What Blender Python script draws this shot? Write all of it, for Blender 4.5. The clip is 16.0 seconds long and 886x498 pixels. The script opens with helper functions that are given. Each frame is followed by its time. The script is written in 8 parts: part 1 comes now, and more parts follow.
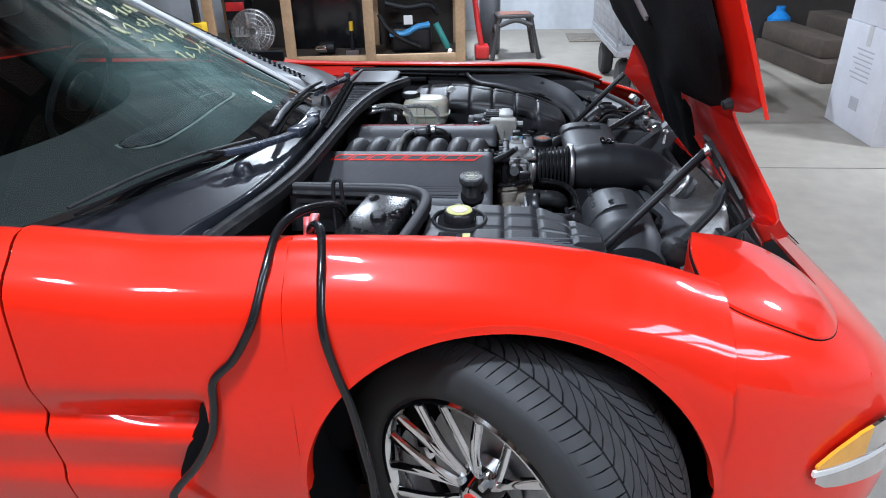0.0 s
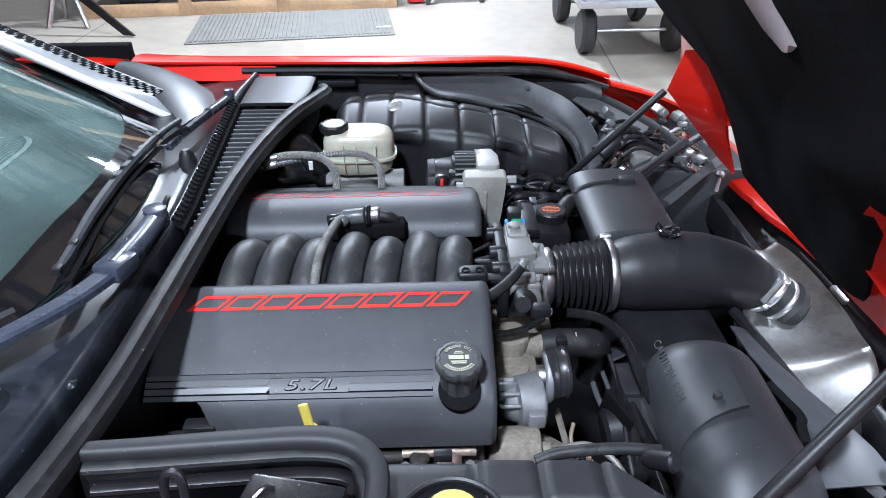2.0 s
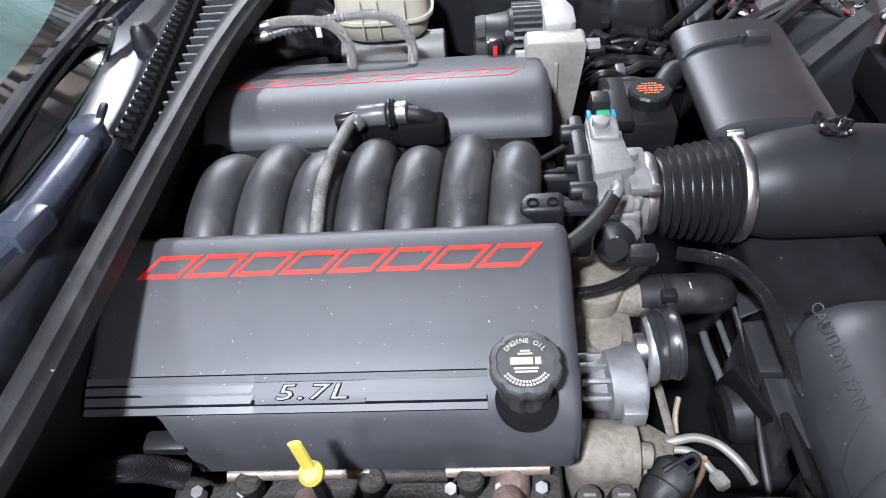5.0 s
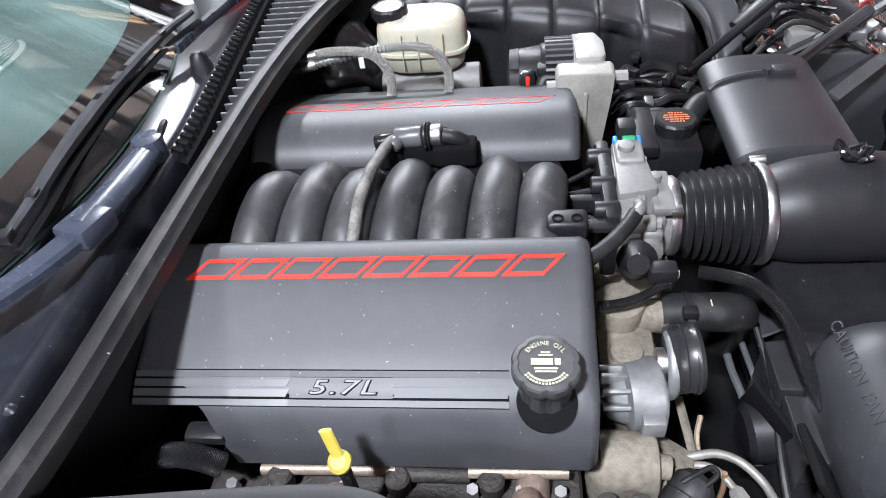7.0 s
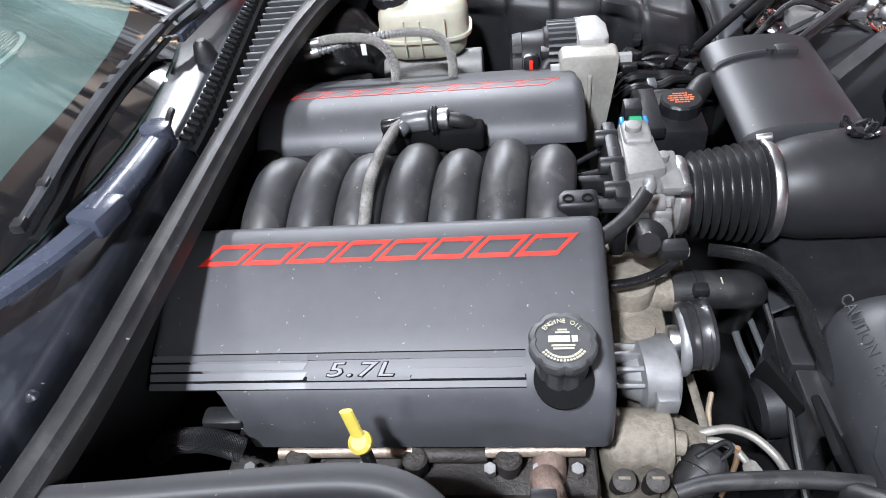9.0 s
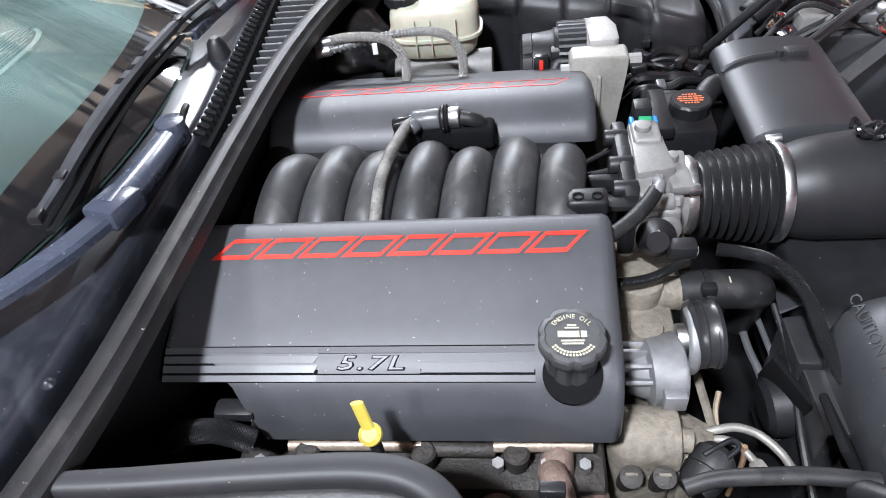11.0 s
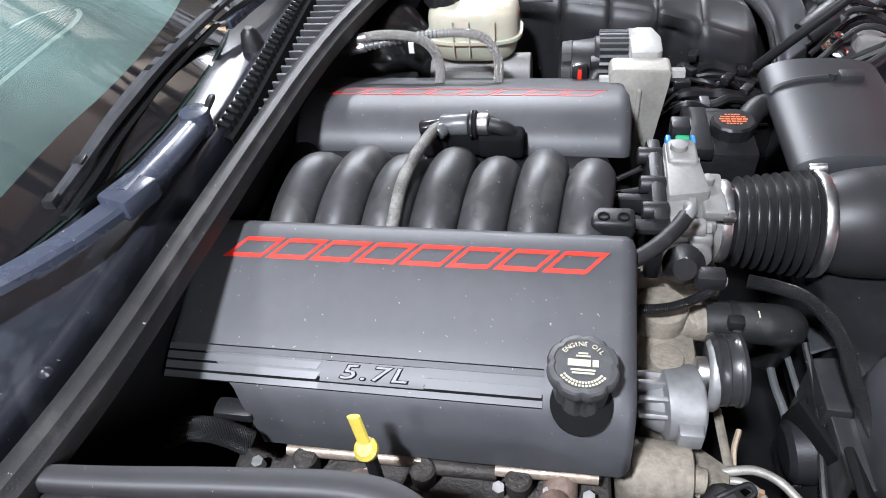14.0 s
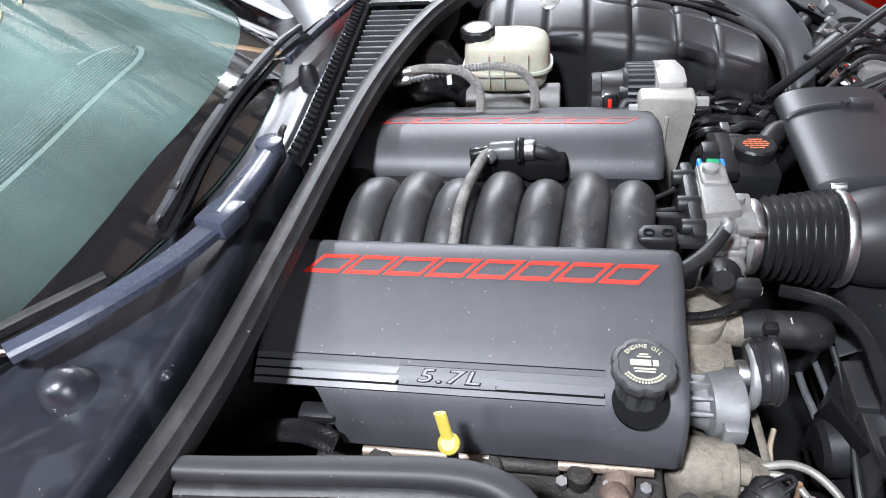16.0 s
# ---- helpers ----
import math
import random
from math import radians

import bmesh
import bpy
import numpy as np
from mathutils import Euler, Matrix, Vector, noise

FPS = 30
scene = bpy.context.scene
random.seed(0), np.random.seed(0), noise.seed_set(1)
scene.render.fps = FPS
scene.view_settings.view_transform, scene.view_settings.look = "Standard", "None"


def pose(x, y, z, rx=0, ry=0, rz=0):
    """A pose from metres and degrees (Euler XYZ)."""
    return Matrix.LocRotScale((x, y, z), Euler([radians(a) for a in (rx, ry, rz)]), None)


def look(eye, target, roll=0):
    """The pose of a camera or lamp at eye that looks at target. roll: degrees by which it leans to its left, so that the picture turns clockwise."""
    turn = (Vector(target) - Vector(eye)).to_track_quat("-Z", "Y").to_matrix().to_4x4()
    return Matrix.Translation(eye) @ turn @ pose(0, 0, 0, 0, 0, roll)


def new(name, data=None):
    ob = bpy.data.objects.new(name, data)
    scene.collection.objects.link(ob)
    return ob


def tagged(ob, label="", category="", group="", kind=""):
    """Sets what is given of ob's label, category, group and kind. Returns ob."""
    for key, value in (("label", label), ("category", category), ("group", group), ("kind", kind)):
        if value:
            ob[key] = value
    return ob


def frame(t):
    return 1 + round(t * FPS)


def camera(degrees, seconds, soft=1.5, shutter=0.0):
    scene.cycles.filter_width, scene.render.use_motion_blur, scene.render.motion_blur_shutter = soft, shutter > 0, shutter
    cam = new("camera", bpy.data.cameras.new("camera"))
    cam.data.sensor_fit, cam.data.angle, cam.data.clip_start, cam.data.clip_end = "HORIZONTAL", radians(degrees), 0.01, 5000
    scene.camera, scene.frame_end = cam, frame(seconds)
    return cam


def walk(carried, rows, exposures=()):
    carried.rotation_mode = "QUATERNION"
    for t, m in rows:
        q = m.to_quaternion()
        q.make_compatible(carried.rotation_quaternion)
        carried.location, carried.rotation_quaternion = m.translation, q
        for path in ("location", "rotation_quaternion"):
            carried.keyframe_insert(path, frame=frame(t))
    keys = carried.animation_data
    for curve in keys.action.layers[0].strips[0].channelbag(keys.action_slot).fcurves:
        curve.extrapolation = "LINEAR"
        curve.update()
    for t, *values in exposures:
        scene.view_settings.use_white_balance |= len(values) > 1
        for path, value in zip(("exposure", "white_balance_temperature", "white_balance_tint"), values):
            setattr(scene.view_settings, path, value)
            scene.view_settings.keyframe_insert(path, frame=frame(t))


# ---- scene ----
cam = camera(66.9, 16.0, 1.0)
PATH = [
    (0, (0.1396, 0.0715, 1.305), (-0.0213, 1.8426, 0.389), -1.5),
    (0.5, (0.0821, 0.292, 1.308), (-0.0857, 2.0466, 0.363), -4.0),
    (1, (0.0157, 0.4819, 1.337), (0.0293, 2.222, 0.352), -3.4),
    (1.5, (0.0307, 0.7395, 1.321), (0.1205, 2.452, 0.292), -1.5),
    (1.7, (0.0337, 0.826, 1.314), (0.1282, 2.5277, 0.268), 0.3),
    (2, (0.0455, 0.93, 1.3), (0.0841, 2.5998, 0.2), -0.4),
    (2.5, (0.0288, 1.0401, 1.272), (-0.0083, 2.6314, 0.061), -1.2),
    (3, (-0.0288, 1.0752, 1.264), (-0.0896, 2.5896, -0.041), -2.2),
    (3.5, (-0.0283, 1.1544, 1.25), (-0.0954, 2.6293, -0.099), -3.9),
    (4, (-0.0219, 1.2341, 1.216), (-0.1432, 2.6531, -0.188), -5.5),
    (4.5, (0.0235, 1.2443, 1.202), (-0.1286, 2.602, -0.26), -6.9),
    (4.7, (0.0476, 1.2439, 1.202), (-0.0877, 2.5918, -0.269), -6.5),
    (6.8, (0.0603, 1.1907, 1.201), (-0.1671, 2.6374, -0.161), -6.3),
    (7, (0.0613, 1.1918, 1.206), (-0.1785, 2.6285, -0.164), -7.5),
    (7.5, (0.0464, 1.1897, 1.209), (-0.193, 2.6205, -0.168), -7.7),
    (8, (0.0345, 1.1869, 1.209), (-0.2009, 2.619, -0.168), -7.4),
    (8.5, (0.033, 1.1798, 1.203), (-0.2049, 2.6036, -0.18), -8.1),
    (9, (0.0429, 1.1815, 1.202), (-0.1808, 2.6033, -0.186), -8.2),
    (11.5, (0.0377, 1.1711, 1.202), (-0.2034, 2.5977, -0.178), -8.0),
    (12, (0.0424, 1.1744, 1.202), (-0.1963, 2.5952, -0.186), -8.3),
    (12.5, (0.0452, 1.1786, 1.203), (-0.2032, 2.5947, -0.187), -9.9),
    (13, (0.0486, 1.1869, 1.202), (-0.2214, 2.6115, -0.176), -10.5),
    (13.5, (0.0457, 1.1997, 1.2), (-0.2534, 2.6243, -0.171), -7.8),
    (14, (0.0547, 1.2003, 1.196), (-0.2884, 2.6078, -0.183), -6.8),
    (14.5, (0.0592, 1.1926, 1.202), (-0.2981, 2.5901, -0.184), -6.6),
    (15, (0.0461, 1.1797, 1.211), (-0.3037, 2.5837, -0.17), -6.9),
    (15.5, (0.011, 1.1512, 1.228), (-0.3279, 2.586, -0.124), -6.7),
    (16, (-0.006, 1.1359, 1.24), (-0.3356, 2.5955, -0.087), -6.7),
]
EXPOSURE = [(0, 0.40, 6100, 10), (0.5, 0.25, 6100, 10), (1, 0.35, 6100, 10), (1.5, 0.78, 6100, 11), (2.0, 1.12, 6100, 11), (2.5, 1.47, 6150, 11), (3.5, 1.62, 6300, 13), (4.5, 1.62, 6450, 14), (7, 1.62, 6750, 13), (16, 1.62, 6750, 13)]
walk(cam, [(t, look(eye, target, roll)) for t, eye, target, roll in PATH], EXPOSURE)

# ---------------------------------------------------------------- light
world = bpy.data.worlds.new("garage_air")
world.use_nodes = True
scene.world = world
world.node_tree.nodes["Background"].inputs[0].default_value = (0.75, 0.85, 1.0, 1)
world.node_tree.nodes["Background"].inputs[1].default_value = 0.004
scene.view_settings.exposure = 0.0

CEIL = 3.3


LAMP_Z = CEIL - 0.32


def panel_lamp(x, y, watts, sx, sy):
    """Flat light panel of one ceiling fitting; its tray is built further down."""
    data = bpy.data.lights.new("panel_light", "AREA")
    data.shape, data.size, data.size_y = "RECTANGLE", sx, sy
    data.energy, data.color = watts, (0.80, 0.885, 1.0)
    ob = new("panel_light", data)
    ob.location = (x, y, LAMP_Z)
    return ob


# x, y, watts, size along x and along y
# the three wide ones stand in for a front doorway's light; last adds fill
LAMPS = [(-0.3, 6.3, 140, 0.18, 0.18), (-0.50, 0.35, 75, 0.20, 0.20), (-1.9, -0.55, 34, 0.22, 0.22), (2.6, -1.5, 60, 0.50, 2.3), (3.35, -1.5, 62, 0.50, 2.3), (4.1, -1.5, 58, 0.50, 2.3), (3.4, 3.4, 110, 0.3, 0.3)]
for lamp_row in LAMPS:
    panel_lamp(*lamp_row)

# unseen bulb over the car's far side, added to light the ceiling and cowl
BULB = (-1.3, 4.6, CEIL - 0.55)
bulb_data = bpy.data.lights.new("fill_bulb", "POINT")
bulb_data.energy, bulb_data.shadow_soft_size, bulb_data.color = 125, 0.05, (0.80, 0.885, 1.0)
bulb_light = new("fill_bulb", bulb_data)
bulb_light.location = BULB

# ---------------------------------------------------------------- materials
def mat(name, base, rough=0.5, metal=0.0, vary=0.25, scale=30.0, bump=0.0, bump_scale=400.0, coat=0.0, dust=0.0, dust_col=(0.20, 0.195, 0.18), rvar=0.12, spec=0.5, patch=0.0, patch_scale=7.0, patch_col=(0.11, 0.12, 0.135), **kw):
    """Procedural surface: two scales of colour change, fine relief, specks of dust."""
    m = bpy.data.materials.new(name)
    m.use_nodes = True
    nt = m.node_tree
    b = nt.nodes["Principled BSDF"]
    L = nt.links.new
    tc = nt.nodes.new("ShaderNodeTexCoord")
    n1 = nt.nodes.new("ShaderNodeTexNoise")
    n1.inputs["Scale"].default_value = scale
    n1.inputs["Detail"].default_value = 6
    L(tc.outputs["Object"], n1.inputs["Vector"])
    n2 = nt.nodes.new("ShaderNodeTexNoise")
    n2.inputs["Scale"].default_value = scale * 7.3
    n2.inputs["Detail"].default_value = 3
    L(tc.outputs["Object"], n2.inputs["Vector"])
    mix = nt.nodes.new("ShaderNodeMix")
    mix.data_type = "FLOAT"
    mix.inputs[0].default_value = 0.4
    L(n1.outputs["Fac"], mix.inputs[2])
    L(n2.outputs["Fac"], mix.inputs[3])
    ramp = nt.nodes.new("ShaderNodeValToRGB")
    ramp.color_ramp.elements[0].position, ramp.color_ramp.elements[1].position = 0.3, 0.7
    lo = tuple(c * (1 - vary) for c in base)
    hi = tuple(min(1, c * (1 + vary)) for c in base)
    ramp.color_ramp.elements[0].color = (*lo, 1)
    ramp.color_ramp.elements[1].color = (*hi, 1)
    L(mix.outputs[0], ramp.inputs[0])
    col = ramp.outputs[0]
    if dust > 0:
        # loose specks: a small spot in some cells, more of them where a coarse noise is high
        vo = nt.nodes.new("ShaderNodeTexVoronoi")
        vo.inputs["Scale"].default_value = 190
        bend = nt.nodes.new("ShaderNodeTexNoise")
        bend.inputs["Scale"].default_value = 260
        L(tc.outputs["Object"], bend.inputs["Vector"])
        shift = nt.nodes.new("ShaderNodeVectorMath")
        shift.operation = "MULTIPLY_ADD"
        shift.inputs[1].default_value = (0.007, 0.007, 0.007)
        L(bend.outputs["Color"], shift.inputs[0])
        L(tc.outputs["Object"], shift.inputs[2])
        L(shift.outputs[0], vo.inputs["Vector"])
        sep = nt.nodes.new("ShaderNodeSeparateColor")
        L(vo.outputs["Color"], sep.inputs[0])
        big = nt.nodes.new("ShaderNodeTexNoise")
        big.inputs["Scale"].default_value = 11
        L(tc.outputs["Object"], big.inputs["Vector"])
        few = nt.nodes.new("ShaderNodeMath")
        few.operation = "MULTIPLY"
        few.inputs[1].default_value = 0.60 * dust
        L(big.outputs["Fac"], few.inputs[0])
        has = nt.nodes.new("ShaderNodeMath")
        has.operation = "LESS_THAN"
        L(sep.outputs[0], has.inputs[0])
        L(few.outputs[0], has.inputs[1])
        rad = nt.nodes.new("ShaderNodeMath")
        rad.operation = "MULTIPLY"
        rad.inputs[1].default_value = 0.17
        L(sep.outputs[1], rad.inputs[0])
        spot = nt.nodes.new("ShaderNodeMath")
        spot.operation = "LESS_THAN"
        L(vo.outputs["Distance"], spot.inputs[0])
        L(rad.outputs[0], spot.inputs[1])
        mul = nt.nodes.new("ShaderNodeMath")
        mul.operation = "MULTIPLY"
        L(has.outputs[0], mul.inputs[0])
        L(spot.outputs[0], mul.inputs[1])
        # thin film of dust in soft patches
        film = nt.nodes.new("ShaderNodeMapRange")
        film.inputs["From Min"].default_value, film.inputs["From Max"].default_value = 0.45, 0.75
        film.inputs["To Max"].default_value = 0.05 * dust
        L(big.outputs["Fac"], film.inputs["Value"])
        r2 = nt.nodes.new("ShaderNodeMath")
        r2.operation = "MAXIMUM"
        L(mul.outputs[0], r2.inputs[0])
        L(film.outputs[0], r2.inputs[1])
        mx = nt.nodes.new("ShaderNodeMix")
        mx.data_type = "RGBA"
        L(r2.outputs[0], mx.inputs[0])
        L(col, mx.inputs[6])
        mx.inputs[7].default_value = (*dust_col, 1)
        col = mx.outputs[2]
    if patch > 0:
        # dried smears with hard rims
        pn = nt.nodes.new("ShaderNodeTexNoise")
        pn.inputs["Scale"].default_value = patch_scale
        pn.inputs["Detail"].default_value = 7
        pn.inputs["Distortion"].default_value = 1.2
        L(tc.outputs["Object"], pn.inputs["Vector"])
        pr = nt.nodes.new("ShaderNodeMapRange")
        pr.inputs["From Min"].default_value, pr.inputs["From Max"].default_value = 0.53, 0.60
        pr.inputs["To Max"].default_value = patch
        L(pn.outputs["Fac"], pr.inputs["Value"])
        pm = nt.nodes.new("ShaderNodeMix")
        pm.data_type = "RGBA"
        L(pr.outputs[0], pm.inputs[0])
        L(col, pm.inputs[6])
        pm.inputs[7].default_value = (*patch_col, 1)
        col = pm.outputs[2]
    L(col, b.inputs["Base Color"])
    rr = nt.nodes.new("ShaderNodeMapRange")
    rr.inputs["To Min"].default_value = max(0.02, rough - rvar)
    rr.inputs["To Max"].default_value = min(1.0, rough + rvar)
    L(mix.outputs[0], rr.inputs["Value"])
    L(rr.outputs[0], b.inputs["Roughness"])
    b.inputs["Metallic"].default_value = metal
    b.inputs["Specular IOR Level"].default_value = spec
    b.inputs["Coat Weight"].default_value = coat
    b.inputs["Coat Roughness"].default_value = 0.04
    if bump > 0:
        nb = nt.nodes.new("ShaderNodeTexNoise")
        nb.inputs["Scale"].default_value = bump_scale
        nb.inputs["Detail"].default_value = 4
        L(tc.outputs["Object"], nb.inputs["Vector"])
        bp = nt.nodes.new("ShaderNodeBump")
        bp.inputs["Strength"].default_value = bump
        bp.inputs["Distance"].default_value = 0.002
        L(nb.outputs["Fac"], bp.inputs["Height"])
        L(bp.outputs[0], b.inputs["Normal"])
    for key, value in kw.items():
        b.inputs[key.replace("_", " ")].default_value = value
    return m


RED = mat("red_paint", (0.82, 0.020, 0.006), 0.38, vary=0.03, scale=6, coat=0.75, rvar=0.03, bump=0.010, bump_scale=160, spec=0.12)
RED_IN = mat("red_inner_paint", (0.74, 0.016, 0.007), 0.4, vary=0.08, scale=8, coat=0.6, rvar=0.06, spec=0.2)
COVER = mat("cover_plastic", (0.044, 0.045, 0.050), 0.48, vary=0.16, scale=9, bump=0.08, bump_scale=1200, dust=0.85, rvar=0.06)
BLACK = mat("black_plastic", (0.0115, 0.0115, 0.013), 0.42, vary=0.3, scale=14, bump=0.12, bump_scale=500, dust=0.3, spec=0.35)
GLOSSY = mat("glossy_black_plastic", (0.010, 0.010, 0.011), 0.22, vary=0.3, scale=10, bump=0.05, bump_scale=200, dust=0.15)
# near-black for black parts; its tone also paints shade in deep gaps
DARK = mat("shade_and_black_plastic", (0.005, 0.005, 0.0055), 0.9, vary=0.3, scale=10, spec=0.1)
TANK = mat("tank_plastic", (0.018, 0.018, 0.020), 0.46, vary=0.2, scale=9, bump=0.12, bump_scale=350, dust=0.5, rvar=0.06, spec=0.4)
RUNNER = mat("manifold_plastic", (0.029, 0.029, 0.031), 0.46, vary=0.35, scale=14, bump=0.05, bump_scale=900, dust=0.9, dust_col=(0.20, 0.19, 0.16), patch=0.20, patch_scale=22, patch_col=(0.12, 0.115, 0.105))
RUBBER = mat("rubber", (0.0125, 0.0125, 0.0135), 0.5, vary=0.3, scale=18, bump=0.15, bump_scale=450, dust=0.45, spec=0.35, patch=0.16, patch_scale=16, patch_col=(0.09, 0.085, 0.08))
SEALR = mat("tray_seal_rubber", (0.014, 0.014, 0.016), 0.55, vary=0.25, scale=14, bump=0.04, bump_scale=300, dust=0.15, rvar=0.06, spec=0.45)
TYRE = mat("tyre_rubber", (0.030, 0.030, 0.031), 0.62, vary=0.2, scale=25, bump=0.2, bump_scale=700)
COWL = mat("cowl_plastic", (0.011, 0.0125, 0.017), 0.31, vary=0.25, scale=7, bump=0.05, bump_scale=140, dust=0.35, rvar=0.06, spec=0.55, patch=0.10, patch_scale=9)
ALU = mat("cast_aluminium", (0.24, 0.236, 0.228), 0.55, metal=0.35, vary=0.18, scale=26, bump=0.14, bump_scale=420, rvar=0.15)
BRIGHT = mat("bright_aluminium", (0.24, 0.242, 0.245), 0.5, metal=0.5, vary=0.2, scale=20, bump=0.10, bump_scale=420)
DULL = mat("grimy_casting", (0.20, 0.175, 0.14), 0.7, metal=0.2, vary=0.5, scale=18, bump=0.6, bump_scale=280)
RUSTY = mat("rusty_manifold", (0.20, 0.14, 0.115), 0.7, metal=0.3, vary=0.5, scale=20, bump=0.6, bump_scale=260)
STEEL = mat("steel", (0.55, 0.55, 0.55), 0.38, metal=1.0, vary=0.2, scale=40)
CHROME = mat("chrome", (0.78, 0.78, 0.80), 0.07, metal=1.0, vary=0.08, scale=15, rvar=0.03)
SHEET = mat("worn_sheet_metal", (0.25, 0.245, 0.24), 0.34, metal=0.85, vary=0.30, scale=16, bump=0.05, bump_scale=90, rvar=0.12, patch=0.5, patch_scale=26, patch_col=(0.30, 0.295, 0.285))
MILKY = mat("milky_plastic", (0.48, 0.46, 0.37), 0.35, vary=0.12, scale=14, bump=0.04, Subsurface_Weight=0.25)
LAMPRED = mat("red_letter_paint", (0.72, 0.03, 0.018), 0.4, vary=0.1, scale=60)
YELLOW = mat("yellow_plastic", (0.47, 0.37, 0.065), 0.4, vary=0.15, scale=60)
CAPYEL = mat("cap_label_yellow", (0.42, 0.39, 0.09), 0.45, vary=0.15, scale=60)
WHITE = mat("white_print", (0.80, 0.80, 0.78), 0.5, vary=0.06, scale=60)
GREYPRINT = mat("grey_print", (0.17, 0.17, 0.18), 0.5, vary=0.1, scale=60)
ORANGE = mat("orange_print", (0.70, 0.16, 0.06), 0.5, vary=0.15, scale=60)
AMBER = mat("amber_lens", (0.95, 0.42, 0.03), 0.12, vary=0.1, scale=60, coat=1.0)
BLUE = mat("blue_plastic", (0.02, 0.22, 0.60), 0.4, vary=0.2, scale=30)
LBLUE = mat("light_blue_plastic", (0.09, 0.38, 0.75), 0.4, vary=0.15, scale=10)
TEAL = mat("teal_plastic", (0.03, 0.22, 0.20), 0.4, vary=0.15, scale=10)
GREEN = mat("green_plastic", (0.03, 0.35, 0.16), 0.4, vary=0.15, scale=60)
INSUL = mat("hood_liner_felt", (0.007, 0.007, 0.008), 0.95, vary=0.5, scale=10, bump=0.5, bump_scale=130, spec=0.1)
BRAID = mat("braided_steel", (0.50, 0.485, 0.46), 0.40, metal=0.7, vary=0.8, scale=330, bump=0.8, bump_scale=900)
LOOM = mat("braided_loom", (0.011, 0.011, 0.011), 0.75, spec=0.3, vary=0.7, scale=420, bump=0.8, bump_scale=1500)
CONCRETE = mat("concrete", (0.30, 0.268, 0.222), 0.5, vary=0.24, scale=1.3, bump=0.2, bump_scale=50, rvar=0.16)
WOOD = mat("pine_wood", (0.50, 0.33, 0.19), 0.6, vary=0.22, scale=5, bump=0.15, bump_scale=90)
OLDWOOD = mat("old_timber", (0.07, 0.052, 0.038), 0.8, vary=0.4, scale=4, bump=0.2, bump_scale=70)
WALLW = mat("white_wall_sheet", (0.55, 0.57, 0.59), 0.6, vary=0.14, scale=2.2, bump=0.25, bump_scale=14)
DARKWALL = mat("dark_wall", (0.035, 0.028, 0.023), 0.85, vary=0.35, scale=2)
CEILM = mat("ceiling_board", (0.50, 0.425, 0.355), 0.8, vary=0.25, scale=2)
CARD = mat("white_cardboard", (0.66, 0.67, 0.70), 0.7, vary=0.07, scale=8, bump=0.1, bump_scale=40)
MATM = mat("grey_floor_mat", (0.16, 0.155, 0.14), 0.8, vary=0.2, scale=12, bump=0.2, bump_scale=200)
CARTM = mat("galvanised_cart", (0.52, 0.53, 0.55), 0.4, metal=0.6, vary=0.2, scale=14)
STOOL = mat("grey_stool_plastic", (0.055, 0.052, 0.05), 0.45, vary=0.2, scale=10)
TERRA = mat("brown_pad", (0.22, 0.10, 0.07), 0.7, vary=0.2, scale=10)
REDP = mat("red_tool_paint", (0.65, 0.03, 0.03), 0.35, vary=0.15, scale=12)
YELP = mat("yellow_tool_paint", (0.80, 0.50, 0.03), 0.4, vary=0.15, scale=12)
CABIN = mat("cabin_vinyl", (0.020, 0.022, 0.022), 0.8, vary=0.15, scale=12, bump=0.2, bump_scale=350, spec=0.15)
GREYP = mat("grey_smooth_plastic", (0.085, 0.088, 0.092), 0.35, vary=0.15, scale=6, dust=0.3)

GLASS = bpy.data.materials.new("tinted_windscreen")
GLASS.use_nodes = True
_nt = GLASS.node_tree
_nt.nodes.remove(_nt.nodes["Principled BSDF"])
_tr = _nt.nodes.new("ShaderNodeBsdfTransparent")
_tr.inputs[0].default_value = (0.70, 0.84, 0.79, 1)
_gl = _nt.nodes.new("ShaderNodeBsdfGlossy")
_gl.inputs["Roughness"].default_value = 0.02
_fr = _nt.nodes.new("ShaderNodeFresnel")
_fr.inputs[0].default_value = 1.47
_mx = _nt.nodes.new("ShaderNodeMixShader")
_nt.links.new(_fr.outputs[0], _mx.inputs[0])
_nt.links.new(_tr.outputs[0], _mx.inputs[1])
_nt.links.new(_gl.outputs[0], _mx.inputs[2])
# uneven film of dirt on the glass; its strength also paints a haze of light
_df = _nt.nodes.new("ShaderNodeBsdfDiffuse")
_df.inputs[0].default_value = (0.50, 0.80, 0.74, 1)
_tc = _nt.nodes.new("ShaderNodeTexCoord")
_no = _nt.nodes.new("ShaderNodeTexNoise")
_no.inputs["Scale"].default_value = 3.5
_no.inputs["Detail"].default_value = 5
_nt.links.new(_tc.outputs["Object"], _no.inputs["Vector"])
_mr = _nt.nodes.new("ShaderNodeMapRange")
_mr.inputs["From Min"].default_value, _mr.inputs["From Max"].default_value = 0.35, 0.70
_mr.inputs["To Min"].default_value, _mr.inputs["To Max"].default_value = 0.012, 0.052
_nt.links.new(_no.outputs["Fac"], _mr.inputs["Value"])
_m2 = _nt.nodes.new("ShaderNodeMixShader")
# painted teal haze of light: film strongest around this point, fading outward
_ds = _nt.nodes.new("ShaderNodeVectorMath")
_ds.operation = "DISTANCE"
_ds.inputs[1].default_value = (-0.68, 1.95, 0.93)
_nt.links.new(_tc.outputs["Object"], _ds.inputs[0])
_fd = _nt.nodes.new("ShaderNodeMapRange")
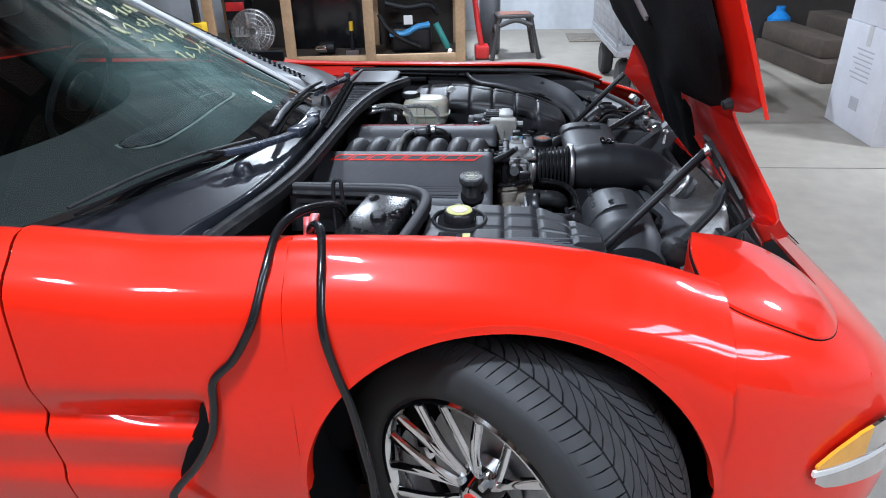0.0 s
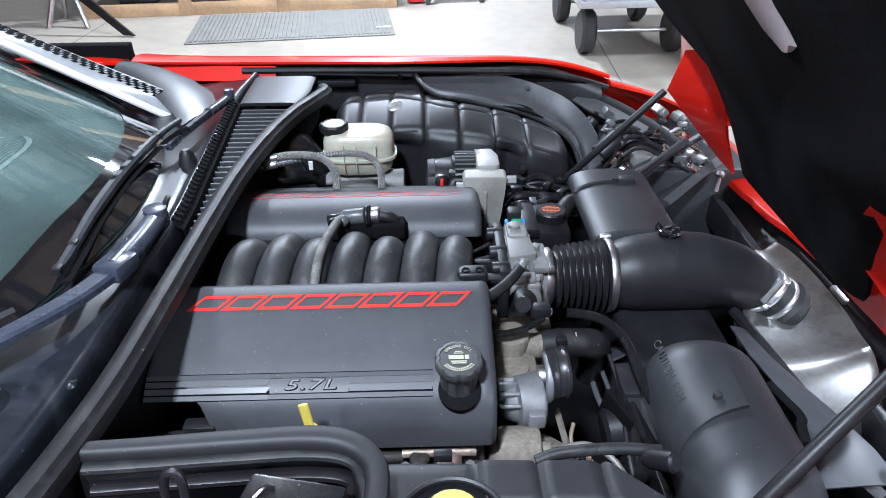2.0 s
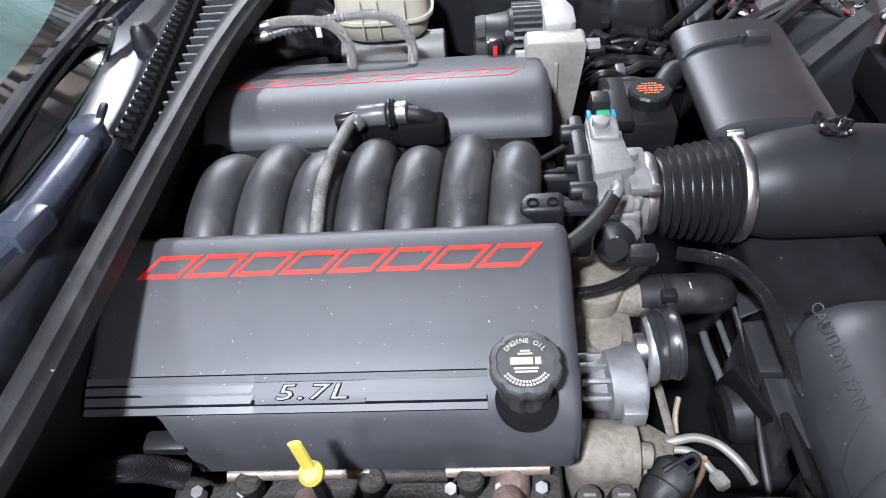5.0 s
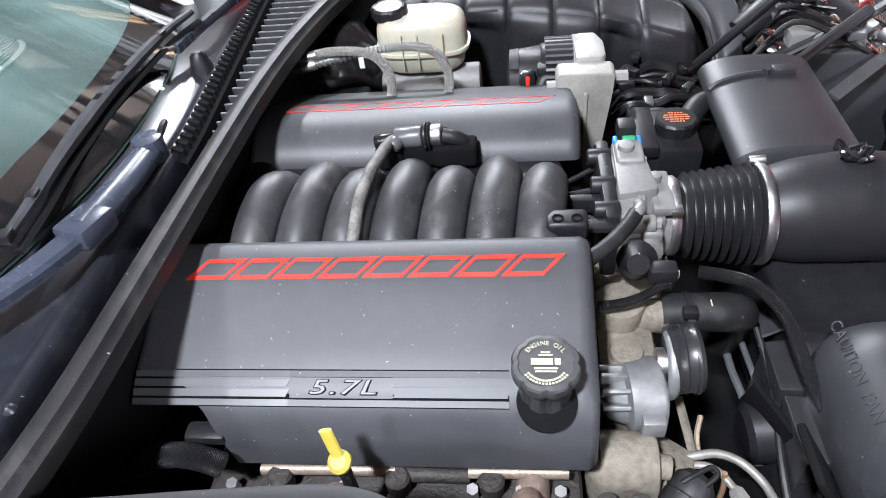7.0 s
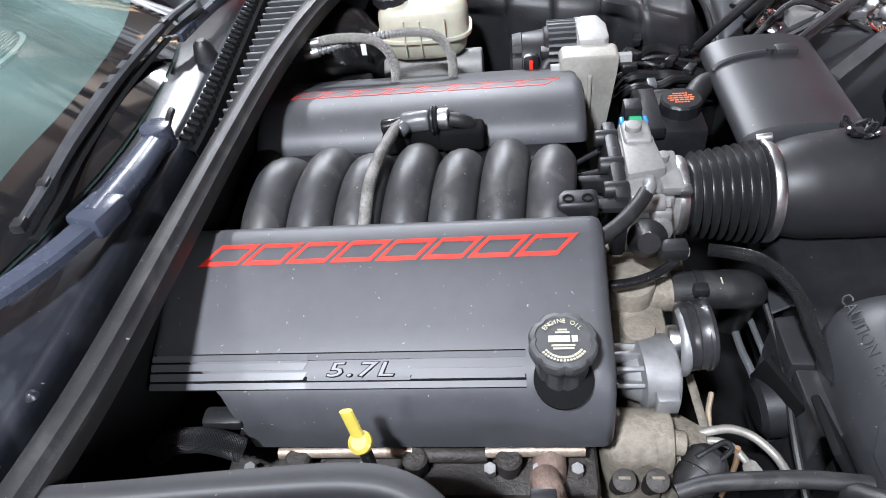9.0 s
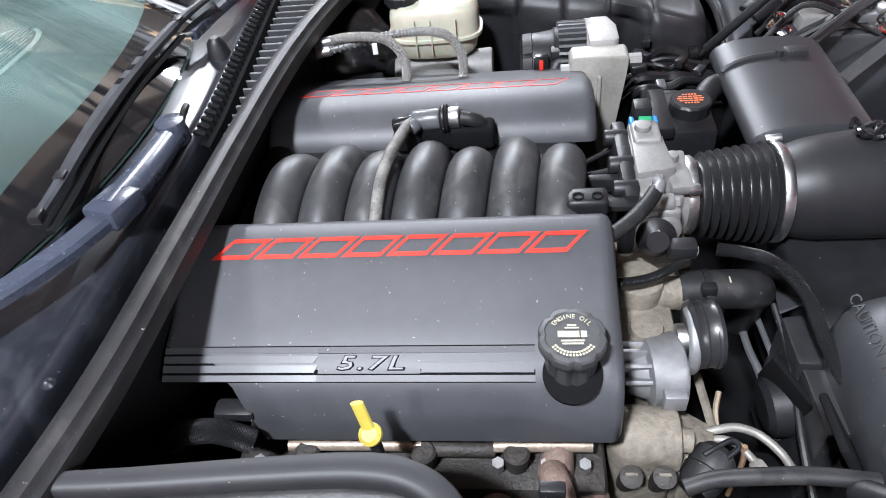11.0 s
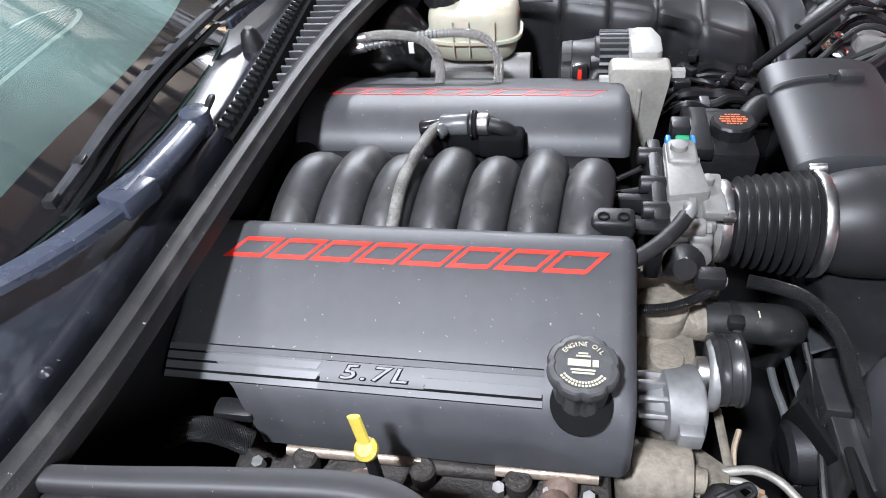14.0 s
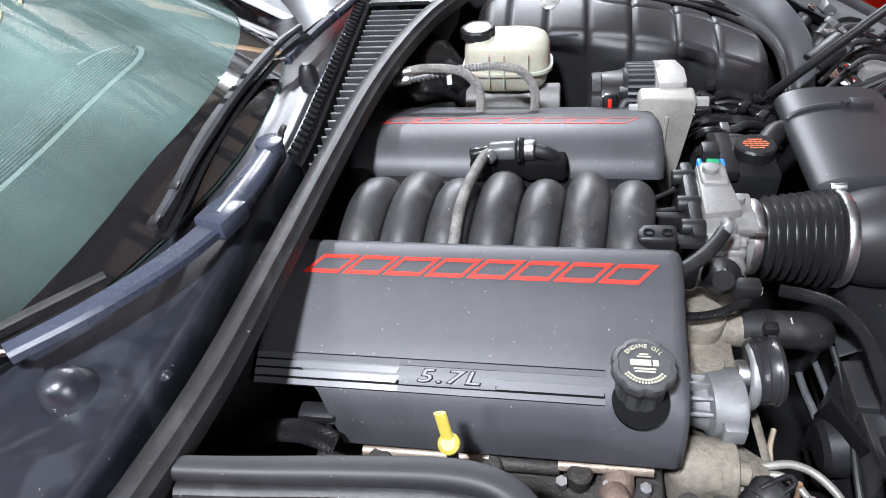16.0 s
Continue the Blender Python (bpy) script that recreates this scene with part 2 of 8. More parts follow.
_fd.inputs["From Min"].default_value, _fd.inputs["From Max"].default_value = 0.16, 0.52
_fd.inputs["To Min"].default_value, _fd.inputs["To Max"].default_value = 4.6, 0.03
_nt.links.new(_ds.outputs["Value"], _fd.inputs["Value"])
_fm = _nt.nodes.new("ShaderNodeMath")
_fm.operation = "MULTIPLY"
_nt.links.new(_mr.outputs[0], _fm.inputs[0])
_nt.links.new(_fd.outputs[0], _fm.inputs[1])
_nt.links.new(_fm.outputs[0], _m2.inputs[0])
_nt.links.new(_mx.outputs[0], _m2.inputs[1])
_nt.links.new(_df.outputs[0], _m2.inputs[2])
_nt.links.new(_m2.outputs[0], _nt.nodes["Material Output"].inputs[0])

GLOW = bpy.data.materials.new("lamp_diffuser")
GLOW.use_nodes = True
GLOW.node_tree.nodes["Principled BSDF"].inputs["Emission Color"].default_value = (0.95, 0.98, 1, 1)
GLOW.node_tree.nodes["Principled BSDF"].inputs["Emission Strength"].default_value = 6.0

PRINT = mat("worn_cap_print", (0.42, 0.40, 0.30), 0.6, vary=0.25, scale=200)
# cover plastic lightened to paint the reflected light on the left bars
STRIPE_LIT = mat("lit_stripe_plastic", (0.062, 0.064, 0.069), 0.34, vary=0.1, scale=12, rvar=0.04)
SHROUD = mat("shroud_plastic", (0.024, 0.025, 0.028), 0.47, vary=0.15, scale=9, bump=0.05, bump_scale=600, dust=0.35, rvar=0.06)
# grime with the shade of the gap under the cover put into its colour
GRIME = mat("shaded_grime", (0.030, 0.026, 0.023), 0.6, metal=0.1, vary=0.55, scale=22, bump=0.7, bump_scale=240)
WIPER = mat("wiper_paint", (0.036, 0.043, 0.062), 0.27, vary=0.15, scale=9, dust=0.3)
PULLEY = mat("pulley_polymer", (0.022, 0.022, 0.024), 0.30, vary=0.2, scale=20, dust=0.3)
DUCT = mat("duct_plastic", (0.015, 0.015, 0.017), 0.46, vary=0.2, scale=8, bump=0.08, bump_scale=700, dust=0.35, rvar=0.06, spec=0.4)
GUARD = mat("guard_plastic", (0.046, 0.048, 0.052), 0.45, vary=0.2, scale=7, bump=0.04, bump_scale=500, dust=0.4, patch=0.25, patch_scale=8, patch_col=(0.09, 0.095, 0.11))

# ---------------------------------------------------------------- mesh tools
def finish(bm, name, material, angle=35):
    me = bpy.data.meshes.new(name)
    bmesh.ops.recalc_face_normals(bm, faces=bm.faces)
    bm.to_mesh(me)
    bm.free()
    me.polygons.foreach_set("use_smooth", [True] * len(me.polygons))
    me.set_sharp_from_angle(angle=radians(angle))
    me.materials.append(material)
    return me


def part(name, bm, material, parent, label="", angle=35):
    """One mesh object under a thing or a part; coordinates are the world's."""
    ob = new(name, finish(bm, name, material, angle))
    if parent is not None:
        ob.parent = parent
        top = parent
        shift = Vector((0, 0, 0))
        while top is not None:
            shift += top.location
            top = top.parent
        ob.location = -shift
    if label:
        ob["label"] = label
    return ob


def thing(name, at, label, category, group="", kind=""):
    ob = new(name)
    ob.location = at
    ob.empty_display_size = 0.05
    return tagged(ob, label, category, group, kind)


def solo(name, bm, material, label, category, group="", kind="", angle=35):
    ob = new(name, finish(bm, name, material, angle))
    return tagged(ob, label, category, group, kind)


def add_box(bm, x0, x1, y0, y1, z0, z1, bevel=0.0, m=None, seg=2):
    r = bmesh.ops.create_cube(bm, size=1.0)
    vs = r["verts"]
    for v in vs:
        v.co = Vector((x0 + (v.co.x + 0.5) * (x1 - x0), y0 + (v.co.y + 0.5) * (y1 - y0), z0 + (v.co.z + 0.5) * (z1 - z0)))
    if m is not None:
        bmesh.ops.transform(bm, matrix=m, verts=vs)
    if bevel:
        es = list({e for v in vs for e in v.link_edges})
        bmesh.ops.bevel(bm, geom=es, offset=bevel, segments=seg, affect="EDGES", profile=0.5)
    return bm


def box(*a, **k):
    return add_box(bmesh.new(), *a, **k)


def frame_of(d):
    d = Vector(d).normalized()
    a = Vector((0, 0, 1)) if abs(d.z) < 0.9 else Vector((1, 0, 0))
    u = d.cross(a).normalized()
    return u, d.cross(u).normalized()


def add_rings(bm, rings, closed=True, cap=True):
    """Skin a list of rings (lists of points)."""
    vr = [[bm.verts.new(p) for p in r] for r in rings]
    n = len(vr[0])
    for a, b in zip(vr[:-1], vr[1:]):
        for i in range(n if closed else n - 1):
            j = (i + 1) % n
            bm.faces.new((a[i], a[j], b[j], b[i]))
    if cap and closed:
        bm.faces.new(vr[0][::-1])
        bm.faces.new(vr[-1])
    return bm


def add_cyl(bm, p0, p1, r0, r1=None, seg=24, bevel=0.0):
    r1 = r0 if r1 is None else r1
    p0, p1 = Vector(p0), Vector(p1)
    d = (p1 - p0)
    u, v = frame_of(d)
    n = d.normalized()
    prof = [(0, r0), (d.length, r1)]
    if bevel:
        prof = [(0, r0 - bevel), (bevel * 0.3, r0 - bevel * 0.3), (bevel, r0), (d.length - bevel, r1), (d.length - bevel * 0.3, r1 - bevel * 0.3), (d.length, r1 - bevel)]
    rings = [[p0 + n * s + (u * math.cos(2 * math.pi * k / seg) + v * math.sin(2 * math.pi * k / seg)) * r for k in range(seg)] for s, r in prof]
    return add_rings(bm, rings)


def cyl(*a, **k):
    return add_cyl(bmesh.new(), *a, **k)


def add_lathe(bm, p0, axis, prof, seg=32, cap=True, lobes=0, depth=0.0):
    """prof: (along, radius); lobes: flutes on the outline."""
    p0 = Vector(p0)
    n = Vector(axis).normalized()
    u, v = frame_of(n)
    rings = []
    for s, r in prof:
        ring = []
        for k in range(seg):
            a = 2 * math.pi * k / seg
            q = r * (1 - depth * max(0, math.cos(lobes * a)) ** 3) if lobes else r
            ring.append(p0 + n * s + (u * math.cos(a) + v * math.sin(a)) * q)
        rings.append(ring)
    return add_rings(bm, rings, cap=cap)


def lathe(*a, **k):
    return add_lathe(bmesh.new(), *a, **k)


def spline(pts, n=8):
    """Smooth curve through points."""
    P = [Vector(p) for p in pts]
    if len(P) < 3:
        return P
    P = [2 * P[0] - P[1]] + P + [2 * P[-1] - P[-2]]
    out = []
    for i in range(1, len(P) - 2):
        a, b, c, d = P[i - 1:i + 3]
        for k in range(n):
            t = k / n
            out.append(0.5 * (2 * b + (c - a) * t + (2 * a - 5 * b + 4 * c - d) * t * t + (3 * b - a - 3 * c + d) * t ** 3))
    out.append(P[-2])
    return out


def add_tube(bm, pts, r, seg=12, n=8, flat=1.0, radii=None, up=None):
    """Round hose along points; radii: a radius for each point; flat squashes it along the second axis."""
    C = spline(pts, n)
    R = [r] * len(C)
    if radii:
        R = [np.interp(i / (len(C) - 1) * (len(pts) - 1), range(len(pts)), radii) for i in range(len(C))]
    rings = []
    u = None
    for i, p in enumerate(C):
        d = (C[min(i + 1, len(C) - 1)] - C[max(i - 1, 0)]).normalized()
        if u is None:
            u = Vector(up) if up else frame_of(d)[0]
        u = (u - d * u.dot(d)).normalized()
        v = d.cross(u)
        rings.append([p + (u * math.cos(2 * math.pi * k / seg) + v * math.sin(2 * math.pi * k / seg) * flat) * R[i] for k in range(seg)])
    return add_rings(bm, rings)


def tube(*a, **k):
    return add_tube(bmesh.new(), *a, **k)


def add_braid(bm, pts, r, strands=12, pitch=0.05, width=0.0016, n=16):
    """Crossing helical strands over a hose along points."""
    C = spline(pts, n)
    L = [0.0]
    for a, b in zip(C[:-1], C[1:]):
        L.append(L[-1] + (b - a).length)
    fr = []
    u = None
    for i, p in enumerate(C):
        d = (C[min(i + 1, len(C) - 1)] - C[max(i - 1, 0)]).normalized()
        u = frame_of(d)[0] if u is None else (u - d * u.dot(d)).normalized()
        fr.append((p, u, d.cross(u), d))
    for way in (1, -1):
        for k in range(strands):
            rows = []
            for i, (p, u, v, d) in enumerate(fr):
                a = 2 * math.pi * (k / strands + way * L[i] / pitch)
                o = u * math.cos(a) + v * math.sin(a)
                t = (u * -math.sin(a) + v * math.cos(a)) * width
                rr = r * (1.0 + 0.03 * way * (1 if (i + k) % 2 else -1)) + 0.0004
                rows.append([bm.verts.new(p + o * rr - t), bm.verts.new(p + o * (rr + 0.0007)), bm.verts.new(p + o * rr + t)])
            for a, b in zip(rows[:-1], rows[1:]):
                for j in (0, 1):
                    bm.faces.new((a[j], a[j + 1], b[j + 1], b[j]))
    return bm


def add_prism(bm, poly, z0, z1, bevel=0.0, top=None, seg=2):
    """Upright block over a plan outline; top: a function (x, y) for the upper face's height."""
    lo = [bm.verts.new((x, y, z0)) for x, y in poly]
    hi = [bm.verts.new((x, y, top(x, y) if top else z1)) for x, y in poly]
    n = len(poly)
    fs = [bm.faces.new(lo[::-1]), bm.faces.new(hi)]
    for i in range(n):
        fs.append(bm.faces.new((lo[i], lo[(i + 1) % n], hi[(i + 1) % n], hi[i])))
    if bevel:
        es = list({e for v in hi for e in v.link_edges})
        bmesh.ops.bevel(bm, geom=es, offset=bevel, segments=seg, affect="EDGES", profile=0.5)
    return bm


def prism(*a, **k):
    return add_prism(bmesh.new(), *a, **k)


def add_sheet(bm, grid, thick=0.004, side=1):
    """Panel with thickness from a grid of points (rows of points)."""
    rows, cols = len(grid), len(grid[0])
    G = [[Vector(p) for p in r] for r in grid]
    N = [[None] * cols for _ in range(rows)]
    for i in range(rows):
        for j in range(cols):
            a = G[min(i + 1, rows - 1)][j] - G[max(i - 1, 0)][j]
            b = G[i][min(j + 1, cols - 1)] - G[i][max(j - 1, 0)]
            c = a.cross(b)
            N[i][j] = c.normalized() if c.length > 1e-9 else Vector((0, 0, 1))
    A = [[bm.verts.new(p) for p in r] for r in G]
    B = [[bm.verts.new(G[i][j] - N[i][j] * thick * side) for j in range(cols)] for i in range(rows)]
    for i in range(rows - 1):
        for j in range(cols - 1):
            bm.faces.new((A[i][j], A[i][j + 1], A[i + 1][j + 1], A[i + 1][j]))
            bm.faces.new((B[i][j], B[i + 1][j], B[i + 1][j + 1], B[i][j + 1]))
    for i in range(rows - 1):
        bm.faces.new((A[i][0], A[i + 1][0], B[i + 1][0], B[i][0]))
        bm.faces.new((A[i][-1], B[i][-1], B[i + 1][-1], A[i + 1][-1]))
    for j in range(cols - 1):
        bm.faces.new((A[0][j], B[0][j], B[0][j + 1], A[0][j + 1]))
        bm.faces.new((A[-1][j], A[-1][j + 1], B[-1][j + 1], B[-1][j]))
    return bm


def sheet(*a, **k):
    return add_sheet(bmesh.new(), *a, **k)


def words(text, size, m, depth=0.0006, shear=0.0, space=1.0, grow=0.0):
    """Raised lettering from the built-in font, as a bmesh at the pose m."""
    c = bpy.data.curves.new("words", "FONT")
    c.body, c.size, c.extrude, c.shear, c.space_character, c.offset = text, size, depth, shear, space, grow
    c.align_x, c.align_y, c.resolution_u = "CENTER", "CENTER", 2
    ob = new("words", c)
    bpy.context.view_layer.update()
    me = bpy.data.meshes.new_from_object(ob.evaluated_get(bpy.context.evaluated_depsgraph_get()))
    bpy.data.objects.remove(ob)
    bm = bmesh.new()
    bm.from_mesh(me)
    bpy.data.meshes.remove(me)
    bmesh.ops.transform(bm, matrix=m, verts=bm.verts)
    return bm


def axes(o, ax, ay):
    """Pose with its x along ax and its y near ay."""
    ax = Vector(ax).normalized()
    az = ax.cross(Vector(ay)).normalized()
    ay = az.cross(ax)
    return Matrix.Translation(o) @ Matrix((ax, ay, az)).transposed().to_4x4()


def lerp(table, x):
    return float(np.interp(x, [a for a, b in table], [b for a, b in table]))


def smooth(table, x):
    """Like lerp, but with rounded corners."""
    return sum(lerp(table, x + d) for d in (-0.04, -0.02, 0, 0.02, 0.04)) / 5

# ---------------------------------------------------------------- the car's body
CL = 1.82           # the car's centre line
car = thing("sports_car", (0.16, CL, 0.0), "bright red low sports car with its front-hinged hood raised", "car")

EDGE_Z = [(-1.0, 0.815), (-0.72, 0.805), (-0.62, 0.793), (-0.45, 0.785), (-0.1, 0.782), (0.25, 0.775), (0.36, 0.762), (0.44, 0.742), (0.52, 0.714), (0.6, 0.69)]
EDGE_Y = [(-1.0, 1.13), (-0.72, 1.135), (-0.62, 1.115), (-0.45, 1.10), (-0.04, 1.105), (0.25, 1.078), (0.36, 1.062), (0.44, 1.052), (0.52, 1.048), (0.6, 1.045)]
NEAR_Z = [(-1.0, 0.838), (-0.72, 0.834), (-0.6, 0.826), (-0.45, 0.808), (-0.3, 0.811), (-0.15, 0.817), (0.0, 0.812), (0.1, 0.810), (0.2, 0.802), (0.3, 0.785), (0.4, 0.762), (0.46, 0.737), (0.52, 0.714), (0.6, 0.69)]
NEAR_Y = [(-1.0, 1.04), (-0.6, 1.038), (-0.45, 1.048), (-0.3, 1.044), (-0.15, 1.042), (0.0, 1.054), (0.2, 1.054), (0.3, 1.060), (0.4, 1.068), (0.46, 1.083), (0.6, 1.09)]
WHEEL_X, ARCH_Z, ARCH_R = 0.16, 0.36, 0.357


def fender_profile(x, far=False):
    """Section of the fender at x, from the hood opening outwards and down: points (y, z)."""
    ze, ye = (smooth(EDGE_Z, x), smooth(EDGE_Y, x)) if far else (smooth(NEAR_Z, x), smooth(NEAR_Y, x))
    g = ye - 0.985
    lip = [] if far else [(ye + 0.036, ze - 0.050), (ye + 0.030, ze - 0.022), (ye + 0.014, ze - 0.004)]
    pts = lip + [(ye, ze), (ye - 0.25 * g, ze + 0.0015), (ye - 0.62 * g, ze - 0.008), (0.985, ze - 0.028), (0.955, ze - 0.055), (0.938, ze - 0.095), (0.930, 0.60), (0.926, 0.50), (0.930, 0.40), (0.946, 0.30), (0.975, 0.20), (0.99, 0.16)]
    c = spline([(0, y, z) for y, z in pts], 7)
    return [(p.y, p.z) for p in c]


def cove(x, z):
    """Depth of the scooped side panel behind the wheel."""
    front = lerp([(0.36, -0.445), (0.381, -0.428), (0.43, -0.388), (0.473, -0.362), (0.519, -0.347), (0.557, -0.356), (0.59, -0.38)], z)
    if x > front:
        return 0.0
    fade = max(0.3, 1 - (front - x) / 0.8)
    return fade * lerp([(0.36, 0.0), (0.385, 0.020), (0.45, 0.014), (0.472, 0.006), (0.485, 0.010), (0.500, 0.040), (0.515, 0.042), (0.580, 0.0)], z)


def fender_column(x, zlow, far=False, rows=46):
    P = fender_profile(x, far)
    P = [(y + (0 if far else cove(x, z)), z) for y, z in P]
    keep = [p for p in P if p[1] > zlow]
    nxt = P[len(keep)] if len(keep) < len(P) else P[-1]
    if len(keep) < len(P):
        a, b = keep[-1], nxt
        t = (a[1] - zlow) / max(1e-6, a[1] - b[1])
        keep.append((a[0] + (b[0] - a[0]) * t, zlow))
    L = [0]
    for a, b in zip(keep[:-1], keep[1:]):
        L.append(L[-1] + math.hypot(b[0] - a[0], b[1] - a[1]))
    out = []
    for k in range(rows):
        s = L[-1] * k / (rows - 1)
        y, z = float(np.interp(s, L, [p[0] for p in keep])), float(np.interp(s, L, [p[1] for p in keep]))
        out.append((x, 2 * CL - y if far else y, z))
    return out


def fender(far=False):
    bm = bmesh.new()
    sd = -1 if far else 1
    xs = [-0.655 + 0.0115 * i for i in range(41)]
    xl, xr = WHEEL_X - ARCH_R, WHEEL_X + ARCH_R
    xs = [x for x in xs if x < xl - 0.004] + [xl]
    add_sheet(bm, [fender_column(x, 0.17, far) for x in xs], 0.006, sd)
    arch = []
    for i in range(41):
        a = math.pi * i / 40
        x = WHEEL_X - ARCH_R * math.cos(a)
        if x <= 0.515:
            arch.append(fender_column(x, ARCH_Z + ARCH_R * math.sin(a) if i not in (0, 40) else ARCH_Z + 0.002, far))
    add_sheet(bm, arch, 0.006, sd)
    # rolled lip round the wheel opening
    lip = []
    for row in arch:
        x, y, z = row[-1]
        q = Vector((x, y, z))
        d = Vector((x - WHEEL_X, 0, z - ARCH_Z)).normalized()
        s = 1 if not far else -1
        lip.append([q + d * 0.012 + Vector((0, -0.003 * s, 0)), q + Vector((0, -0.005 * s, 0)) - d * 0.001, q + Vector((0, 0.004 * s, 0)) - d * 0.003, q + Vector((0, 0.03 * s, 0)) - d * 0.001])
    add_sheet(bm, lip, 0.003, sd)
    return bm


part("front_fender", fender(), RED, car, "bright red glossy front fender with a wide wheel arch", 50)
part("front_fender", fender(True), RED, car, "", 50)

# door behind the gap
door_cols = [fender_column(-0.665 - 0.02 * i, 0.17) for i in range(40)]
part("door", sheet(door_cols, 0.006), RED, car, "red door panel with a scooped lower side", 50)
vent = sheet([[(lerp([(0.381, -0.428), (0.43, -0.388), (0.473, -0.362), (0.519, -0.347), (0.557, -0.356)], 0.557 - 0.176 * k) + 0.003 - w * (0.004 + 0.030 * math.sin(math.pi * k) ** 0.8), 0.9265 + 0.006 * w, 0.557 - 0.176 * k) for w in (0, 0.5, 1)] for k in [i / 16 for i in range(17)]], 0.003)
part("side_vent", vent, DARK, car, "dark slanted air vent behind the wheel")

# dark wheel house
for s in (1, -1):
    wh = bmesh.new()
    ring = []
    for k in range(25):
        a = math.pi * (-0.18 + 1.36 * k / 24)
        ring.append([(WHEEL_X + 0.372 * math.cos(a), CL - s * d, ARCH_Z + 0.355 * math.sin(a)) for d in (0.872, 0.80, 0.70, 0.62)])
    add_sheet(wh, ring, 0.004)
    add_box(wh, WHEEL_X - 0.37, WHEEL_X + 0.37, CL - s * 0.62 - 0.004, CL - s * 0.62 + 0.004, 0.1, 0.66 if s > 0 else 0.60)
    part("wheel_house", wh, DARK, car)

# nose: corners and front panel
NZ = [(0.45, 0.735), (0.52, 0.712), (0.60, 0.695), (0.68, 0.668), (0.76, 0.625), (0.86, 0.56), (0.95, 0.48), (1.02, 0.38), (1.05, 0.30)]
NW = [(0.45, 0.885), (0.55, 0.885), (0.65, 0.872), (0.75, 0.835), (0.85, 0.77), (0.95, 0.64), (1.02, 0.46), (1.05, 0.30)]


def nose_z(x, d):
    """Height of the nose's skin at x, d from the centre line."""
    w = smooth(NW, x)
    s = abs(d) / w
    z = smooth(NZ, x)
    k = (w - abs(d))
    return z - lerp([(0, 0.085), (0.012, 0.055), (0.03, 0.030), (0.06, 0.014), (0.11, 0.002), (0.14, 0)], k) - 0.02 * max(0, 1 - s / 0.6)


def nose_column(x, din, far):
    w = smooth(NW, x)
    s = -1 if not far else 1
    row = []
    for k in range(20):
        d = din + (w - din) * (1 - (1 - k / 19) ** 1.8)
        row.append((x, CL + s * d, nose_z(x, d)))
    zt = row[-1][2]
    side = [(0.0, 0.0), (0.15, 0.006), (0.35, 0.010), (0.55, 0.010), (0.75, 0.0), (0.9, -0.022), (1.0, -0.045)]
    for k in range(1, 15):
        f = k / 14
        row.append((x, CL + s * (w + lerp(side, f)), zt + (0.16 - zt) * f))
    return row


bm = bmesh.new()
xs = [0.513, 0.53, 0.55, 0.57, 0.60, 0.63, 0.66, 0.69, 0.72, 0.745, 0.77]
add_sheet(bm, [nose_column(x, 0.55, False) for x in xs], 0.006, -1)
add_sheet(bm, [nose_column(x, 0.74, True) for x in xs], 0.006)
xs = [0.77, 0.80, 0.83, 0.86, 0.89, 0.92, 0.95, 0.98, 1.0, 1.02, 1.035, 1.05]
add_sheet(bm, [nose_column(x, 0.0, False) for x in xs], 0.006, -1)
add_sheet(bm, [nose_column(x, 0.0, True) for x in xs], 0.006)
part("front_bumper", bm, RED, car, "red rounded nose and front bumper skin", 60)

# dark support across the front of the engine bay
bm = bmesh.new()
add_sheet(bm, [[(0.775, y, nose_z(0.775, y - CL) - 0.010), (0.76, y, 0.560), (0.735, y, 0.550), (0.715, y, 0.530), (0.712, y, 0.40)] for y in [1.34 + 0.03 * i for i in range(35)]], 0.004)
part("front_support", bm, BLACK, car, "black plastic support across the nose")

# red flange along the nose's rear edge, stepped where its far end widens
FLANGE = [(2.36, 0.742, 0.800, 0.585), (2.31, 0.722, 0.800, 0.588), (2.262, 0.704, 0.800, 0.612), (2.235, 0.716, 0.800, 0.604), (2.20, 0.728, 0.800, 0.597), (2.17, 0.737, 0.800, 0.596), (2.155, 0.735, 0.800, 0.597), (2.10, 0.742, 0.800, 0.598), (2.03, 0.750, 0.800, 0.607), (1.94, 0.750, 0.800, 0.617), (1.84, 0.750, 0.800, 0.626), (1.72, 0.750, 0.800, 0.626), (1.60, 0.746, 0.800, 0.618), (1.50, 0.746, 0.800, 0.600)]
flange = part("nose_flange", sheet([[(x0, y, z - 0.014), (x0 + 0.001, y, z - 0.003), (x0 + 0.005, y, z), (x0 + 0.5 * (x1 - x0), y, z + 0.006), (x1, y, z + 0.016)] for y, x0, x1, z in FLANGE], 0.004), RED_IN, car, "red flange along the nose's rear edge", 50)
for x, y, z in ((0.751, 2.291, 0.599), (0.766, 2.070, 0.605), (0.771, 1.86, 0.630)):
    part("flange_rivet", lathe((x, y, z), (0, 0, 1), [(0, 0.011), (0.002, 0.011), (0.003, 0.006), (0.002, 0.004)], 14), GREYP, flange)

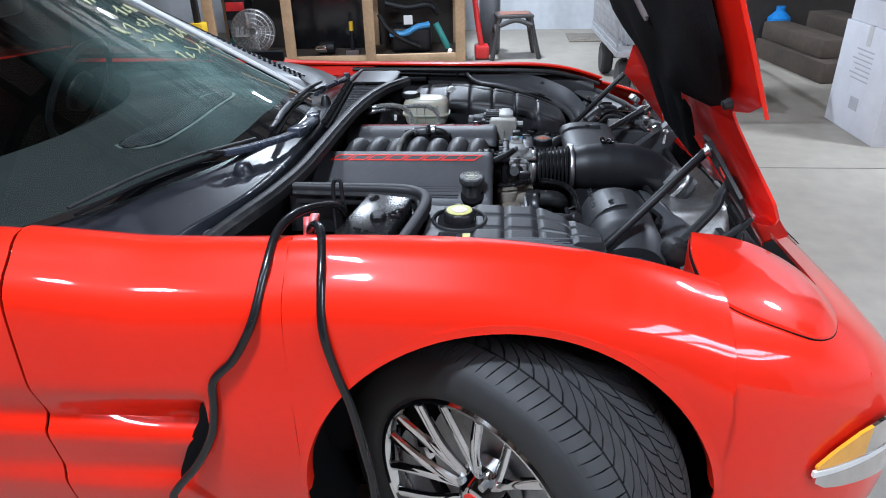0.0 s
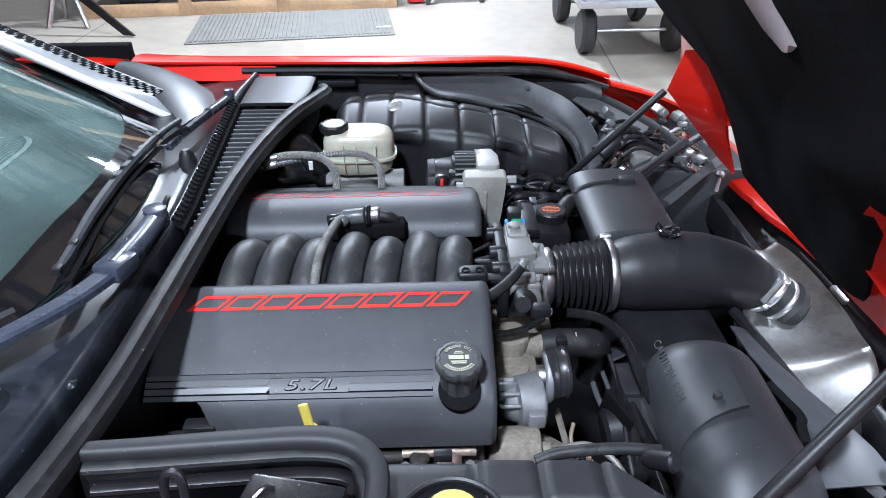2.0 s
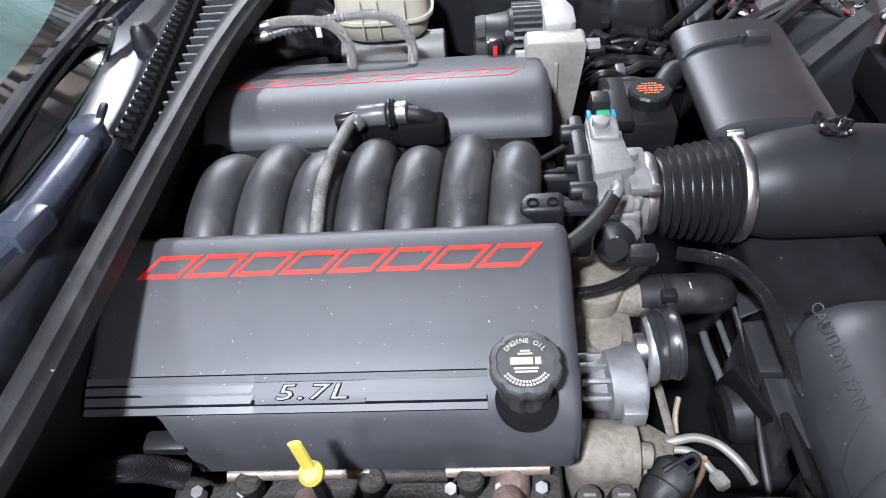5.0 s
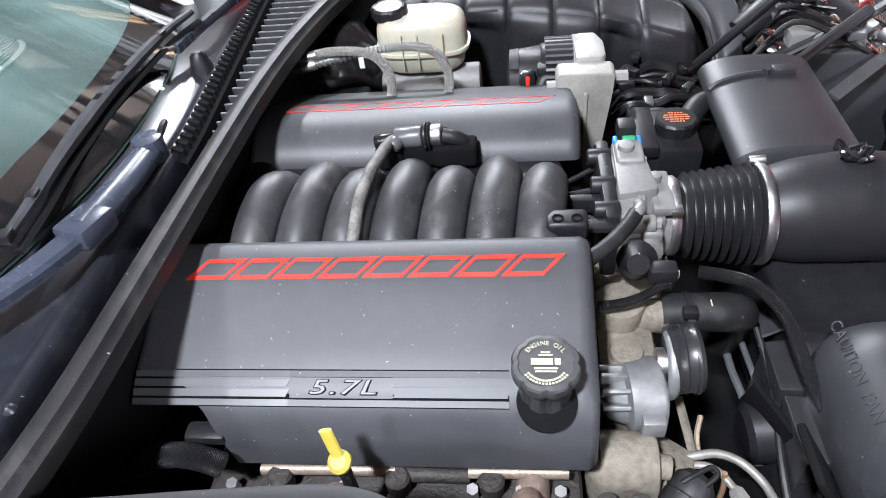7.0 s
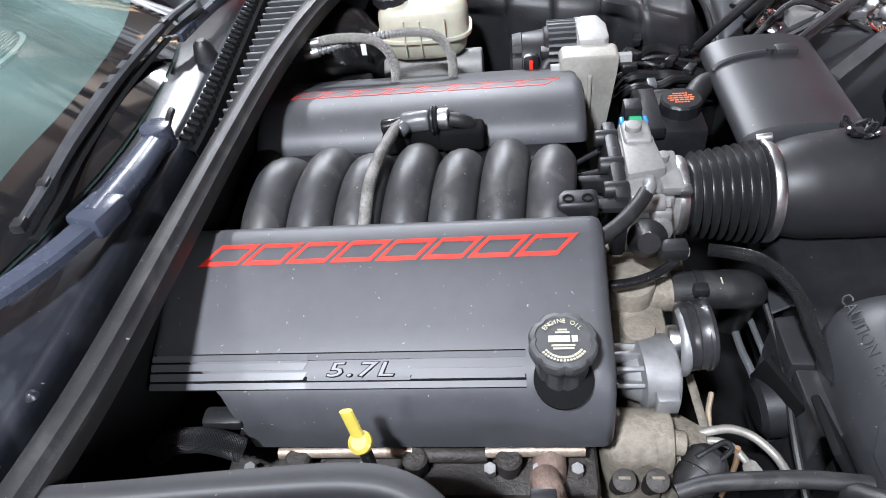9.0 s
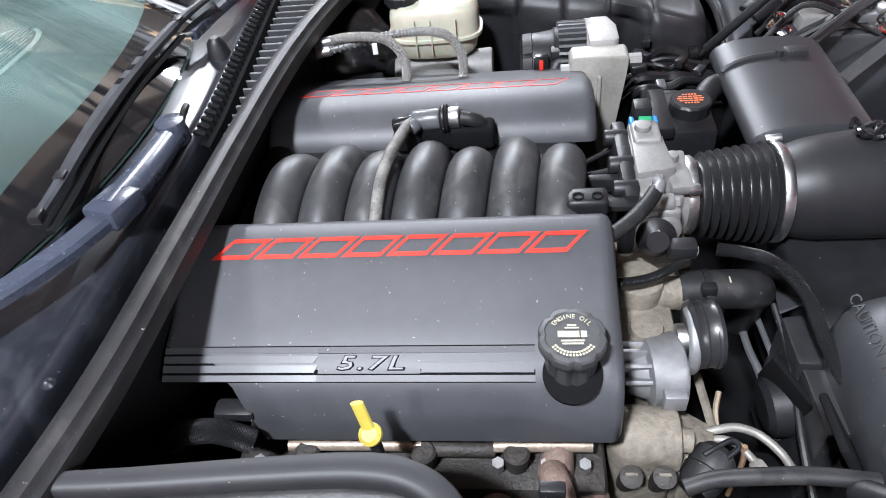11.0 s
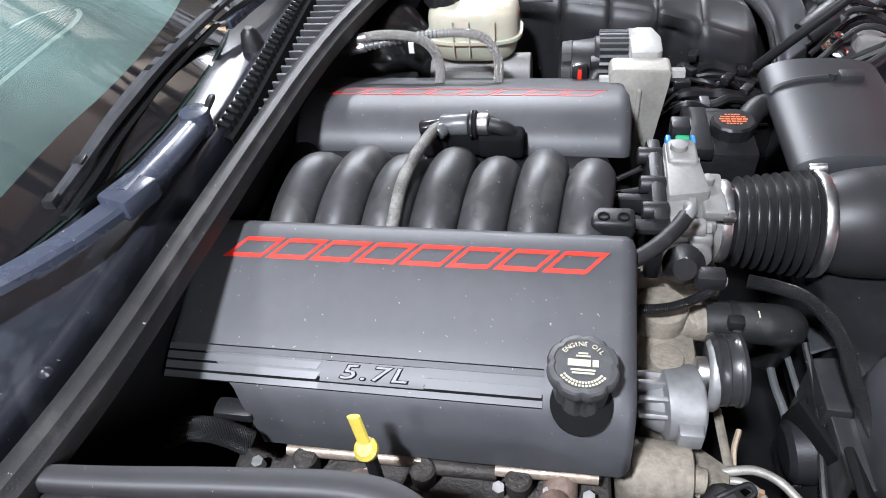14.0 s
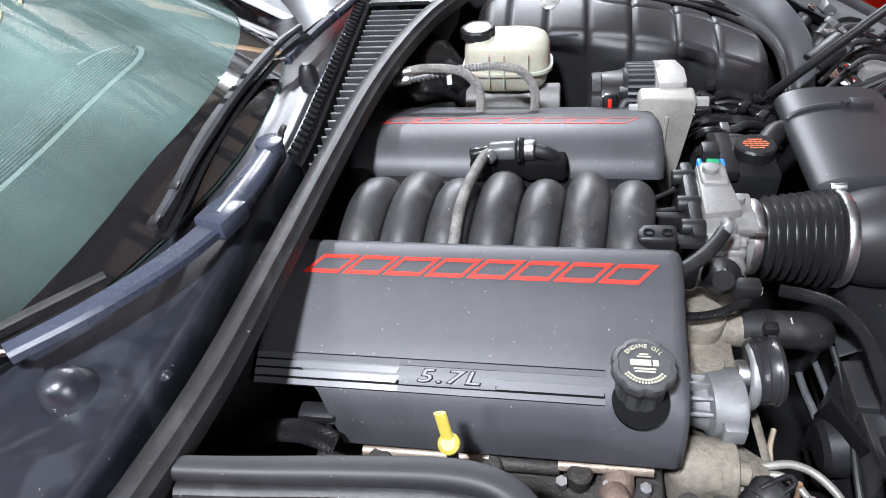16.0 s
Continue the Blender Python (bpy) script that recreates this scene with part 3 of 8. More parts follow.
# enamel badge on the nose
bm = bmesh.new()
add_sheet(bm, [[(0.905 + 0.03 * math.cos(a) * r, 1.75 + 0.062 * math.sin(a) * r, nose_z(0.905 + 0.03 * math.cos(a) * r, 1.75 + 0.062 * math.sin(a) * r - CL) + 0.004) for r in (0.05, 0.5, 1.0)] for a in [2 * math.pi * k / 24 for k in range(25)]], 0.003)
badge = part("nose_badge", bm, GLOSSY, car, "small black and white enamel badge")
bm = bmesh.new()
for i, (x, y) in enumerate(((0.912, 1.715), (0.900, 1.735), (0.912, 1.755), (0.900, 1.775))):
    add_sheet(bm, [[(x - 0.008, y - 0.008, nose_z(x - 0.008, y - 0.008 - CL) + 0.006), (x - 0.008, y + 0.008, nose_z(x - 0.008, y + 0.008 - CL) + 0.006)], [(x + 0.008, y - 0.006, nose_z(x + 0.008, y - 0.006 - CL) + 0.006), (x + 0.008, y + 0.010, nose_z(x + 0.008, y + 0.010 - CL) + 0.006)]], 0.002)
part("badge_chequer", bm, WHITE, badge)

# headlamp lid, near side, a little proud in its seam
LID = [(0.520, 1.296), (0.496, 1.200), (0.489, 1.100), (0.502, 1.048), (0.534, 1.026), (0.596, 1.012), (0.655, 1.014), (0.702, 1.048), (0.735, 1.11), (0.758, 1.20), (0.742, 1.28), (0.675, 1.315), (0.60, 1.318)]
def lid_mesh(grow, lift, thick):
    cx, cy = sum(p[0] for p in LID) / len(LID), sum(p[1] for p in LID) / len(LID)
    edge = spline([(x, y, 0) for x, y in LID + LID[:1]], 5)[:-1]
    rings = []
    for f in (1.0, 0.985, 0.8, 0.55, 0.3, 0.05):
        ring = []
        for p in edge:
            x, y = cx + (p.x - cx) * f * grow, cy + (p.y - cy) * f * grow
            ring.append((x, y, nose_z(x, y - CL) + lift * (1 if f < 0.99 else 0.5) + 0.010 * (1 - f * f)))
        rings.append(ring)
    bm = bmesh.new()
    low = [(p[0], p[1], p[2] - thick) for p in rings[0]]
    add_rings(bm, [low] + rings)
    return bm


part("headlamp_seam", lid_mesh(1.007, 0.0022, 0.01), DARK, car)
part("headlamp_lid", lid_mesh(1.0, 0.006, 0.02), RED, car, "closed red pop-up headlamp lid", 40)
bm = bmesh.new()
add_sheet(bm, [[(0.523 + 0.0 * k, 1.05 + 0.05 * k, 0.705 - 0.02 * i) for k in range(6)] for i in range(6)], 0.004)
part("lid_edge", bm, RED_IN, car)

# side marker lamp
def on_side(x, z, out=0.0):
    w = smooth(NW, x) + 0.012
    return (x, CL - w - out, z)
def marker_sheet(xa, xb, low, high, out):
    """Lens patch on the bumper's side between two heights given along x."""
    return sheet([[on_side(xa + (xb - xa) * k / 8, lerp(low, xa + (xb - xa) * k / 8) + (lerp(high, xa + (xb - xa) * k / 8) - lerp(low, xa + (xb - xa) * k / 8)) * f, out) for k in range(9)] for f in (0, 0.33, 0.66, 1)], 0.006)


LENS_LOW = [(0.67, 0.456), (0.86, 0.462)]
LENS_HIGH = [(0.67, 0.460), (0.70, 0.490), (0.74, 0.514), (0.79, 0.526), (0.86, 0.530)]
lampm = part("marker_lamp", marker_sheet(0.672, 0.764, LENS_LOW, LENS_HIGH, 0.004), AMBER, car, "amber side marker lamp with a clear front half")
part("clear_lens", marker_sheet(0.764, 0.850, LENS_LOW, LENS_HIGH, 0.004), CHROME, lampm)
part("reflector_strip", marker_sheet(0.668, 0.850, [(0.66, 0.440), (0.86, 0.444)], [(0.66, 0.452), (0.86, 0.458)], 0.005), WHITE, lampm)
part("lower_scoop", marker_sheet(0.676, 0.850, [(0.66, 0.435), (0.70, 0.405), (0.86, 0.37)], [(0.66, 0.438), (0.86, 0.441)], 0.002), CHROME, lampm)

# ---------------------------------------------------------------- wheel (steered towards the viewer)
STEER = 36.0
wheel_m = Matrix.Translation((0.165, 1.035, 0.326)) @ Matrix.Rotation(radians(-STEER), 4, "Z")
def wheel(m, name):
    hub = new(name)
    hub.parent = car
    hub.location = Vector(m.translation) - car.location
    def P(bm, nm, material, label="", angle=35):
        bmesh.ops.transform(bm, matrix=m, verts=bm.verts)
        return part(nm, bm, material, hub, label, angle)
    # tyre: axis along local y, outer face towards -y
    prof = [(-0.112, 0.222), (-0.124, 0.236), (-0.129, 0.262), (-0.127, 0.290), (-0.118, 0.309), (-0.104, 0.315), (-0.06, 0.322), (0, 0.324), (0.06, 0.322), (0.104, 0.315), (0.127, 0.290), (0.124, 0.236), (0.112, 0.222)]
    P(lathe((0, 0, 0), (0, 1, 0), prof, 72, cap=False), "tyre", TYRE, "black low-profile tyre with worn directional tread", 50)
    def crown(y):
        return lerp([(0, 0.3310), (0.06, 0.3290), (0.090, 0.3245), (0.104, 0.3195), (0.114, 0.3125), (0.120, 0.3060)], abs(y))

    def blocks(bm, n, ys, sweep, fill, shift):
        """Ring of n tread blocks over the bands ys, each slanted by sweep, with narrow gaps."""
        for k in range(n):
            a0 = 2 * math.pi * (k + shift) / n
            w = 2 * math.pi / n * fill
            rings = []
            for y in ys:
                f = (y - ys[0]) / (ys[-1] - ys[0])
                a = a0 + sweep * f ** 1.5
                r = crown(y)
                rings.append([((r - 0.009) * math.cos(a), y, (r - 0.009) * math.sin(a)), ((r - 0.009) * math.cos(a + w), y, (r - 0.009) * math.sin(a + w)), (r * math.cos(a + w), y, r * math.sin(a + w)), (r * math.cos(a), y, r * math.sin(a))])
            add_rings(bm, rings)

    for sg in (-1, 1):
        tr = bmesh.new()
        blocks(tr, 92, [sg * y for y in (0.0745, 0.09, 0.100, 0.108, 0.114, 0.119)], 0.035, 0.88, 0.0)
        blocks(tr, 70, [sg * y for y in (0.0705, 0.055, 0.042, 0.030)], 0.16, 0.84, 0.3)
        blocks(tr, 58, [sg * y for y in (0.0265, 0.016, 0.002)], 0.12, 0.86, 0.1 if sg < 0 else 0.6)
        P(tr, "tread", TYRE, "", 30)
    rimp = [(-0.115, 0.226), (-0.120, 0.221), (-0.118, 0.214), (-0.104, 0.206), (-0.085, 0.200), (-0.03, 0.195), (0.06, 0.19), (0.10, 0.20)]
    P(lathe((0, 0, 0), (0, 1, 0), rimp, 64, cap=False), "rim", CHROME, "chrome multi-spoke alloy rim")
    for k in range(9):
        sp = bmesh.new()
        a = 2 * math.pi * k / 9 + 0.3
        for da in (-0.13, 0.13):
            b = a + da
            add_tube(sp, [(0.05 * math.cos(a), -0.082, 0.05 * math.sin(a)), (0.12 * math.cos(a + da * 0.8), -0.097, 0.12 * math.sin(a + da * 0.8)), (0.208 * math.cos(b * 1.0 + da * 0.5), -0.108, 0.208 * math.sin(b + da * 0.5))], 0.0078, 8, 4, flat=1.4)
        P(sp, "spoke", CHROME)
    P(lathe((0, -0.098, 0), (0, 1, 0), [(-0.008, 0.025), (-0.004, 0.036), (0.03, 0.062), (0.06, 0.062)], 32), "hub", CHROME)
    P(lathe((0, -0.107, 0), (0, 1, 0), [(-0.002, 0.014), (0.0, 0.022), (0.004, 0.022)], 24), "centre_badge", LAMPRED)
    P(lathe((0, -0.03, 0), (0, 1, 0), [(0, 0.165), (0.02, 0.165)], 40), "brake_disc", STEEL)
    for k in range(5):
        a = 2 * math.pi * k / 5
        P(cyl((0.045 * math.cos(a), -0.10, 0.045 * math.sin(a)), (0.045 * math.cos(a), -0.07, 0.045 * math.sin(a)), 0.008, seg=6), "lug_nut", STEEL)
    return hub


wheel(wheel_m, "wheel")

# ---------------------------------------------------------------- hood, standing open
def hood_at(y, h, d=0.0):
    """Point of the open hood: h up from its hinge line, d forward of the liner's plane."""
    s = (y - CL) / 0.74
    return (0.597 - 0.40 * h + d + 0.03 * (h - 0.3) ** 2 - 0.015 * s * s, y, 0.80 + h)


# outer skin
rows = []
for i in range(27):
    h = 0.20 + 0.97 * i / 26
    w = lerp([(0.20, 0.716), (0.3, 0.728), (0.6, 0.735), (1.17, 0.70)], h)
    rows.append([hood_at(CL + w * f, h, 0.085 - 0.045 * abs(f) ** 5) for f in [-1 + k / 14 for k in range(29)]])
hood = part("hood", sheet(rows, 0.006), RED, car, "raised red hood with black felt liner", 60)
# inner frame with its two lower corners
rows = []
for i in range(37):
    h = -0.092 + 1.247 * i / 36
    w = lerp([(-0.092, 0.245), (-0.06, 0.285), (0.02, 0.285), (0.10, 0.30), (0.165, 0.55), (0.21, 0.712), (0.3, 0.722), (0.6, 0.728), (1.16, 0.69)], h)
    rows.append([hood_at(CL + w * f, h, 0.010 + 0.030 * abs(f) ** 8) for f in [-1 + k / 18 for k in range(37)]])
part("inner_frame", sheet(rows, 0.006), RED_IN, hood, "", 50)
LEG = [(1.00, 1.300, 1.53), (0.975, 1.302, 1.54), (0.950, 1.322, 1.555), (0.933, 1.314, 1.565), (0.89, 1.268, 1.60), (0.857, 1.235, 1.605), (0.822, 1.198, 1.605), (0.79, 1.205, 1.52), (0.765, 1.24, 1.44), (0.742, 1.29, 1.36)]
for s in (1, -1):
    rows = []
    for z, ya, yb in LEG:
        x = 0.556 + 0.46 * (0.917 - z) if z < 0.917 else 0.556 - 0.36 * (z - 0.917)
        row = []
        for k in range(13):
            f = k / 12
            y = ya + (yb - ya) * f
            dx = 0.028 * (1 - min(1, f * 5)) + 0.010 * math.sin(math.pi * f) * min(1, max(0, (0.93 - z) * 12)) - 0.012 * max(0, f - 0.85) / 0.15
            row.append((x + dx, y if s > 0 else 2 * CL - y, z))
        rows.append(row)
    part("hinge_corner", sheet(rows, 0.006), RED_IN, hood, "", 45)
    if s > 0:
        M = axes((0.591, CL - s * (CL - 1.443), 0.838), (0.03, -s * 1.0, -0.05), (-0.42, 0, 0.9))
        bm = prism([(-0.035, -0.020), (-0.030, 0.028), (0.018, 0.034), (0.055, 0.014), (0.150, -0.040), (0.165, -0.078), (0.135, -0.095), (0.055, -0.050), (0.0, -0.035)], 0.006 if s > 0 else -0.014, 0.014 if s > 0 else -0.006, 0.002)
        bmesh.ops.transform(bm, matrix=M, verts=bm.verts)
        part("hinge_bracket", bm, BLACK, hood)
        nrm = M.to_3x3() @ Vector((0, 0, s))
        part("bolt", lathe(M @ Vector((0, 0.005, s * 0.015)), nrm, [(0, 0.016), (0.004, 0.016), (0.004, 0.010), (0.010, 0.009)], 16), STEEL, hood)
        bm = prism([(0.050, -0.022), (0.074, -0.034), (0.082, -0.022), (0.060, -0.008)], 0.0135 if s > 0 else -0.0155, 0.0155 if s > 0 else -0.0135)
        bmesh.ops.transform(bm, matrix=M, verts=bm.verts)
        part("red_opening", bm, RED_IN, hood)
    p = hood_at(CL - s * 0.672, 0.215, 0.0)
    part("rubber_stop", cyl((p[0] + 0.006, p[1], p[2]), (p[0] - 0.008, p[1] - s * 0.002, p[2] - 0.004), 0.0100, 0.0085, 8, 0.002), RUBBER, hood)
# folded flange of the far lower corner
part("corner_flange", sheet([[(0.572, 2.10, 0.93), (0.555, 2.15, 0.925), (0.545, 2.195, 0.91)], [(0.590, 2.08, 0.85), (0.560, 2.15, 0.84), (0.528, 2.210, 0.828)], [(0.606, 2.07, 0.78), (0.595, 2.14, 0.775), (0.580, 2.195, 0.770)], [(0.628, 2.06, 0.715), (0.628, 2.10, 0.715), (0.625, 2.14, 0.718)]], 0.005), RED_IN, hood, "", 50)
# felt liner
rows = []
for i in range(35):
    h = -0.052 + 1.192 * i / 34
    w = lerp([(-0.052, 0.20), (0.0, 0.225), (0.06, 0.245), (0.115, 0.272), (0.135, 0.285), (0.16, 0.50), (0.19, 0.60), (0.23, 0.645), (0.29, 0.690), (0.5, 0.685), (0.8, 0.68), (1.15, 0.63)], h)
    rows.append([hood_at(CL + w * f, h, -0.016 + 0.007 * math.sin(f * 9) * math.sin(i * 0.7) + 0.016 * abs(f) ** 10) for f in [-1 + k / 16 for k in range(33)]])
part("felt_liner", sheet(rows, 0.012), INSUL, hood, "black felt sound liner", 60)

# pale bare patch showing through a tapered slot in the liner
def on_liner(y, h, out):
    p = Vector(hood_at(y, h, -0.016))
    return p + Vector((-0.93, 0, -0.37)) * out


SLOT = [(0.258, 1.705, 1.725), (0.268, 1.692, 1.785), (0.295, 1.714, 1.845), (0.32, 1.742, 1.89), (0.36, 1.785, 1.945), (0.41, 1.84, 1.99)]
part("liner_slot", sheet([[on_liner(y0 + (y1 - y0) * f, h, 0.002 + 0.007 * math.sin(math.pi * f) ** 0.5) for f in (0, 0.12, 0.3, 0.5, 0.7, 0.88, 1)] for h, y0, y1 in SLOT], 0.004), mat("pale_fibreglass", (0.34, 0.29, 0.29), 0.6, vary=0.15, scale=14), hood, "pale bare fibreglass in a liner slot", 25)
# hinge arms and gas struts
def strut(name, p0, p1, r, cap=0.55):
    p0, p1 = Vector(p0), Vector(p1)
    bm = bmesh.new()
    mid = p0.lerp(p1, cap)
    add_cyl(bm, p0, mid, r, seg=14, bevel=0.002)
    ob = part(name, bm, BLACK, car, "black gas strut")
    part("rod", cyl(mid, p1, r * 0.45, seg=10), STEEL if cap < 0.8 else BLACK, ob)
    return ob


strut("gas_strut", (0.574, 1.456, 0.830), (0.352, 1.350, 0.640), 0.0095, 0.95)
strut("gas_strut", (0.530, 2.235, 0.816), (0.336, 2.248, 0.598), 0.0080, 0.92)
part("hinge_arm", tube([(0.630, 2.250, 0.708), (0.585, 2.255, 0.672), (0.54, 2.255, 0.650), (0.49, 2.250, 0.625)], 0.011, 8, 4, flat=0.6), BLACK, car, "black hinge arm")
bm = bmesh.new()
add_rings(bm, [[Vector(p) + Vector(o) for o in ((-0.003, 0.012, 0), (-0.002, 0.012, 0.004), (0.007, -0.012, 0.004), (0.005, -0.012, 0))] for p in ((0.700, 2.250, 0.664), (0.63, 2.222, 0.622), (0.56, 2.190, 0.578))])
part("hinge_blade", bm, mat("dull_link_steel", (0.075, 0.076, 0.08), 0.45, metal=0.3, vary=0.2, scale=14, dust=0.3), car, "flat grey steel link")
for s in (-1,):
    bm = bmesh.new()
    add_tube(bm, [(0.625, CL + s * 0.405, 0.785), (0.60, CL + s * 0.42, 0.755), (0.585, CL + s * 0.44, 0.73), (0.515, CL + s * 0.465, 0.655)], 0.013, 8, 4, flat=0.5)
    part("hinge_arm", bm, BLACK, car, "flat black hinge arm")
    bm = bmesh.new()
    add_tube(bm, [(0.66, CL + s * 0.40, 0.76), (0.668, CL + s * 0.43, 0.71), (0.60, CL + s * 0.46, 0.665), (0.56, CL + s * 0.47, 0.63)], 0.009, 8, 4, flat=0.6)
    part("hinge_arm", bm, BLACK, car)
    part("hinge_pivot", lathe((0.508, CL + s * 0.49, 0.655), (0, s * 1.0, 0.2), [(-0.03, 0.018), (-0.028, 0.026), (0.02, 0.026), (0.024, 0.018)], 20), RUBBER, car)

# ---------------------------------------------------------------- engine bay: near-black tub, deep shade painted in
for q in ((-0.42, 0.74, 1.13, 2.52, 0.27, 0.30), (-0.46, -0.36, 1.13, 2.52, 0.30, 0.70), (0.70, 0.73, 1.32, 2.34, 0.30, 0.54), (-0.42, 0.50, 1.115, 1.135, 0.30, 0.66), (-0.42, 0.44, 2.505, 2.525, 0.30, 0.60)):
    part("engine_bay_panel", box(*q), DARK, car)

# ---------------------------------------------------------------- engine covers
NEAR_PROF = [(0.080, 0.690), (0.100, 0.712), (0.118, 0.733), (0.130, 0.745), (0.142, 0.7500), (0.165, 0.744), (0.20, 0.730), (0.24, 0.7135), (0.275, 0.699), (0.292, 0.688), (0.303, 0.672), (0.310, 0.648), (0.313, 0.618), (0.306, 0.612), (0.296, 0.65), (0.27, 0.675), (0.2, 0.705), (0.14, 0.722), (0.095, 0.69)]
FAR_PROF = [(0.066, 0.694), (0.070, 0.706), (0.085, 0.717), (0.105, 0.727), (0.13, 0.732), (0.165, 0.727), (0.20, 0.713), (0.24, 0.6965), (0.275, 0.682), (0.292, 0.671), (0.303, 0.655), (0.310, 0.63), (0.313, 0.60), (0.306, 0.60), (0.296, 0.635), (0.27, 0.66), (0.2, 0.69), (0.13, 0.71), (0.075, 0.69)]


def cover_z(d, side=1):
    t = [p for p in (NEAR_PROF if side > 0 else FAR_PROF)[3:10]]
    return lerp(t, d)


def engine_cover(x0, x1, side):
    bm = bmesh.new()
    rings = []
    n = 64
    st = [(x0, 0.016), (x0 + 0.001, 0.009), (x0 + 0.004, 0.003), (x0 + 0.010, 0)] + [(x0 + 0.010 + (x1 - x0 - 0.020) * k / n, 0) for k in range(1, n)] + [(x1 - 0.010, 0), (x1 - 0.004, 0.003), (x1 - 0.001, 0.009), (x1, 0.016)]
    for x, ins in st:
        ring = []
        for d, z in (NEAR_PROF if side > 0 else FAR_PROF):
            lip = lerp([(-0.275, 0.702), (-0.255, 0.694), (-0.240, 0.680), (-0.230, 0.655), (-0.222, 0.612)], x)
            if side > 0 and d > 0.27 and z < lip:
                d, z = min(d, lerp([(0.612, 0.313), (0.648, 0.310), (0.672, 0.303), (0.688, 0.292), (0.702, 0.27)], lip)) - (0.004 if d < 0.309 and z < 0.66 else 0), lip
            r = math.hypot(d - 0.2, z - 0.66)
            ring.append((x, CL - side * (d - (d - 0.2) / r * ins), z - (z - 0.66) / r * ins))
        rings.append(ring)
    return add_rings(bm, rings)


near_cover = part("engine_cover", engine_cover(-0.319, 0.127, 1), COVER, car, "dark grey moulded engine cover with red marks and a ribbed stripe", 40)
far_cover = part("engine_cover", engine_cover(-0.300, 0.135, -1), COVER, car, "dark grey moulded engine cover with red marks", 40)


def on_cover(x, d, side, lift):
    e = 0.004
    sl = (cover_z(d + e, side) - cover_z(d - e, side)) / (2 * e)
    n = Vector((0, side * sl, 1)).normalized()
    return Vector((x, CL - side * d, cover_z(d, side))) + Vector((0, n.y, n.z)) * lift


def slab(bm, quad, side, lift=0.0007, thick=0.002):
    """Thin raised quad on the cover: quad of (x, d)."""
    hi = [bm.verts.new(on_cover(x, d, side, lift)) for x, d in quad]
    lo = [bm.verts.new(on_cover(x, d, side, lift - thick)) for x, d in quad]
    bm.faces.new(hi)
    for i in range(4):
        bm.faces.new((hi[i], lo[i], lo[(i + 1) % 4], hi[(i + 1) % 4]))


def red_marks(cover, x0, x1, d0, d1, side, flip, stroke, material):
    """Row of eight plain slanted frames."""
    w = (x1 - x0) / 8
    sh = (d1 - d0) * 1.0 * (-1 if flip else 1)
    h = d1 - d0
    for k in range(8):
        a = x0 + w * k + 0.0015
        b = a + w - 0.0050
        t = stroke

        def at(x, d):
            return (x + sh * (1 - (d - d0) / h), d)

        bm = bmesh.new()
        slab(bm, [at(a, d0), at(b, d0), at(b, d0 + t), at(a, d0 + t)], side)
        slab(bm, [at(a, d1 - t), at(b, d1 - t), at(b, d1), at(a, d1)], side)
        slab(bm, [at(a, d0 + t), at(a + t, d0 + t), at(a + t, d1 - t), at(a, d1 - t)], side)
        slab(bm, [at(b - t, d0 + t), at(b, d0 + t), at(b, d1 - t), at(b - t, d1 - t)], side)
        part("red_mark", bm, material, cover)


red_marks(near_cover, -0.284, 0.083, 0.156, 0.178, 1, False, 0.0043, LAMPRED)
# far marks: a darker red and thinner strokes than the near ones
red_marks(far_cover, -0.246, 0.110, 0.148, 0.170, -1, True, 0.0026, mat("darker_red_letter_paint", (0.42, 0.022, 0.018), 0.45, vary=0.2, scale=60))

# ribbed stripe with the engine's size: four bars in a dark groove, the inner two broken for the lettering
STRIPE_D = [0.2640 + 0.0078 * k for k in range(4)]
bm = bmesh.new()
for x0, x1 in ((-0.313, -0.158), (-0.060, 0.046)):
    slab(bm, [(x0, 0.2628), (x1, 0.2628), (x1, 0.2932), (x0, 0.2932)], 1, 0.0004, 0.002)
for d in (0.2628, 0.2686, 0.2862, 0.2920):
    slab(bm, [(-0.158, d), (-0.060, d), (-0.060, d + 0.0012), (-0.158, d + 0.0012)], 1, 0.0004, 0.002)
part("stripe_groove", bm, DARK, near_cover)
# left bars are paler: the light they reflect is put into the colour
for d in (STRIPE_D[0], STRIPE_D[3]):
    for x0, x1, m in ((-0.313, -0.159, STRIPE_LIT), (-0.159, 0.046, COVER)):
        bm = bmesh.new()
        slab(bm, [(x0, d), (x1, d), (x1, d + 0.0055), (x0, d + 0.0055)], 1, 0.0009, 0.003)
        part("stripe_bar", bm, m, near_cover)
for x0, x1, e in ((-0.313, -0.162, 0.004), (-0.056, 0.045, 0.0)):
    for d in STRIPE_D[1:3]:
        bm = bmesh.new()
        slab(bm, [(x0, d), (x1 + e, d), (x1, d + 0.0058), (x0 - (0.004 if x0 > -0.2 else 0), d + 0.0058)], 1, 0.0009, 0.003)
        part("stripe_bar", bm, STRIPE_LIT if x0 < -0.2 else COVER, near_cover)
p = on_cover(-0.108, 0.2785, 1, 0.0002)
nrm = Vector((0, -0.45, 1)).normalized()
part("lettering_edge", words("5.7L", 0.0190, axes(p, (1, 0, 0), (0, 1, 0.42)) @ Matrix.Diagonal((1.75, 1, 1, 1)), 0.0006, 0.22, 1.15, 0.0007), DARK, near_cover, "", 20)
part("size_lettering", words("5.7L", 0.0190, axes(p, (1, 0, 0), (0, 1, 0.42)) @ Matrix.Diagonal((1.75, 1, 1, 1)), 0.0016, 0.22, 1.15), GREYPRINT, near_cover, "raised lettering 5.7L", 20)

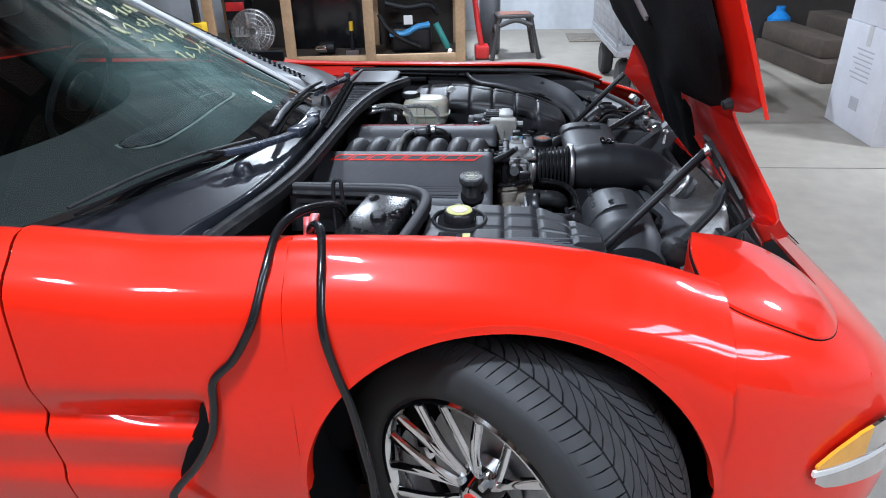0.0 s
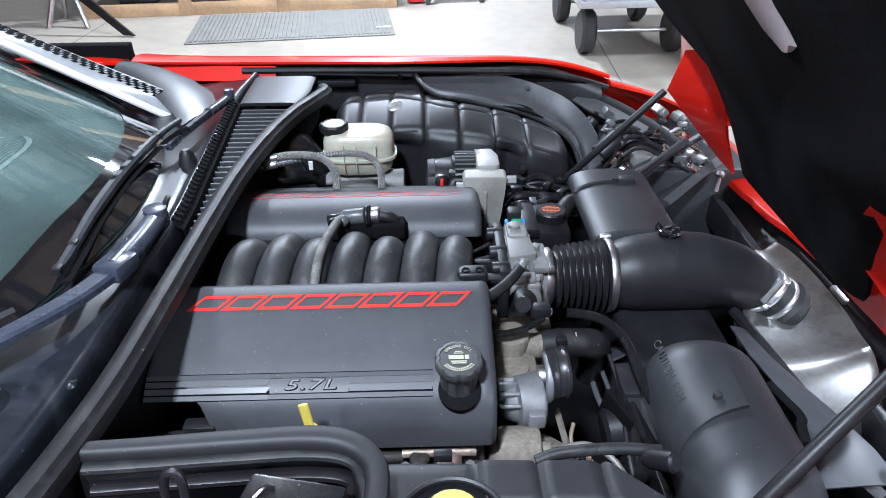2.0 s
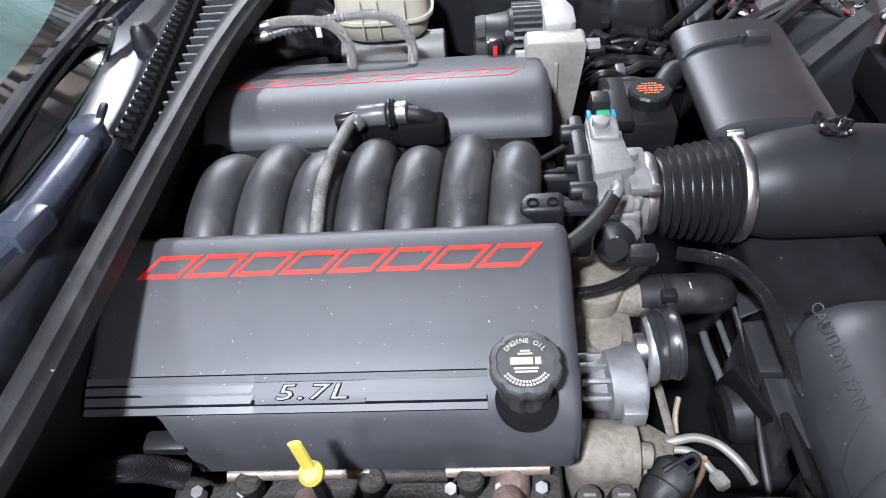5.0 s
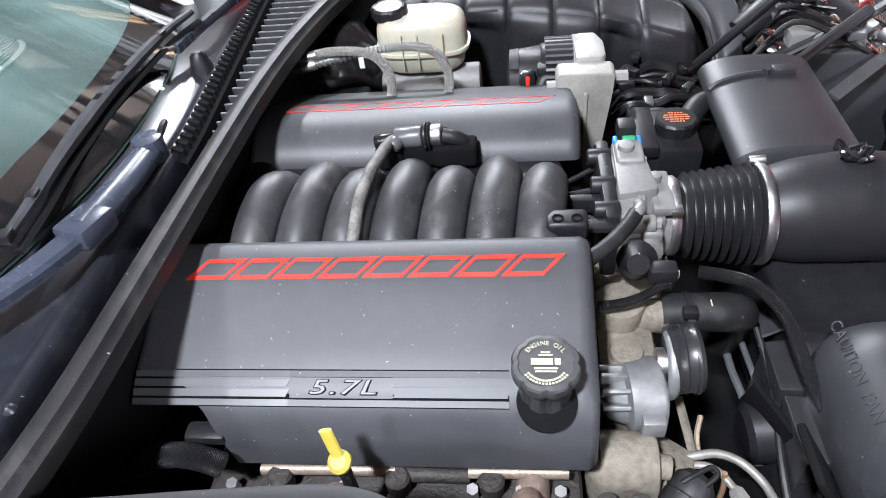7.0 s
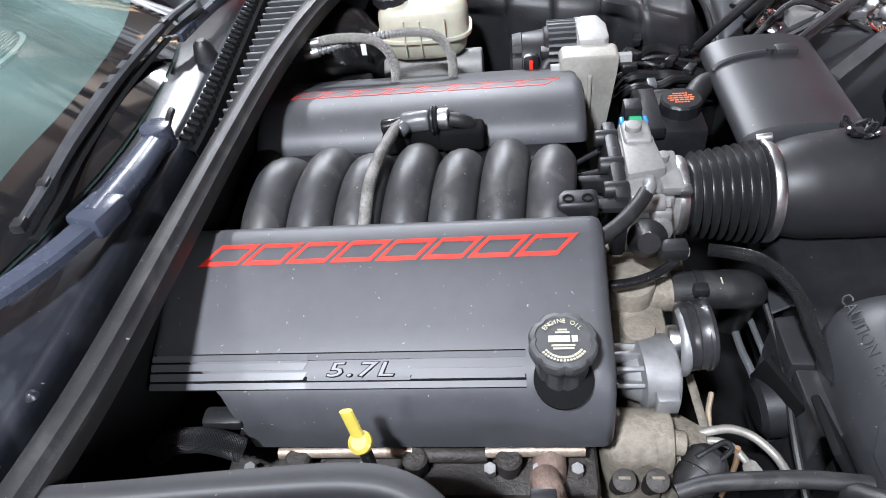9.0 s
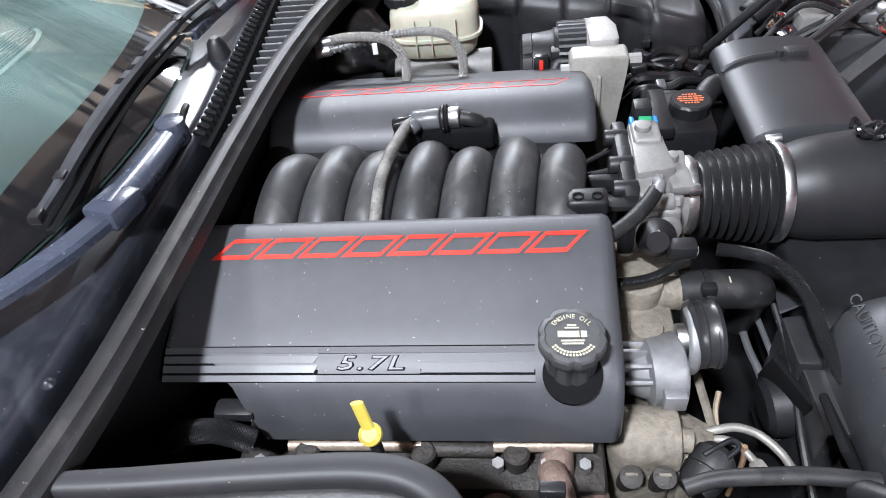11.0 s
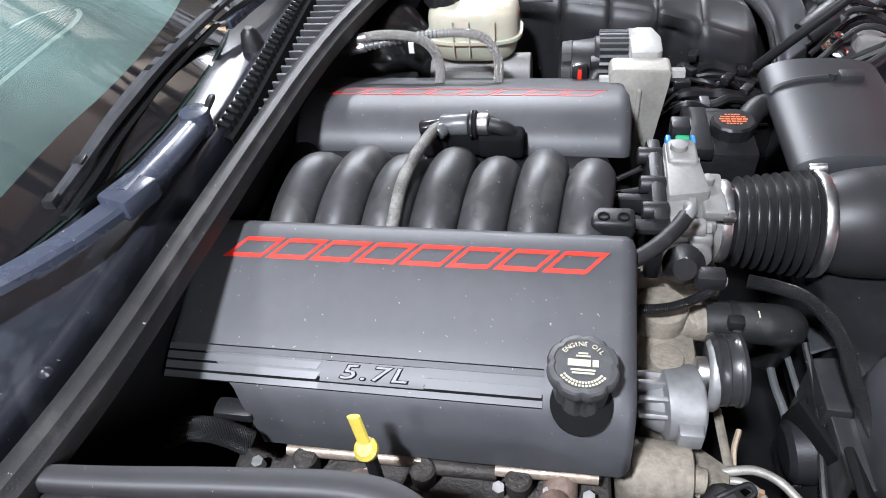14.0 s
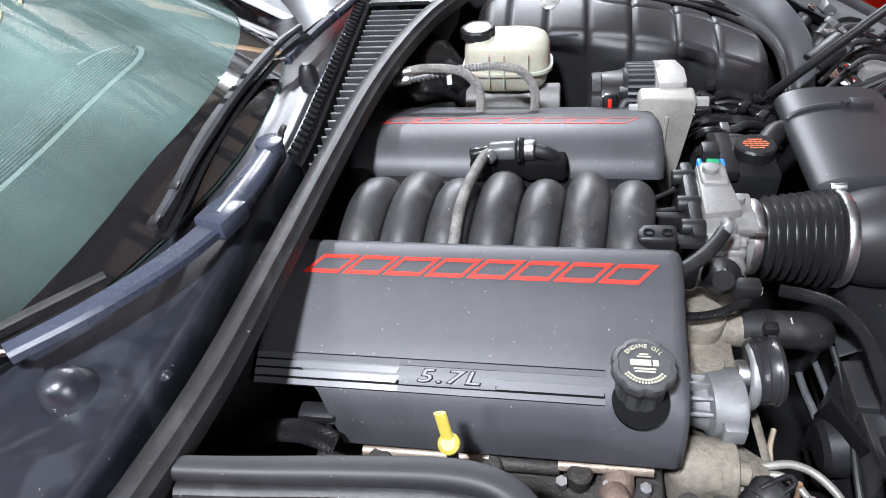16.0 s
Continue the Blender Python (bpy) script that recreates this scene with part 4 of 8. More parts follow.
# near-black disc that paints the shaded recess round the filler, and the oil cap
tiltn = Vector((0, -0.07, 0.997)).normalized()
rec = bmesh.new()
base = on_cover(0.078, 0.279, 1, 0.0)
add_lathe(rec, on_cover(0.079, 0.2790, 1, 0.0) + Vector((0, 0, -0.02)), (0, -0.48, 0.88), [(0, 0.0268), (0.0205, 0.0268), (0.0210, 0.0256)], 36)
part("recess_shade", rec, DARK, near_cover)
oil = part("oil_cap", lathe(base + Vector((0, 0.004, -0.012)), tiltn, [(0, 0.0235), (0.034, 0.0245), (0.040, 0.0290), (0.043, 0.0300), (0.0515, 0.0300), (0.0535, 0.0285), (0.0545, 0.0245), (0.0535, 0.0235)], 72, lobes=8, depth=0.07), mat("faded_cap_plastic", (0.048, 0.049, 0.050), 0.5, vary=0.2, scale=30, dust=0.5), car, "black oil filler cap with white print")
ctop = base + Vector((0, 0.004, -0.012)) + tiltn * 0.0542
cm = axes(ctop, (1, 0, 0), (0, 0.997, 0.07))


def arc_words(text, r, mid, span, size, m, inward=False):
    """Letters set round a circle."""
    out = bmesh.new()
    n = len(text)
    for i, ch in enumerate(text):
        if ch == " ":
            continue
        f = (i + 0.5) / n - 0.5
        a = radians(mid - span * f * (1 if not inward else -1))
        q = m @ Matrix.Translation((r * math.cos(a), r * math.sin(a), 0)) @ Matrix.Rotation(a + (math.pi / 2 if inward else -math.pi / 2), 4, "Z")
        b = words(ch, size, q, 0.0003)
        tmp = bpy.data.meshes.new("tmp")
        b.to_mesh(tmp)
        b.free()
        out.from_mesh(tmp)
        bpy.data.meshes.remove(tmp)
    return out


part("cap_print", arc_words("ENGINE OIL", 0.0188, 90, 118, 0.0062, cm), PRINT, oil)
bm = bmesh.new()
for yy, w, h in ((0.0095, 0.004, 0.0016), (0.0068, 0.006, 0.0016), (-0.0065, 0.010, 0.0018), (-0.0095, 0.009, 0.0016)):
    add_box(bm, -w, w, yy - h / 2, yy + h / 2, 0, 0.0003, m=cm)
add_box(bm, -0.0125, 0.006, -0.003, 0.0035, 0, 0.0003, m=cm)
add_box(bm, 0.0075, 0.0125, -0.003, 0.0035, 0, 0.0003, m=cm)
for k in range(-7, 8):
    for r in (0.0185, 0.0215):
        a = radians(-90 + k * 7.5)
        add_box(bm, -0.001, 0.001, -0.0009, 0.0009, 0, 0.0003, m=cm @ Matrix.Translation((r * math.cos(a), r * math.sin(a), 0)) @ Matrix.Rotation(a, 4, "Z"))
part("cap_print", bm, PRINT, oil)

# ---------------------------------------------------------------- intake
intake = part("intake_manifold", box(-0.27, 0.115, 1.735, 1.905, 0.56, 0.695, bevel=0.02), BLACK, car, "black plastic intake manifold with curved runners")
for k in range(7):
    x = -0.241 + 0.0538 * k
    y = 0.008 * (1 if k % 2 else -1)
    bm = bmesh.new()
    add_tube(bm, [(x - 0.012, 1.672, 0.600), (x - 0.010, 1.690, 0.665), (x - 0.004, 1.730, 0.705), (x + 0.002, 1.782, 0.7205), (x + 0.006, 1.826 + y, 0.710), (x + 0.008, 1.856 + y, 0.676), (x + 0.008, 1.868 + y, 0.62)], 0.0265, 20, 6, radii=[0.025, 0.0262, 0.0270, 0.0272, 0.0268, 0.026, 0.025])
    part("runner", bm, RUNNER, intake)
SEAM = mat("dusty_seam", (0.10, 0.097, 0.085), 0.7, vary=0.5, scale=60)
for k in range(7):
    x = -0.241 + 0.0538 * k
    y = 0.008 * (1 if k % 2 else -1)
    part("mould_seam", tube([(x - 0.036, 1.678, 0.612), (x - 0.034, 1.692, 0.668), (x - 0.028, 1.730, 0.707), (x - 0.022, 1.782, 0.7215), (x - 0.017, 1.824 + y, 0.711), (x - 0.014, 1.853 + y, 0.68)], 0.0030, 6, 5), SEAM, intake)
part("intake_back", box(-0.30, -0.265, 1.70, 1.94, 0.58, 0.705, bevel=0.012), BLACK, car)

# vent valve and its hose, in a notch of the far cover
# raised near-black blocks paint the shade of the notch
bm = bmesh.new()
add_box(bm, -0.122, -0.086, 1.868, 1.900, 0.700, 0.7315, bevel=0.006, seg=3)
add_box(bm, -0.100, -0.030, 1.872, 1.908, 0.700, 0.7395, bevel=0.006, seg=3)
add_box(bm, -0.050, 0.006, 1.868, 1.898, 0.700, 0.7320, bevel=0.006, seg=3)
part("notch_shade", bm, DARK, far_cover)
bm = bmesh.new()
add_cyl(bm, (-0.096, 1.884, 0.738), (-0.060, 1.882, 0.741), 0.0135, seg=24, bevel=0.003)
add_cyl(bm, (-0.090, 1.874, 0.741), (-0.098, 1.866, 0.738), 0.0095, seg=16, bevel=0.002)
valve = part("vent_valve", bm, GREYP, car, "dusty grey crankcase vent valve")
part("ribbed_ring", lathe((-0.060, 1.882, 0.741), (1, 0, 0.03), [(0, 0.0150), (0.002, 0.0178), (0.004, 0.0178), (0.006, 0.0155), (0.008, 0.0178), (0.010, 0.0150)], 24), BLACK, valve)
part("dark_stub", cyl((-0.122, 1.884, 0.733), (-0.096, 1.884, 0.737), 0.0095, seg=16, bevel=0.002), GLOSSY, valve)
part("steel_collar", cyl((-0.05, 1.882, 0.742), (-0.036, 1.881, 0.743), 0.0135, seg=20, bevel=0.002), STEEL, valve)
part("elbow", tube([(-0.036, 1.881, 0.742), (-0.022, 1.880, 0.739), (-0.012, 1.884, 0.730), (-0.006, 1.892, 0.712)], 0.0095, 12), RUBBER, valve)
part("vent_hose", tube([(-0.090, 1.884, 0.739), (-0.100, 1.872, 0.741), (-0.105, 1.845, 0.746), (-0.112, 1.80, 0.751), (-0.120, 1.755, 0.742), (-0.124, 1.70, 0.715)], 0.0072, 12), mat("dusty_hose", (0.13, 0.125, 0.115), 0.65, vary=0.8, scale=45, bump=0.2, dust=0.8), car, "dusty grey vent hose over the manifold")

# ---------------------------------------------------------------- throttle body, bellows, air duct
def cross_prism(bm, poly, x0, x1, bevel=0.004):
    """Block over an outline in the y, z plane, from x0 to x1."""
    q = bmesh.new()
    add_prism(q, poly, x0, x1, bevel)
    for v in q.verts:
        v.co = Vector((v.co.z, v.co.x, v.co.y))
    me = bpy.data.meshes.new("tmp")
    q.to_mesh(me)
    q.free()
    bm.from_mesh(me)
    bpy.data.meshes.remove(me)
    return bm


bm = bmesh.new()
cross_prism(bm, [(1.752, 0.640), (1.760, 0.615), (1.80, 0.600), (1.85, 0.600), (1.885, 0.615), (1.893, 0.650), (1.896, 0.690), (1.886, 0.706), (1.85, 0.712), (1.80, 0.708), (1.765, 0.700), (1.752, 0.680)], 0.168, 0.196, 0.005)
add_lathe(bm, (0.19, 1.821, 0.654), (1, 0, 0), [(0, 0.062), (0.008, 0.060), (0.014, 0.052), (0.026, 0.048), (0.040, 0.046)], 40)
tb = part("throttle_body", bm, ALU, car, "cast aluminium throttle body")
bm = bmesh.new()
add_box(bm, 0.172, 0.206, 1.848, 1.893, 0.703, 0.720, bevel=0.005, seg=3)
add_box(bm, 0.188, 0.216, 1.752, 1.775, 0.640, 0.690, bevel=0.006, seg=3)
for y, z in ((1.765, 0.692), (1.882, 0.692), (1.767, 0.622)):
    add_cyl(bm, (0.170, y, z), (0.207, y, z), 0.0105, seg=14, bevel=0.002)
    add_cyl(bm, (0.207, y, z), (0.213, y, z), 0.0065, seg=6)
add_cyl(bm, (0.185, 1.872, 0.715), (0.185, 1.872, 0.727), 0.010, seg=16, bevel=0.002)
add_cyl(bm, (0.20, 1.745, 0.665), (0.20, 1.765, 0.665), 0.017, seg=18, bevel=0.003)
add_prism(bm, [(0.168, 1.79), (0.214, 1.80), (0.206, 1.885), (0.186, 1.90), (0.170, 1.895)], 0.690, 0.7155, 0.005)
add_box(bm, 0.196, 0.222, 1.775, 1.788, 0.640, 0.690, bevel=0.004, seg=2)
add_box(bm, 0.206, 0.232, 1.778, 1.850, 0.690, 0.703, bevel=0.004, seg=2)
add_cyl(bm, (0.215, 1.83, 0.700), (0.215, 1.83, 0.712), 0.007, seg=12, bevel=0.001)
part("casting_ribs", bm, ALU, tb)
part("flange_plate", box(0.150, 0.167, 1.752, 1.900, 0.60, 0.715, bevel=0.005), BLACK, tb)
for y in (1.775, 1.82, 1.875):
    part("flange_boss", cyl((0.140, y, 0.706), (0.168, y, 0.706), 0.0105, seg=16, bevel=0.002), BLACK, tb)
for y in (1.772, 1.884):
    part("flange_bolt", cyl((0.146, y, 0.692), (0.158, y, 0.692), 0.006, seg=6), STEEL, tb)
conn = part("sensor_plug", box(0.178, 0.200, 1.897, 1.922, 0.712, 0.732, bevel=0.003), BLACK, car, "black sensor plug with green and blue clips")
part("green_clip", box(0.183, 0.199, 1.889, 1.897, 0.713, 0.722, bevel=0.002), GREEN, conn)
part("blue_clip", box(0.172, 0.178, 1.885, 1.900, 0.708, 0.720, bevel=0.002), BLUE, conn)
part("blue_clip", box(0.200, 0.206, 1.885, 1.900, 0.708, 0.720, bevel=0.002), BLUE, conn)
for q in ((0.098, 0.165, 1.742, 1.760, 0.700, 0.708), (0.09, 0.165, 1.80, 1.812, 0.68, 0.70)):
    part("manifold_bracket", box(*q, bevel=0.002), BLACK, car)
sens = part("map_sensor", box(0.084, 0.129, 1.718, 1.746, 0.712, 0.736, bevel=0.006, seg=3), BLACK, car, "black pressure sensor block")
for x in (0.097, 0.117):
    part("sensor_socket", lathe((x, 1.728, 0.7345), (0, 0, 1), [(0, 0.0062), (0.003, 0.0062), (0.003, 0.0045), (0.001, 0.0040)], 14), DARK, sens)
part("port_hose", tube([(0.110, 1.668, 0.722), (0.142, 1.69, 0.728), (0.165, 1.715, 0.732), (0.178, 1.735, 0.735)], 0.0082, 12), RUBBER, car)
part("pipe_stub", tube([(0.172, 1.727, 0.733), (0.182, 1.738, 0.738), (0.184, 1.755, 0.730)], 0.0065, 12), BRIGHT, car)
part("position_sensor", lathe((0.184, 1.735, 0.672), (-0.1, -1, 0.55), [(-0.01, 0.018), (0.016, 0.022), (0.020, 0.019), (0.034, 0.012)], 24), BLACK, car, "round black throttle position sensor")
part("sensor_plug", box(0.192, 0.222, 1.694, 1.714, 0.670, 0.688, bevel=0.004), BLACK, car)
CONDUIT = [(0.212, 1.700, 0.668), (0.199, 1.692, 0.664), (0.183, 1.683, 0.662), (0.163, 1.676, 0.661), (0.138, 1.671, 0.662)]
loom = part("corrugated_loom", tube(CONDUIT, 0.0042, 12), BLACK, car, "thin corrugated black wire conduit")
ringed = bmesh.new()
CP = spline(CONDUIT, 12)
for p, q in zip(CP[:-1], CP[1:]):
    add_lathe(ringed, p, q - p, [(0, 0.0042), (0.0006, 0.0052), (0.0014, 0.0052), (0.002, 0.0042)], 12, cap=False)
tagged(part("conduit_ridge", ringed, GLOSSY, loom), kind="stuff")
part("sensor_wire", tube([(0.222, 1.707, 0.680), (0.220, 1.701, 0.676), (0.214, 1.701, 0.669)], 0.0016, 6, 4), LAMPRED, car)
part("sensor_wire", tube([(0.223, 1.706, 0.679), (0.222, 1.700, 0.674), (0.215, 1.700, 0.668)], 0.0016, 6, 4), WHITE, car)
for q in (((0.098, 1.745, 0.690), (0.165, 1.775, 0.690)), ((0.098, 1.80, 0.690), (0.165, 1.765, 0.690)), ((0.10, 1.83, 0.680), (0.165, 1.83, 0.695)), ((0.10, 1.86, 0.670), (0.165, 1.885, 0.690))):
    part("manifold_brace", cyl(q[0], q[1], 0.0035, seg=8), BLACK, car)
AX0, AX1 = Vector((0.226, 1.821, 0.655)), Vector((0.344, 1.822, 0.654))
d = (AX1 - AX0).normalized()
prof = [(0, 0.0435), (0.018, 0.0445)]
n = 8
for k in range(n):
    w = 0.080 / n
    s = 0.020 + w * k
    g = 0.011 * k / n
    prof += [(s, 0.0415 + g), (s + w * 0.30, 0.0425 + g), (s + w * 0.48, 0.0510 + g), (s + w * 0.60, 0.0522 + g), (s + w * 0.72, 0.0510 + g), (s + w * 0.90, 0.0425 + g)]
prof += [(0.101, 0.054), (0.103, 0.0585), (0.116, 0.0585), (0.118, 0.054)]
bellows = part("bellows_hose", lathe(AX0, d, prof, 56, cap=False), mat("bellows_rubber", (0.012, 0.012, 0.013), 0.36, vary=0.3, scale=18, bump=0.06, bump_scale=450, dust=0.5, spec=0.55), car, "ribbed black rubber air hose with steel clamps", 60)
for s, r in ((0.003, 0.0465), (0.104, 0.0590)):
    part("hose_clamp", lathe(AX0 + d * s, d, [(0, r - 0.002), (0, r + 0.001), (0.002, r + 0.002), (0.009, r + 0.002), (0.011, r + 0.001), (0.011, r - 0.002)], 56, cap=False), STEEL, bellows)
part("clamp_screw", box(0.226, 0.240, 1.776, 1.790, 0.690, 0.700, bevel=0.003), STEEL, bellows)
part("clamp_screw", cyl((0.326, 1.858, 0.706), (0.344, 1.856, 0.709), 0.0055, seg=12, bevel=0.001), STEEL, bellows)

duct = bmesh.new()
add_tube(duct, [(0.342, 1.822, 0.654), (0.375, 1.823, 0.657), (0.43, 1.827, 0.658), (0.49, 1.828, 0.655), (0.545, 1.824, 0.646), (0.580, 1.818, 0.634), (0.598, 1.813, 0.626)], 0.07, 36, 8, radii=[0.053, 0.061, 0.065, 0.064, 0.056, 0.045, 0.039], flat=1.0)
air = part("air_duct", duct, DUCT, car, "smooth black moulded air duct")
random.seed(5)
for k in range(10):
    a = random.uniform(0, 6.28)
    r = random.uniform(0.004, 0.016)
    x, y = 0.430 + r * math.cos(a) * 1.2, 1.842 + r * math.sin(a)
    part("cable_tie", tube([(x, y, 0.7215), (x + 0.008 * math.cos(a + 1), y + 0.008 * math.sin(a + 1), 0.729), (x + 0.015 * math.cos(a + 2), y + 0.012 * math.sin(a + 2), 0.723)], 0.0028, 6, 3), GLOSSY, air)
RING = Vector((0.596, 1.814, 0.628))
DUCT_END = (Vector((0.630, 1.806, 0.600)) - RING).normalized()
collar = part("filter_collar", lathe(RING, DUCT_END, [(-0.010, 0.036), (0.0, 0.040), (0.040, 0.041), (0.046, 0.048), (0.058, 0.049), (0.066, 0.044)], 40), RUBBER, air)
for q, rr in ((0.002, 0.0405), (0.028, 0.0420)):
    part("hose_clamp", lathe(RING + DUCT_END * q, DUCT_END, [(0, rr - 0.002), (0, rr + 0.001), (0.002, rr + 0.002), (0.008, rr + 0.002), (0.010, rr + 0.001), (0.010, rr - 0.002)], 44, cap=False), STEEL, collar)
side = Vector((-0.30, -0.55, 0.55)).normalized()
across = DUCT_END.cross(side)
part("clamp_bar", box(-0.024, 0.024, -0.005, 0.005, -0.003, 0.005, bevel=0.002, m=axes(RING + DUCT_END * 0.018 + side * 0.0445, across, DUCT_END)), BRIGHT, collar, "bright clamp bar")
part("clamp_bar", box(-0.028, 0.026, -0.004, 0.004, -0.003, 0.004, bevel=0.002, m=axes(RING + DUCT_END * 0.029 + side * 0.0450, across, DUCT_END)), STEEL, collar)
for k in (-1, 1):
    part("clamp_screw", cyl(RING + DUCT_END * 0.030 + side * 0.036 + across * 0.028 * k, RING + DUCT_END * 0.030 + side * 0.052 + across * 0.033 * k, 0.0052, seg=8, bevel=0.001), STEEL, collar)

# fan shrouds: domed covers on both sides of the duct
def shroud_arc(a, xc, z1, rx, rz, g=1.0, p=0.78):
    """Point of the flat-topped section at the angle a (0: right foot, pi: left foot)."""
    c, q = math.cos(a), max(0.0, math.sin(a))
    return xc + rx * abs(c) ** p * (1 if c > 0 else -1) * (0.6 + 0.4 * g), z1 - rz + rz * q ** p * g


def shroud(y0, y1, xc, z1, rx, rz, foot=0.45, inset=0.85):
    rings = []
    n = 30
    for k in range(n + 1):
        f = k / n
        e = min(f, 1 - f) * 2
        g = max(0.62, (1 - (1 - min(1, e * 13.0)) ** 2.4) ** 0.5)
        ring = []
        for j in range(29):
            x, z = shroud_arc(math.pi * (1.0 - j / 28), xc, z1, rx, rz, g)
            ring.append((x, y0 + (y1 - y0) * f, z))
        ring += [(xc + rx * 0.9, y0 + (y1 - y0) * f, min(foot, z1 - rz)), (xc - rx * inset, y0 + (y1 - y0) * f, min(foot, z1 - rz))]
        rings.append(ring)
    bm = bmesh.new()
    add_rings(bm, rings)
    return bm


def shroud_tab(y, dy, xc, z1, rx, rz):
    """Low moulded ridge across the top, with a thicker end block."""
    bm = bmesh.new()
    add_tube(bm, [(x, y + dy * k / 5, z + 0.001) for k, (x, z) in enumerate([shroud_arc(math.pi * f, xc, z1, rx, rz) for f in (0.90, 0.83, 0.74, 0.64, 0.54, 0.46)])], 0.0050, 8, 4)
    x, z = shroud_arc(math.pi * 0.42, xc, z1, rx, rz)
    add_box(bm, x - 0.020, x + 0.012, y + dy - 0.008, y + dy + 0.012, z - 0.01, z + 0.009, bevel=0.004, seg=2)
    add_cyl(bm, (x - 0.028, y + dy * 0.8, z), (x - 0.028, y + dy * 0.8, z + 0.010), 0.006, seg=10)
    return bm


NEAR_SH = (0.424, 0.684, 0.082, 0.082, 1.0, 0.88)
FAR_SH = (0.408, 0.689, 0.080, 0.030)
def near_shroud():
    """Half-barrel with a rounded end towards the air duct."""
    rings = []
    n = 40
    xc, z1, rx, rz = NEAR_SH[:4]
    for k in range(n + 1):
        y = 1.672 - 0.312 * k / n
        q = min(1.0, (1.6725 - y) / 0.075)
        g = max(0.05, (1 - (1 - q) ** 2) ** 0.5)
        low = 0.035 * max(0, (1.43 - y) / 0.07) ** 1.5
        ring = []
        for j in range(29):
            x, z = shroud_arc(math.pi * (1.0 - j / 28), *NEAR_SH)
            ring.append((xc + (x - xc) * (0.25 + 0.75 * g), y, z1 - rz + (z - z1 + rz) * g - low))
        w = rx * (0.25 + 0.75 * g)
        ring += [(xc + w * 0.9, y, 0.45), (xc - w * 0.5, y, 0.45)]
        rings.append(ring)
    return add_rings(bmesh.new(), rings)


sh1 = part("fan_shroud", near_shroud(), SHROUD, car, "domed black fan shroud with moulded warning", 50)
part("shroud_flange", sheet([[(0.500, 1.705, 0.640), (0.516, 1.705, 0.636), (0.530, 1.705, 0.628)], [(0.503, 1.64, 0.640), (0.522, 1.64, 0.640), (0.540, 1.645, 0.630)], [(0.512, 1.59, 0.640), (0.532, 1.59, 0.642), (0.552, 1.595, 0.632)], [(0.518, 1.53, 0.640), (0.546, 1.53, 0.644), (0.572, 1.535, 0.634)], [(0.505, 1.47, 0.640), (0.550, 1.47, 0.644), (0.594, 1.475, 0.630)], [(0.500, 1.42, 0.630), (0.552, 1.42, 0.634), (0.606, 1.43, 0.620)]], 0.003), GUARD, sh1, "", 60)
part("flange_slot", tube([(0.500, 1.575, 0.647), (0.506, 1.545, 0.650), (0.512, 1.512, 0.652), (0.505, 1.495, 0.652), (0.500, 1.47, 0.650)], 0.0062, 8, 5, flat=0.6), DARK, sh1)
sh2 = part("fan_shroud", shroud(1.90, 2.150, *FAR_SH, 0.58, 0.3), SHROUD, car, "domed black fan shroud", 50)
part("duct_saddle", prism([(0.352, 1.635), (0.505, 1.635), (0.505, 1.91), (0.345, 1.91), (0.345, 1.70)], 0.45, 0.610, 0.012), BLACK, car)
bm = bmesh.new()
tabp = [shroud_arc(math.pi * f, *NEAR_SH) for f in (0.93, 0.86, 0.76, 0.66, 0.56, 0.48)]
add_sheet(bm, [[(x, 1.468 + w * (0.012 + 0.005 * i) + 0.006 * i, z + 0.0065) for w in (0, 1, 2)] for i, (x, z) in enumerate(tabp)], 0.010, 1)
add_cyl(bm, (0.398, 1.515, 0.684), (0.398, 1.515, 0.694), 0.0055, seg=12, bevel=0.001)
part("moulded_strap", bm, SHROUD, sh1, "", 30)
part("moulded_tab", shroud_tab(2.074, 0.012, *FAR_SH), SHROUD, sh2)
def on_shroud(y, v):
    """Point and outward direction of the near shroud's section, v metres along it from its left shoulder."""
    arc = [shroud_arc(math.pi * (0.995 - 0.6 * k / 90), *NEAR_SH) for k in range(91)]
    L = [0.0]
    for p, q in zip(arc[:-1], arc[1:]):
        L.append(L[-1] + math.hypot(q[0] - p[0], q[1] - p[1]))
    k0 = min(range(91), key=lambda k: abs(arc[k][0] - 0.352))
    s0 = L[k0] + v
    f = lambda s: (float(np.interp(s, L, [p[0] for p in arc])), float(np.interp(s, L, [p[1] for p in arc])))
    p, q = f(s0 - 0.002), f(s0 + 0.002)
    t = Vector((q[0] - p[0], 0, q[1] - p[1])).normalized()
    x, z = f(s0)
    return Vector((x, y, z)), Vector((-t.z, 0, t.x))


bm = words("CAUTION  FAN", 0.0165, Matrix.Identity(4), 0.0007)
for v in bm.verts:
    p, nn = on_shroud(1.590 - v.co.x, v.co.y + 0.020)
    v.co = p + nn * v.co.z
part("moulded_lettering", bm, SHROUD, sh1, "moulded words CAUTION FAN")
FANBOX = mat("fan_housing_plastic", (0.020, 0.020, 0.022), 0.30, vary=0.2, scale=12, dust=0.3, spec=0.7)
part("fan_housing", prism([(0.322, 1.616), (0.40, 1.612), (0.40, 1.690), (0.322, 1.680)], 0.42, 0.592, 0.003), FANBOX, car, "black fan housing")
part("fan_housing", prism([(0.324, 1.532), (0.40, 1.538), (0.40, 1.607), (0.324, 1.611)], 0.42, 0.591, 0.003), FANBOX, car)
